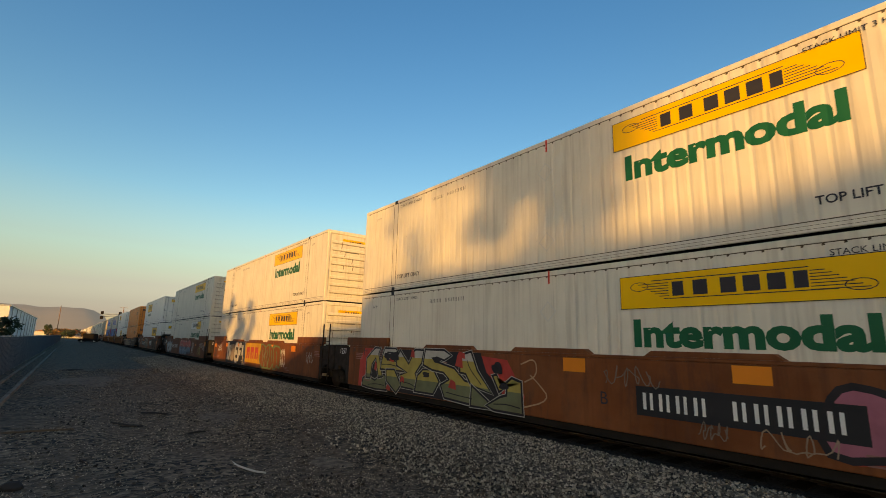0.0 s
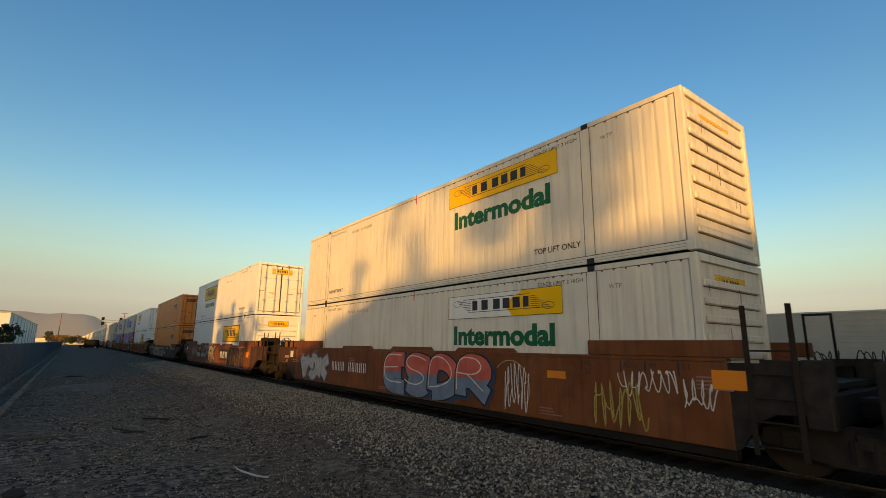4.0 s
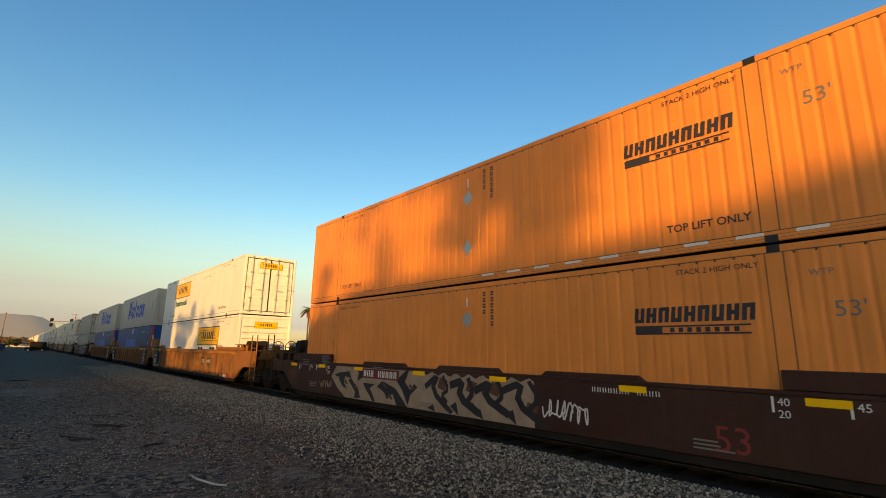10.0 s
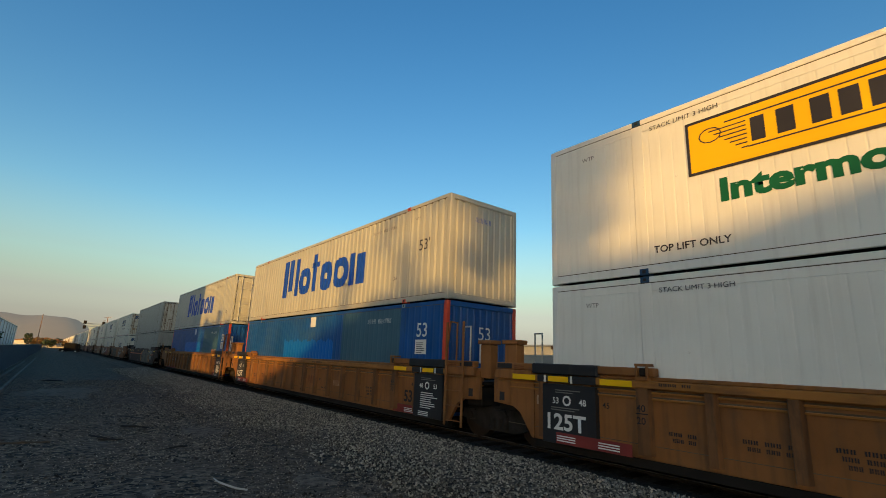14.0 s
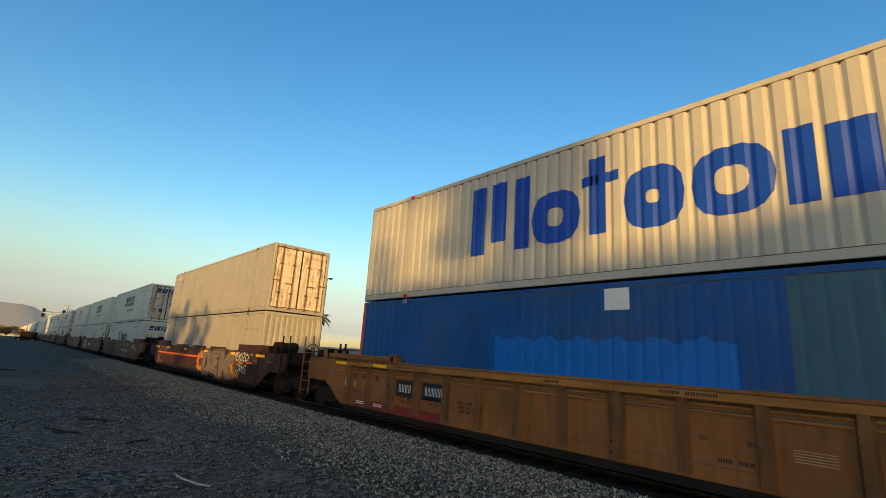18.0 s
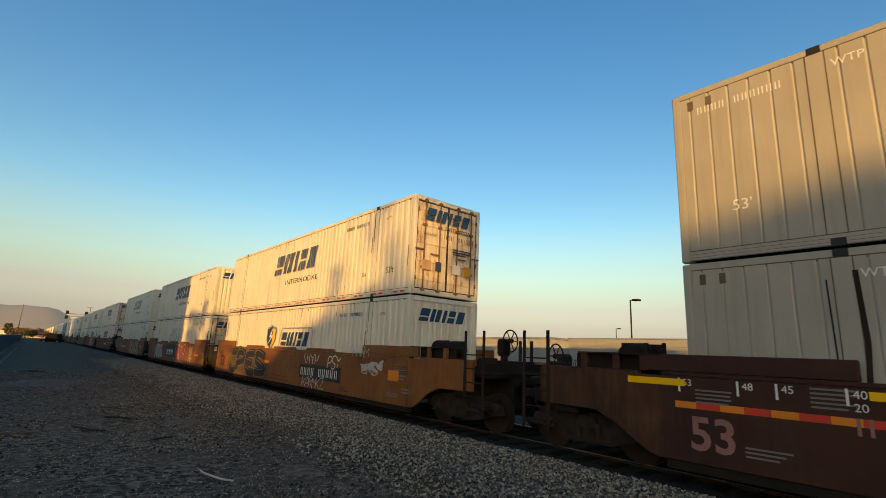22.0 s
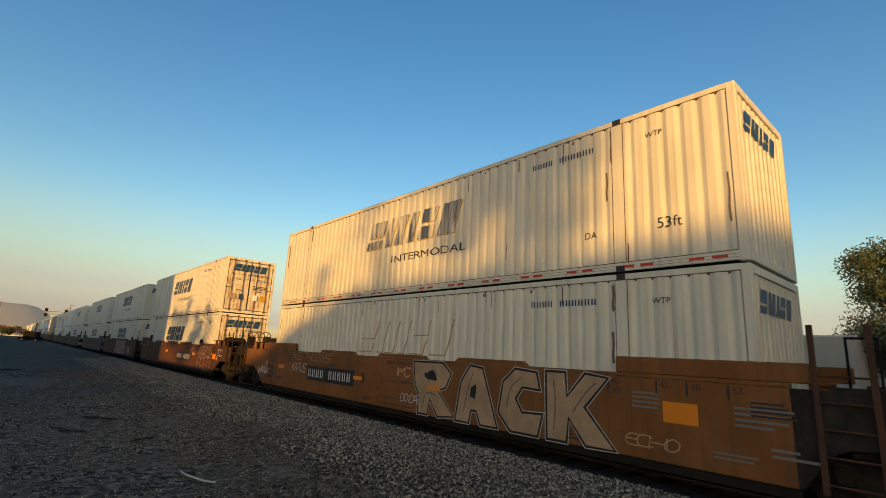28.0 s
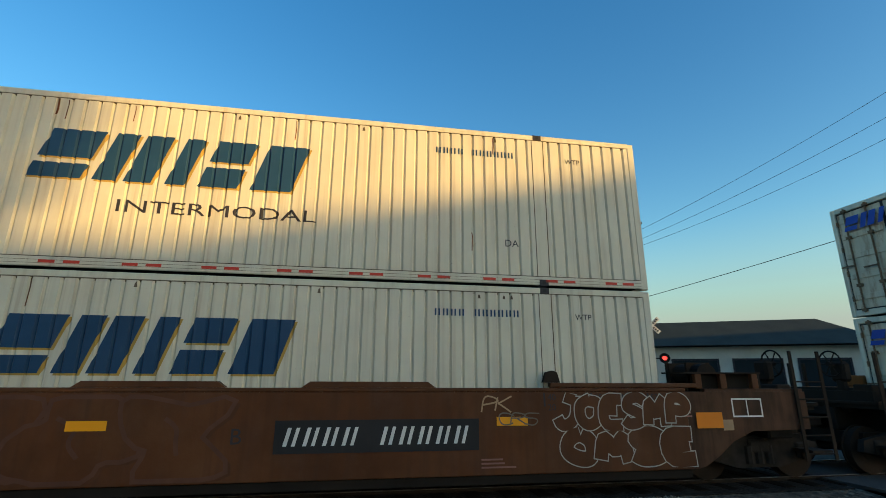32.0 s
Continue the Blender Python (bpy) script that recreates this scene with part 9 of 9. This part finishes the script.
for pts in (((0.3, 0.3), (0.42, 0.14), (0.9, 0.14)), ((1.7, 0.98), (2.3, 1.02), (2.4, 0.96)), ((2.9, 0.2), (2.95, 0.6), (2.9, 1.0)), ((3.6, 0.35), (3.4, 0.55), (4.2, 0.95)), ((1.65, 0.25), (2.2, 0.18), (2.35, 0.14))):
    flat(c, "mural_line", ribbon(rounded(list(pts)), 0.035), M["g_black"], 6.75, 0.34, off=CAR_SIDE - 0.012)
sprayed_letters(c, "SKIZO!", 2.0, 1.12, 1.5, 0.36, 0.07, "g_silver", "g_black", None, seed=152, rim=0.14, jig=0.08, close=0.05)
sprayed_letters(c, "JAYS.", 1.92, 0.64, 1.35, 0.36, 0.07, "g_silver", "g_black", None, seed=153, rim=0.14, jig=0.08, close=0.05)
flat(c, "stencil_box", ribbon([(0, 0), (0.56, 0), (0.56, 0.28), (0, 0.28), (0, 0)], 0.025) + ribbon([(0.28, 0), (0.28, 0.28)], 0.02), M["g_mauve"], -1.22, 1.2, off=CAR_SIDE + 0.018, label="pale outlined stencil box")
letter(c, "53", 16.1, 0.5, 0.46, M["g_mauve"], off=CAR_SIDE - 0.004, bold=0.02)
bars(c, 14.2, 0.95, 2.3, 0.2, 9, M["g_mauve"], off=CAR_SIDE - 0.004, gap_at=(2,))
for k in range(52):                     # a band of red and orange reflective pieces
    u = 16.3 - k * 0.31
    if not 1.0 < u < 7.0:
        flat(c, "reflector", [rect(0, 0, 0.305, 0.095)], M["red_tape" if k % 2 else "orange_plate"], u, 1.05, off=CAR_SIDE - 0.003)
for u, w in ((-0.12, 0.9), (2.73, 0.5), (6.6, 0.5), (10.3, 0.5), (14.05, 0.55), (17.04, 0.9)):
    flat(c, "reflector", [rect(0, 0, w, 0.1)], M["yellow_panel"], u, 1.36, off=CAR_SIDE - 0.013, label="yellow reflector strip")
load(grey_box("pale grey smooth container, lower of two", False), grey_box("pale grey smooth container with rusty doors, stacked on top", True), P9)

# three joined ochre units with off-white containers
P10, P11, P12 = 193.78, 213.21, 232.68
c = roll(well_car("ochre well car with tags and a worn dark mural, leading unit", "ochre_car", True, False, brake=True), P10, RAIL_Z)
car_bars(c, 6.1, 0.72, 2.8, 0.26)
for k, (a, b) in enumerate(((0.8, 0.55), (1.6, 0.6), (2.8, 0.55), (4.2, 0.6))):
    flat(c, "mural_ground", [blob(random.Random(160 + k), a, b, 0.8, 0.52, 0.2)], M["g_moss"], 14.4, 0.34, off=CAR_SIDE - 0.0012 - 0.0004 * k)
sprayed_letters(c, "JPES", 14.35, 0.33, 4.7, 1.14, 0.34, "g_black", "g_clay", None, None, light="g_clay", seed=161, lean=-0.1, rim=0.06, jig=0.08, close=0.25)
flat(c, "stencil_ring", ribbon([(0.2 * math.cos(i * 0.3142), 0.2 * math.sin(i * 0.3142)) for i in range(21)], 0.02), M["letter_dark"], 7.11, 1.0, off=CAR_SIDE - 0.004)
flat(c, "stencil_box", ribbon([(0, 0), (1.95, 0), (1.95, 0.13), (0, 0.13), (0, 0)], 0.02), M["letter_dark"], 9.1, 0.42, off=CAR_SIDE - 0.004)
lines(c, 8.44, 1.46, 0.9, 0.06, 1, M["letter_dark"], off=CAR_SIDE - 0.004)
for u in (12.32, 9.68):
    orange_plate(c, u, 0.97, 0.5, 0.1)
tag(c, 5.95, 1.12, 1.2, 0.34, "g_white", 162, 5, 0.025)
sprayed_tag_letters(c, "PSY", 4.05, 1.02, 0.8, 0.42, "g_white", 163, 0.04)
sprayed_tag_letters(c, "KARMKZ", 5.85, 0.34, 1.6, 0.36, "g_white", 164, 0.022)
sprayed_tag_letters(c, "KARM", 2.45, 1.46, 0.85, 0.3, "g_silver", 166, 0.022)
letter(c, "A", 6.64, 0.91, 0.2, M["letter_dark"], off=CAR_SIDE - 0.004)
letter(c, "53", 15.8, 0.6, 0.5, M["black_paint"], off=CAR_SIDE - 0.004, bold=0.03)
orange_plate(c, 0.55, 0.9)
for k in range(3):
    flat(c, "paint_patch", [blob(random.Random(4 + k), 0.2 + 0.38 * k, 0.2 + 0.04 * k, 0.2, 0.1, 0.5)], M["g_silver"], 1.95, 0.98, off=CAR_SIDE - 0.006 - 0.001 * k, label="white paint blotch")
sprayed_tag_letters(c, "ERS", 1.9, 0.98, 0.9, 0.3, "g_silver", 168, 0.03)
stencils(c)
load(swift_box("off-white container with a dark framed logo and crest, lower of two", "shield", "corr"), swift_box("off-white container with a slanted blue logo, stacked on top", "worn", "doors"), P10)

c = roll(well_car("ochre well car with a red mural and dark tags, middle unit", "ochre_car", False, False), P11, RAIL_Z)
bubbles(c, 13.6, 0.36, 2.6, 1.1, 4, "g_silver", "g_black", 171, 0.07, "g_black")
flat(c, "paint_patch", [rect(0, 0, 2.55, 0.85)], M["black_paint"], 9.5, 0.6, off=CAR_SIDE - 0.004, label="black painted panel")
company_mark(c, 9.5, 0.62, 2.2, 0.55, "letter_white", "white bars of a company mark")
bubbles(c, 6.85, 0.36, 2.6, 1.12, 4, "g_maroon", "g_white", 172, 0.025)
tag(c, 3.1, 0.4, 0.9, 1.1, "g_white", 173, 5, 0.025)
letter(c, "53", 15.6, 0.7, 0.4, M["black_paint"], off=CAR_SIDE - 0.004, bold=0.03)
orange_plate(c, 1.7, 0.85, 0.95, 0.12)
stencils(c, seed=9)
load(swift_box("off-white container with a pale grey slanted logo, lower of two", "grey", "doors"), swift_box("off-white container with a slanted blue logo, stacked on top", "worn", "corr"), P11)

c = roll(well_car("ochre well car with a huge white mural, last unit", "ochre_car", False, True, brake=True, rungs_like="dark_brown_car"), P12, RAIL_Z)
folded_forms(c, 7.38, 0.34, (".3,.0 .32,.38 .16,.62 .06,1.14 1.1,1.15 1.38,.94 1.22,.64 .95,.55 1.5,.05 1.0,.0 .7,.36 .62,.0", "1.6,.0 1.75,.8 2.0,1.14 2.35,1.1 2.78,.0 2.35,.0 2.22,.26 2.05,.26 1.98,.0",
                            "2.85,.3 2.95,.88 3.25,1.14 3.75,1.1 3.82,.82 3.42,.84 3.24,.6 3.42,.34 3.88,.36 3.78,.0 3.15,.0", "4.02,.0 4.0,1.14 4.38,1.14 4.42,.72 4.8,1.14 5.2,1.1 4.75,.6 5.3,.0 4.8,.0 4.45,.42 4.4,.0"), ((-0.1, 1.3, "g_tan"),), "g_black", "g_silver", 0.085)
for a, b, w, h in ((0.72, 0.86, 0.2, 0.1), (2.12, 0.62, 0.08, 0.14)):
    flat(c, "mural_line", [blob(random.Random(int(a * 90)), a, b, w, h, 0.2)], M["g_black"], 7.38, 0.34, off=CAR_SIDE - 0.014)
for pts in (((0.45, 0.1), (0.55, 0.5), (0.9, 0.45)), ((1.85, 0.2), (1.95, 0.7), (2.1, 1.0)), ((3.05, 0.4), (3.12, 0.8), (3.4, 1.0)), ((4.15, 0.15), (4.2, 0.6), (4.15, 1.0)), ((4.55, 0.5), (4.8, 0.85), (5.0, 1.02))):
    flat(c, "mural_line", ribbon(rounded(list(pts)), 0.03), M["g_clay"], 7.38, 0.34, off=CAR_SIDE - 0.014)
orange_plate(c, 6.78, 0.88, 0.46, 0.1)
car_bars(c, 12.85, 0.78, 2.7, 0.24)
letter(c, "B", 9.66, 0.84, 0.24, M["black_paint"], off=CAR_SIDE - 0.004, bold=0.03)
orange_plate(c, 10.08, 0.88, 0.46, 0.1)
flat(c, "stencil_ring", ribbon([(0.2 * math.cos(i * 0.3142), 0.2 * math.sin(i * 0.3142)) for i in range(21)], 0.014), M["letter_dark"], 8.85, 0.94, off=CAR_SIDE - 0.004)
bars(c, 8.47, 1.39, 0.95, 0.07, 11, M["letter_dark"], off=CAR_SIDE - 0.004, gap_at=(4, 9), fill=0.5)
letter(c, "LD LMT", 8.36, 0.93, 0.08, M["letter_dark"], off=CAR_SIDE - 0.004)
bars(c, 7.9, 0.93, 0.6, 0.075, 8, M["letter_dark"], off=CAR_SIDE - 0.004, gap_at=(6,), fill=0.5)
flat(c, "stencil_box", ribbon([(0, 0), (1.55, 0), (1.55, 0.15), (0, 0.15), (0, 0)], 0.016), M["letter_dark"], 8.78, 0.4, off=CAR_SIDE - 0.004)
sprayed_tag_letters(c, "IMC", 8.0, 1.08, 0.55, 0.28, "g_tan", 183, 0.045)
sprayed_tag_letters(c, "DOYDAZ", 7.75, 0.52, 0.75, 0.2, "g_silver", 186, 0.022)
sprayed_tag_letters(c, "KEITHOSYS", 14.05, 1.26, 2.6, 0.26, "g_tan", 187, 0.016, 0.3)
sprayed_tag_letters(c, "KATIUS", 14.05, 0.88, 1.0, 0.3, "g_silver", 182, 0.03)
sprayed_tag_letters(c, "ECHO", 1.85, 0.46, 0.8, 0.2, "g_tan", 184, 0.02)
letter(c, "53", 16.22, 0.55, 0.43, M["black_paint"], off=CAR_SIDE - 0.004, bold=0.03)
orange_plate(c, 15.2, 0.93, 0.45, 0.12)
orange_plate(c, 1.27, 0.88, 0.5, 0.3)
flat(c, "notice", [rect(0, 0, 0.17, 0.2)], M["g_tan"], 16.45, 0.93, off=CAR_SIDE - 0.006, label="pale paper notice")
tag(c, 17.2, 0.62, 1.1, 0.28, "g_white", 185, 6, 0.025)
stencils(c, seed=14)
load(swift_box("off-white container with a faded slanted logo, lower of two", "ghost", "corr"), swift_box("off-white container with a peeling slanted blue logo, stacked on top", "peeled", "corr"), P12)

# three joined brown units
P13, P14 = 256.22, 275.60
c = roll(well_car("dark brown well car with a white line mural, leading unit", "brown_car", True, False, brake=True), P13, RAIL_Z)
car_bars(c, 6.1, 0.76, 2.75, 0.25, slant=0.25)
sprayed_letters(c, "JOESMP", 2.0, 0.92, 2.35, 0.56, 0.17, "brown_car", "g_silver", None, seed=193, lean=0.05, rim=0.034, jig=0.1, close=0.1)
sprayed_letters(c, "OMSE", 1.88, 0.36, 2.3, 0.6, 0.22, "brown_car", "g_silver", None, seed=196, lean=-0.05, rim=0.034, jig=0.1, close=0.1)
bubbles(c, 11.9, 0.36, 5.0, 1.08, 4, "brown_car", "g_umber", 191, 0.06, "g_bark")
sprayed_tag_letters(c, "PK", 3.15, 1.2, 0.42, 0.24, "g_tan", 192, 0.024)
sprayed_tag_letters(c, "CRS", 2.9, 1.0, 0.6, 0.2, "g_clay", 197, 0.02)
orange_plate(c, -0.49, 0.92, 0.49, 0.25)
flat(c, "notice", [rect(0, 0, 0.2, 0.17)], M["g_tan"], -0.99, 0.88, off=CAR_SIDE + 0.018, label="pale paper notice")
flat(c, "stencil_box", ribbon([(0, 0), (0.56, 0), (0.56, 0.28), (0, 0.28), (0, 0)], 0.025) + ribbon([(0.28, 0), (0.28, 0.28)], 0.02), M["letter_white"], -1.22, 1.1, off=CAR_SIDE + 0.018, label="white outlined stencil box")
letter(c, "B", 6.8, 0.8, 0.22, M["letter_dark"], off=CAR_SIDE - 0.004)
for u in (8.9, 2.95):
    flat(c, "reflector", [rect(0, 0, 0.5, 0.13)], M["reflector"], u, 1.0, off=CAR_SIDE - 0.015)
load(swift_box("off-white container with a bright blue slanted logo, lower of two", "blue", "doors"), swift_box("off-white container with a slanted dark blue logo, stacked on top", "blue", "doors"), P13)
c = roll(well_car("brown well car with worn tags, middle unit", "brown_car", False, False), P14, RAIL_Z)
bubbles(c, 9.0, 0.36, 5.0, 1.08, 5, "g_mauve", "g_silver", 201, 0.04)
tag(c, 3.0, 0.4, 1.5, 0.8, "g_silver", 202, 5, 0.03)
load(swift_box("off-white container with a slanted blue logo, lower of two", "blue", "corr"), swift_box("off-white container with a slanted dark blue logo, stacked on top", "blue", "corr"), P14)

# the rest of the train, far down the line
far_car = far_well_car("dusty well car far down the train, greyed to suggest haze", "dusty_hazed_car")
boxes = [plain_box("off-white container far down the train", "white_swift", 0.42, "slant"), plain_box("white container far down the train", "white_new", 0.3, "board"),
         plain_box("pale grey container far down the train", "grey_box", 0.3), plain_box("brown container far down the train", "brown_box", 0.3), plain_box("blue container far down the train", "blue_box", 0.3)]
order = [(0, 0), (0, 0), (1, 1), (1, 0), (2, 2), (0, 1), (1, 1), (2, 1), (0, 0), (3, 3), (1, 1), (4, 2), (1, 1), (0, 0), (2, 2), (1, 1), (0, 1), (3, 2)]
used = set()
along = P14
for k, (lo, up) in enumerate(order):
    along += 23.5 if k % 3 == 1 else 19.5
    car = far_car if k == 0 else copy_thing(far_car, pose(0, 0, 0))
    roll(car, along, RAIL_Z)
    for idx, z in ((lo, RAIL_Z + WELL), (up, RAIL_Z + WELL + LIFT)):
        ob = copy_thing(boxes[idx], pose(0, 0, 0)) if idx in used else boxes[idx]
        used.add(idx)
        roll(ob, along, z)


def motions():
    """The whole train runs down the line at about 8 m/s, easing a little."""
    run = [(0, 0.0), (2, 16.89), (4, 33.95), (6, 50.80), (8, 67.63), (10, 84.38), (12, 101.13), (14, 117.76), (16, 134.31), (18, 150.80), (20, 167.01), (22, 183.19),
           (24, 199.10), (26, 214.93), (28, 230.57), (30, 246.01), (31, 253.68), (32, 261.34)]
    for ob, place, z in rolling:
        walk(ob, [(t, pose(TRACK_X, place - gone, z)) for t, gone in run])


motions()
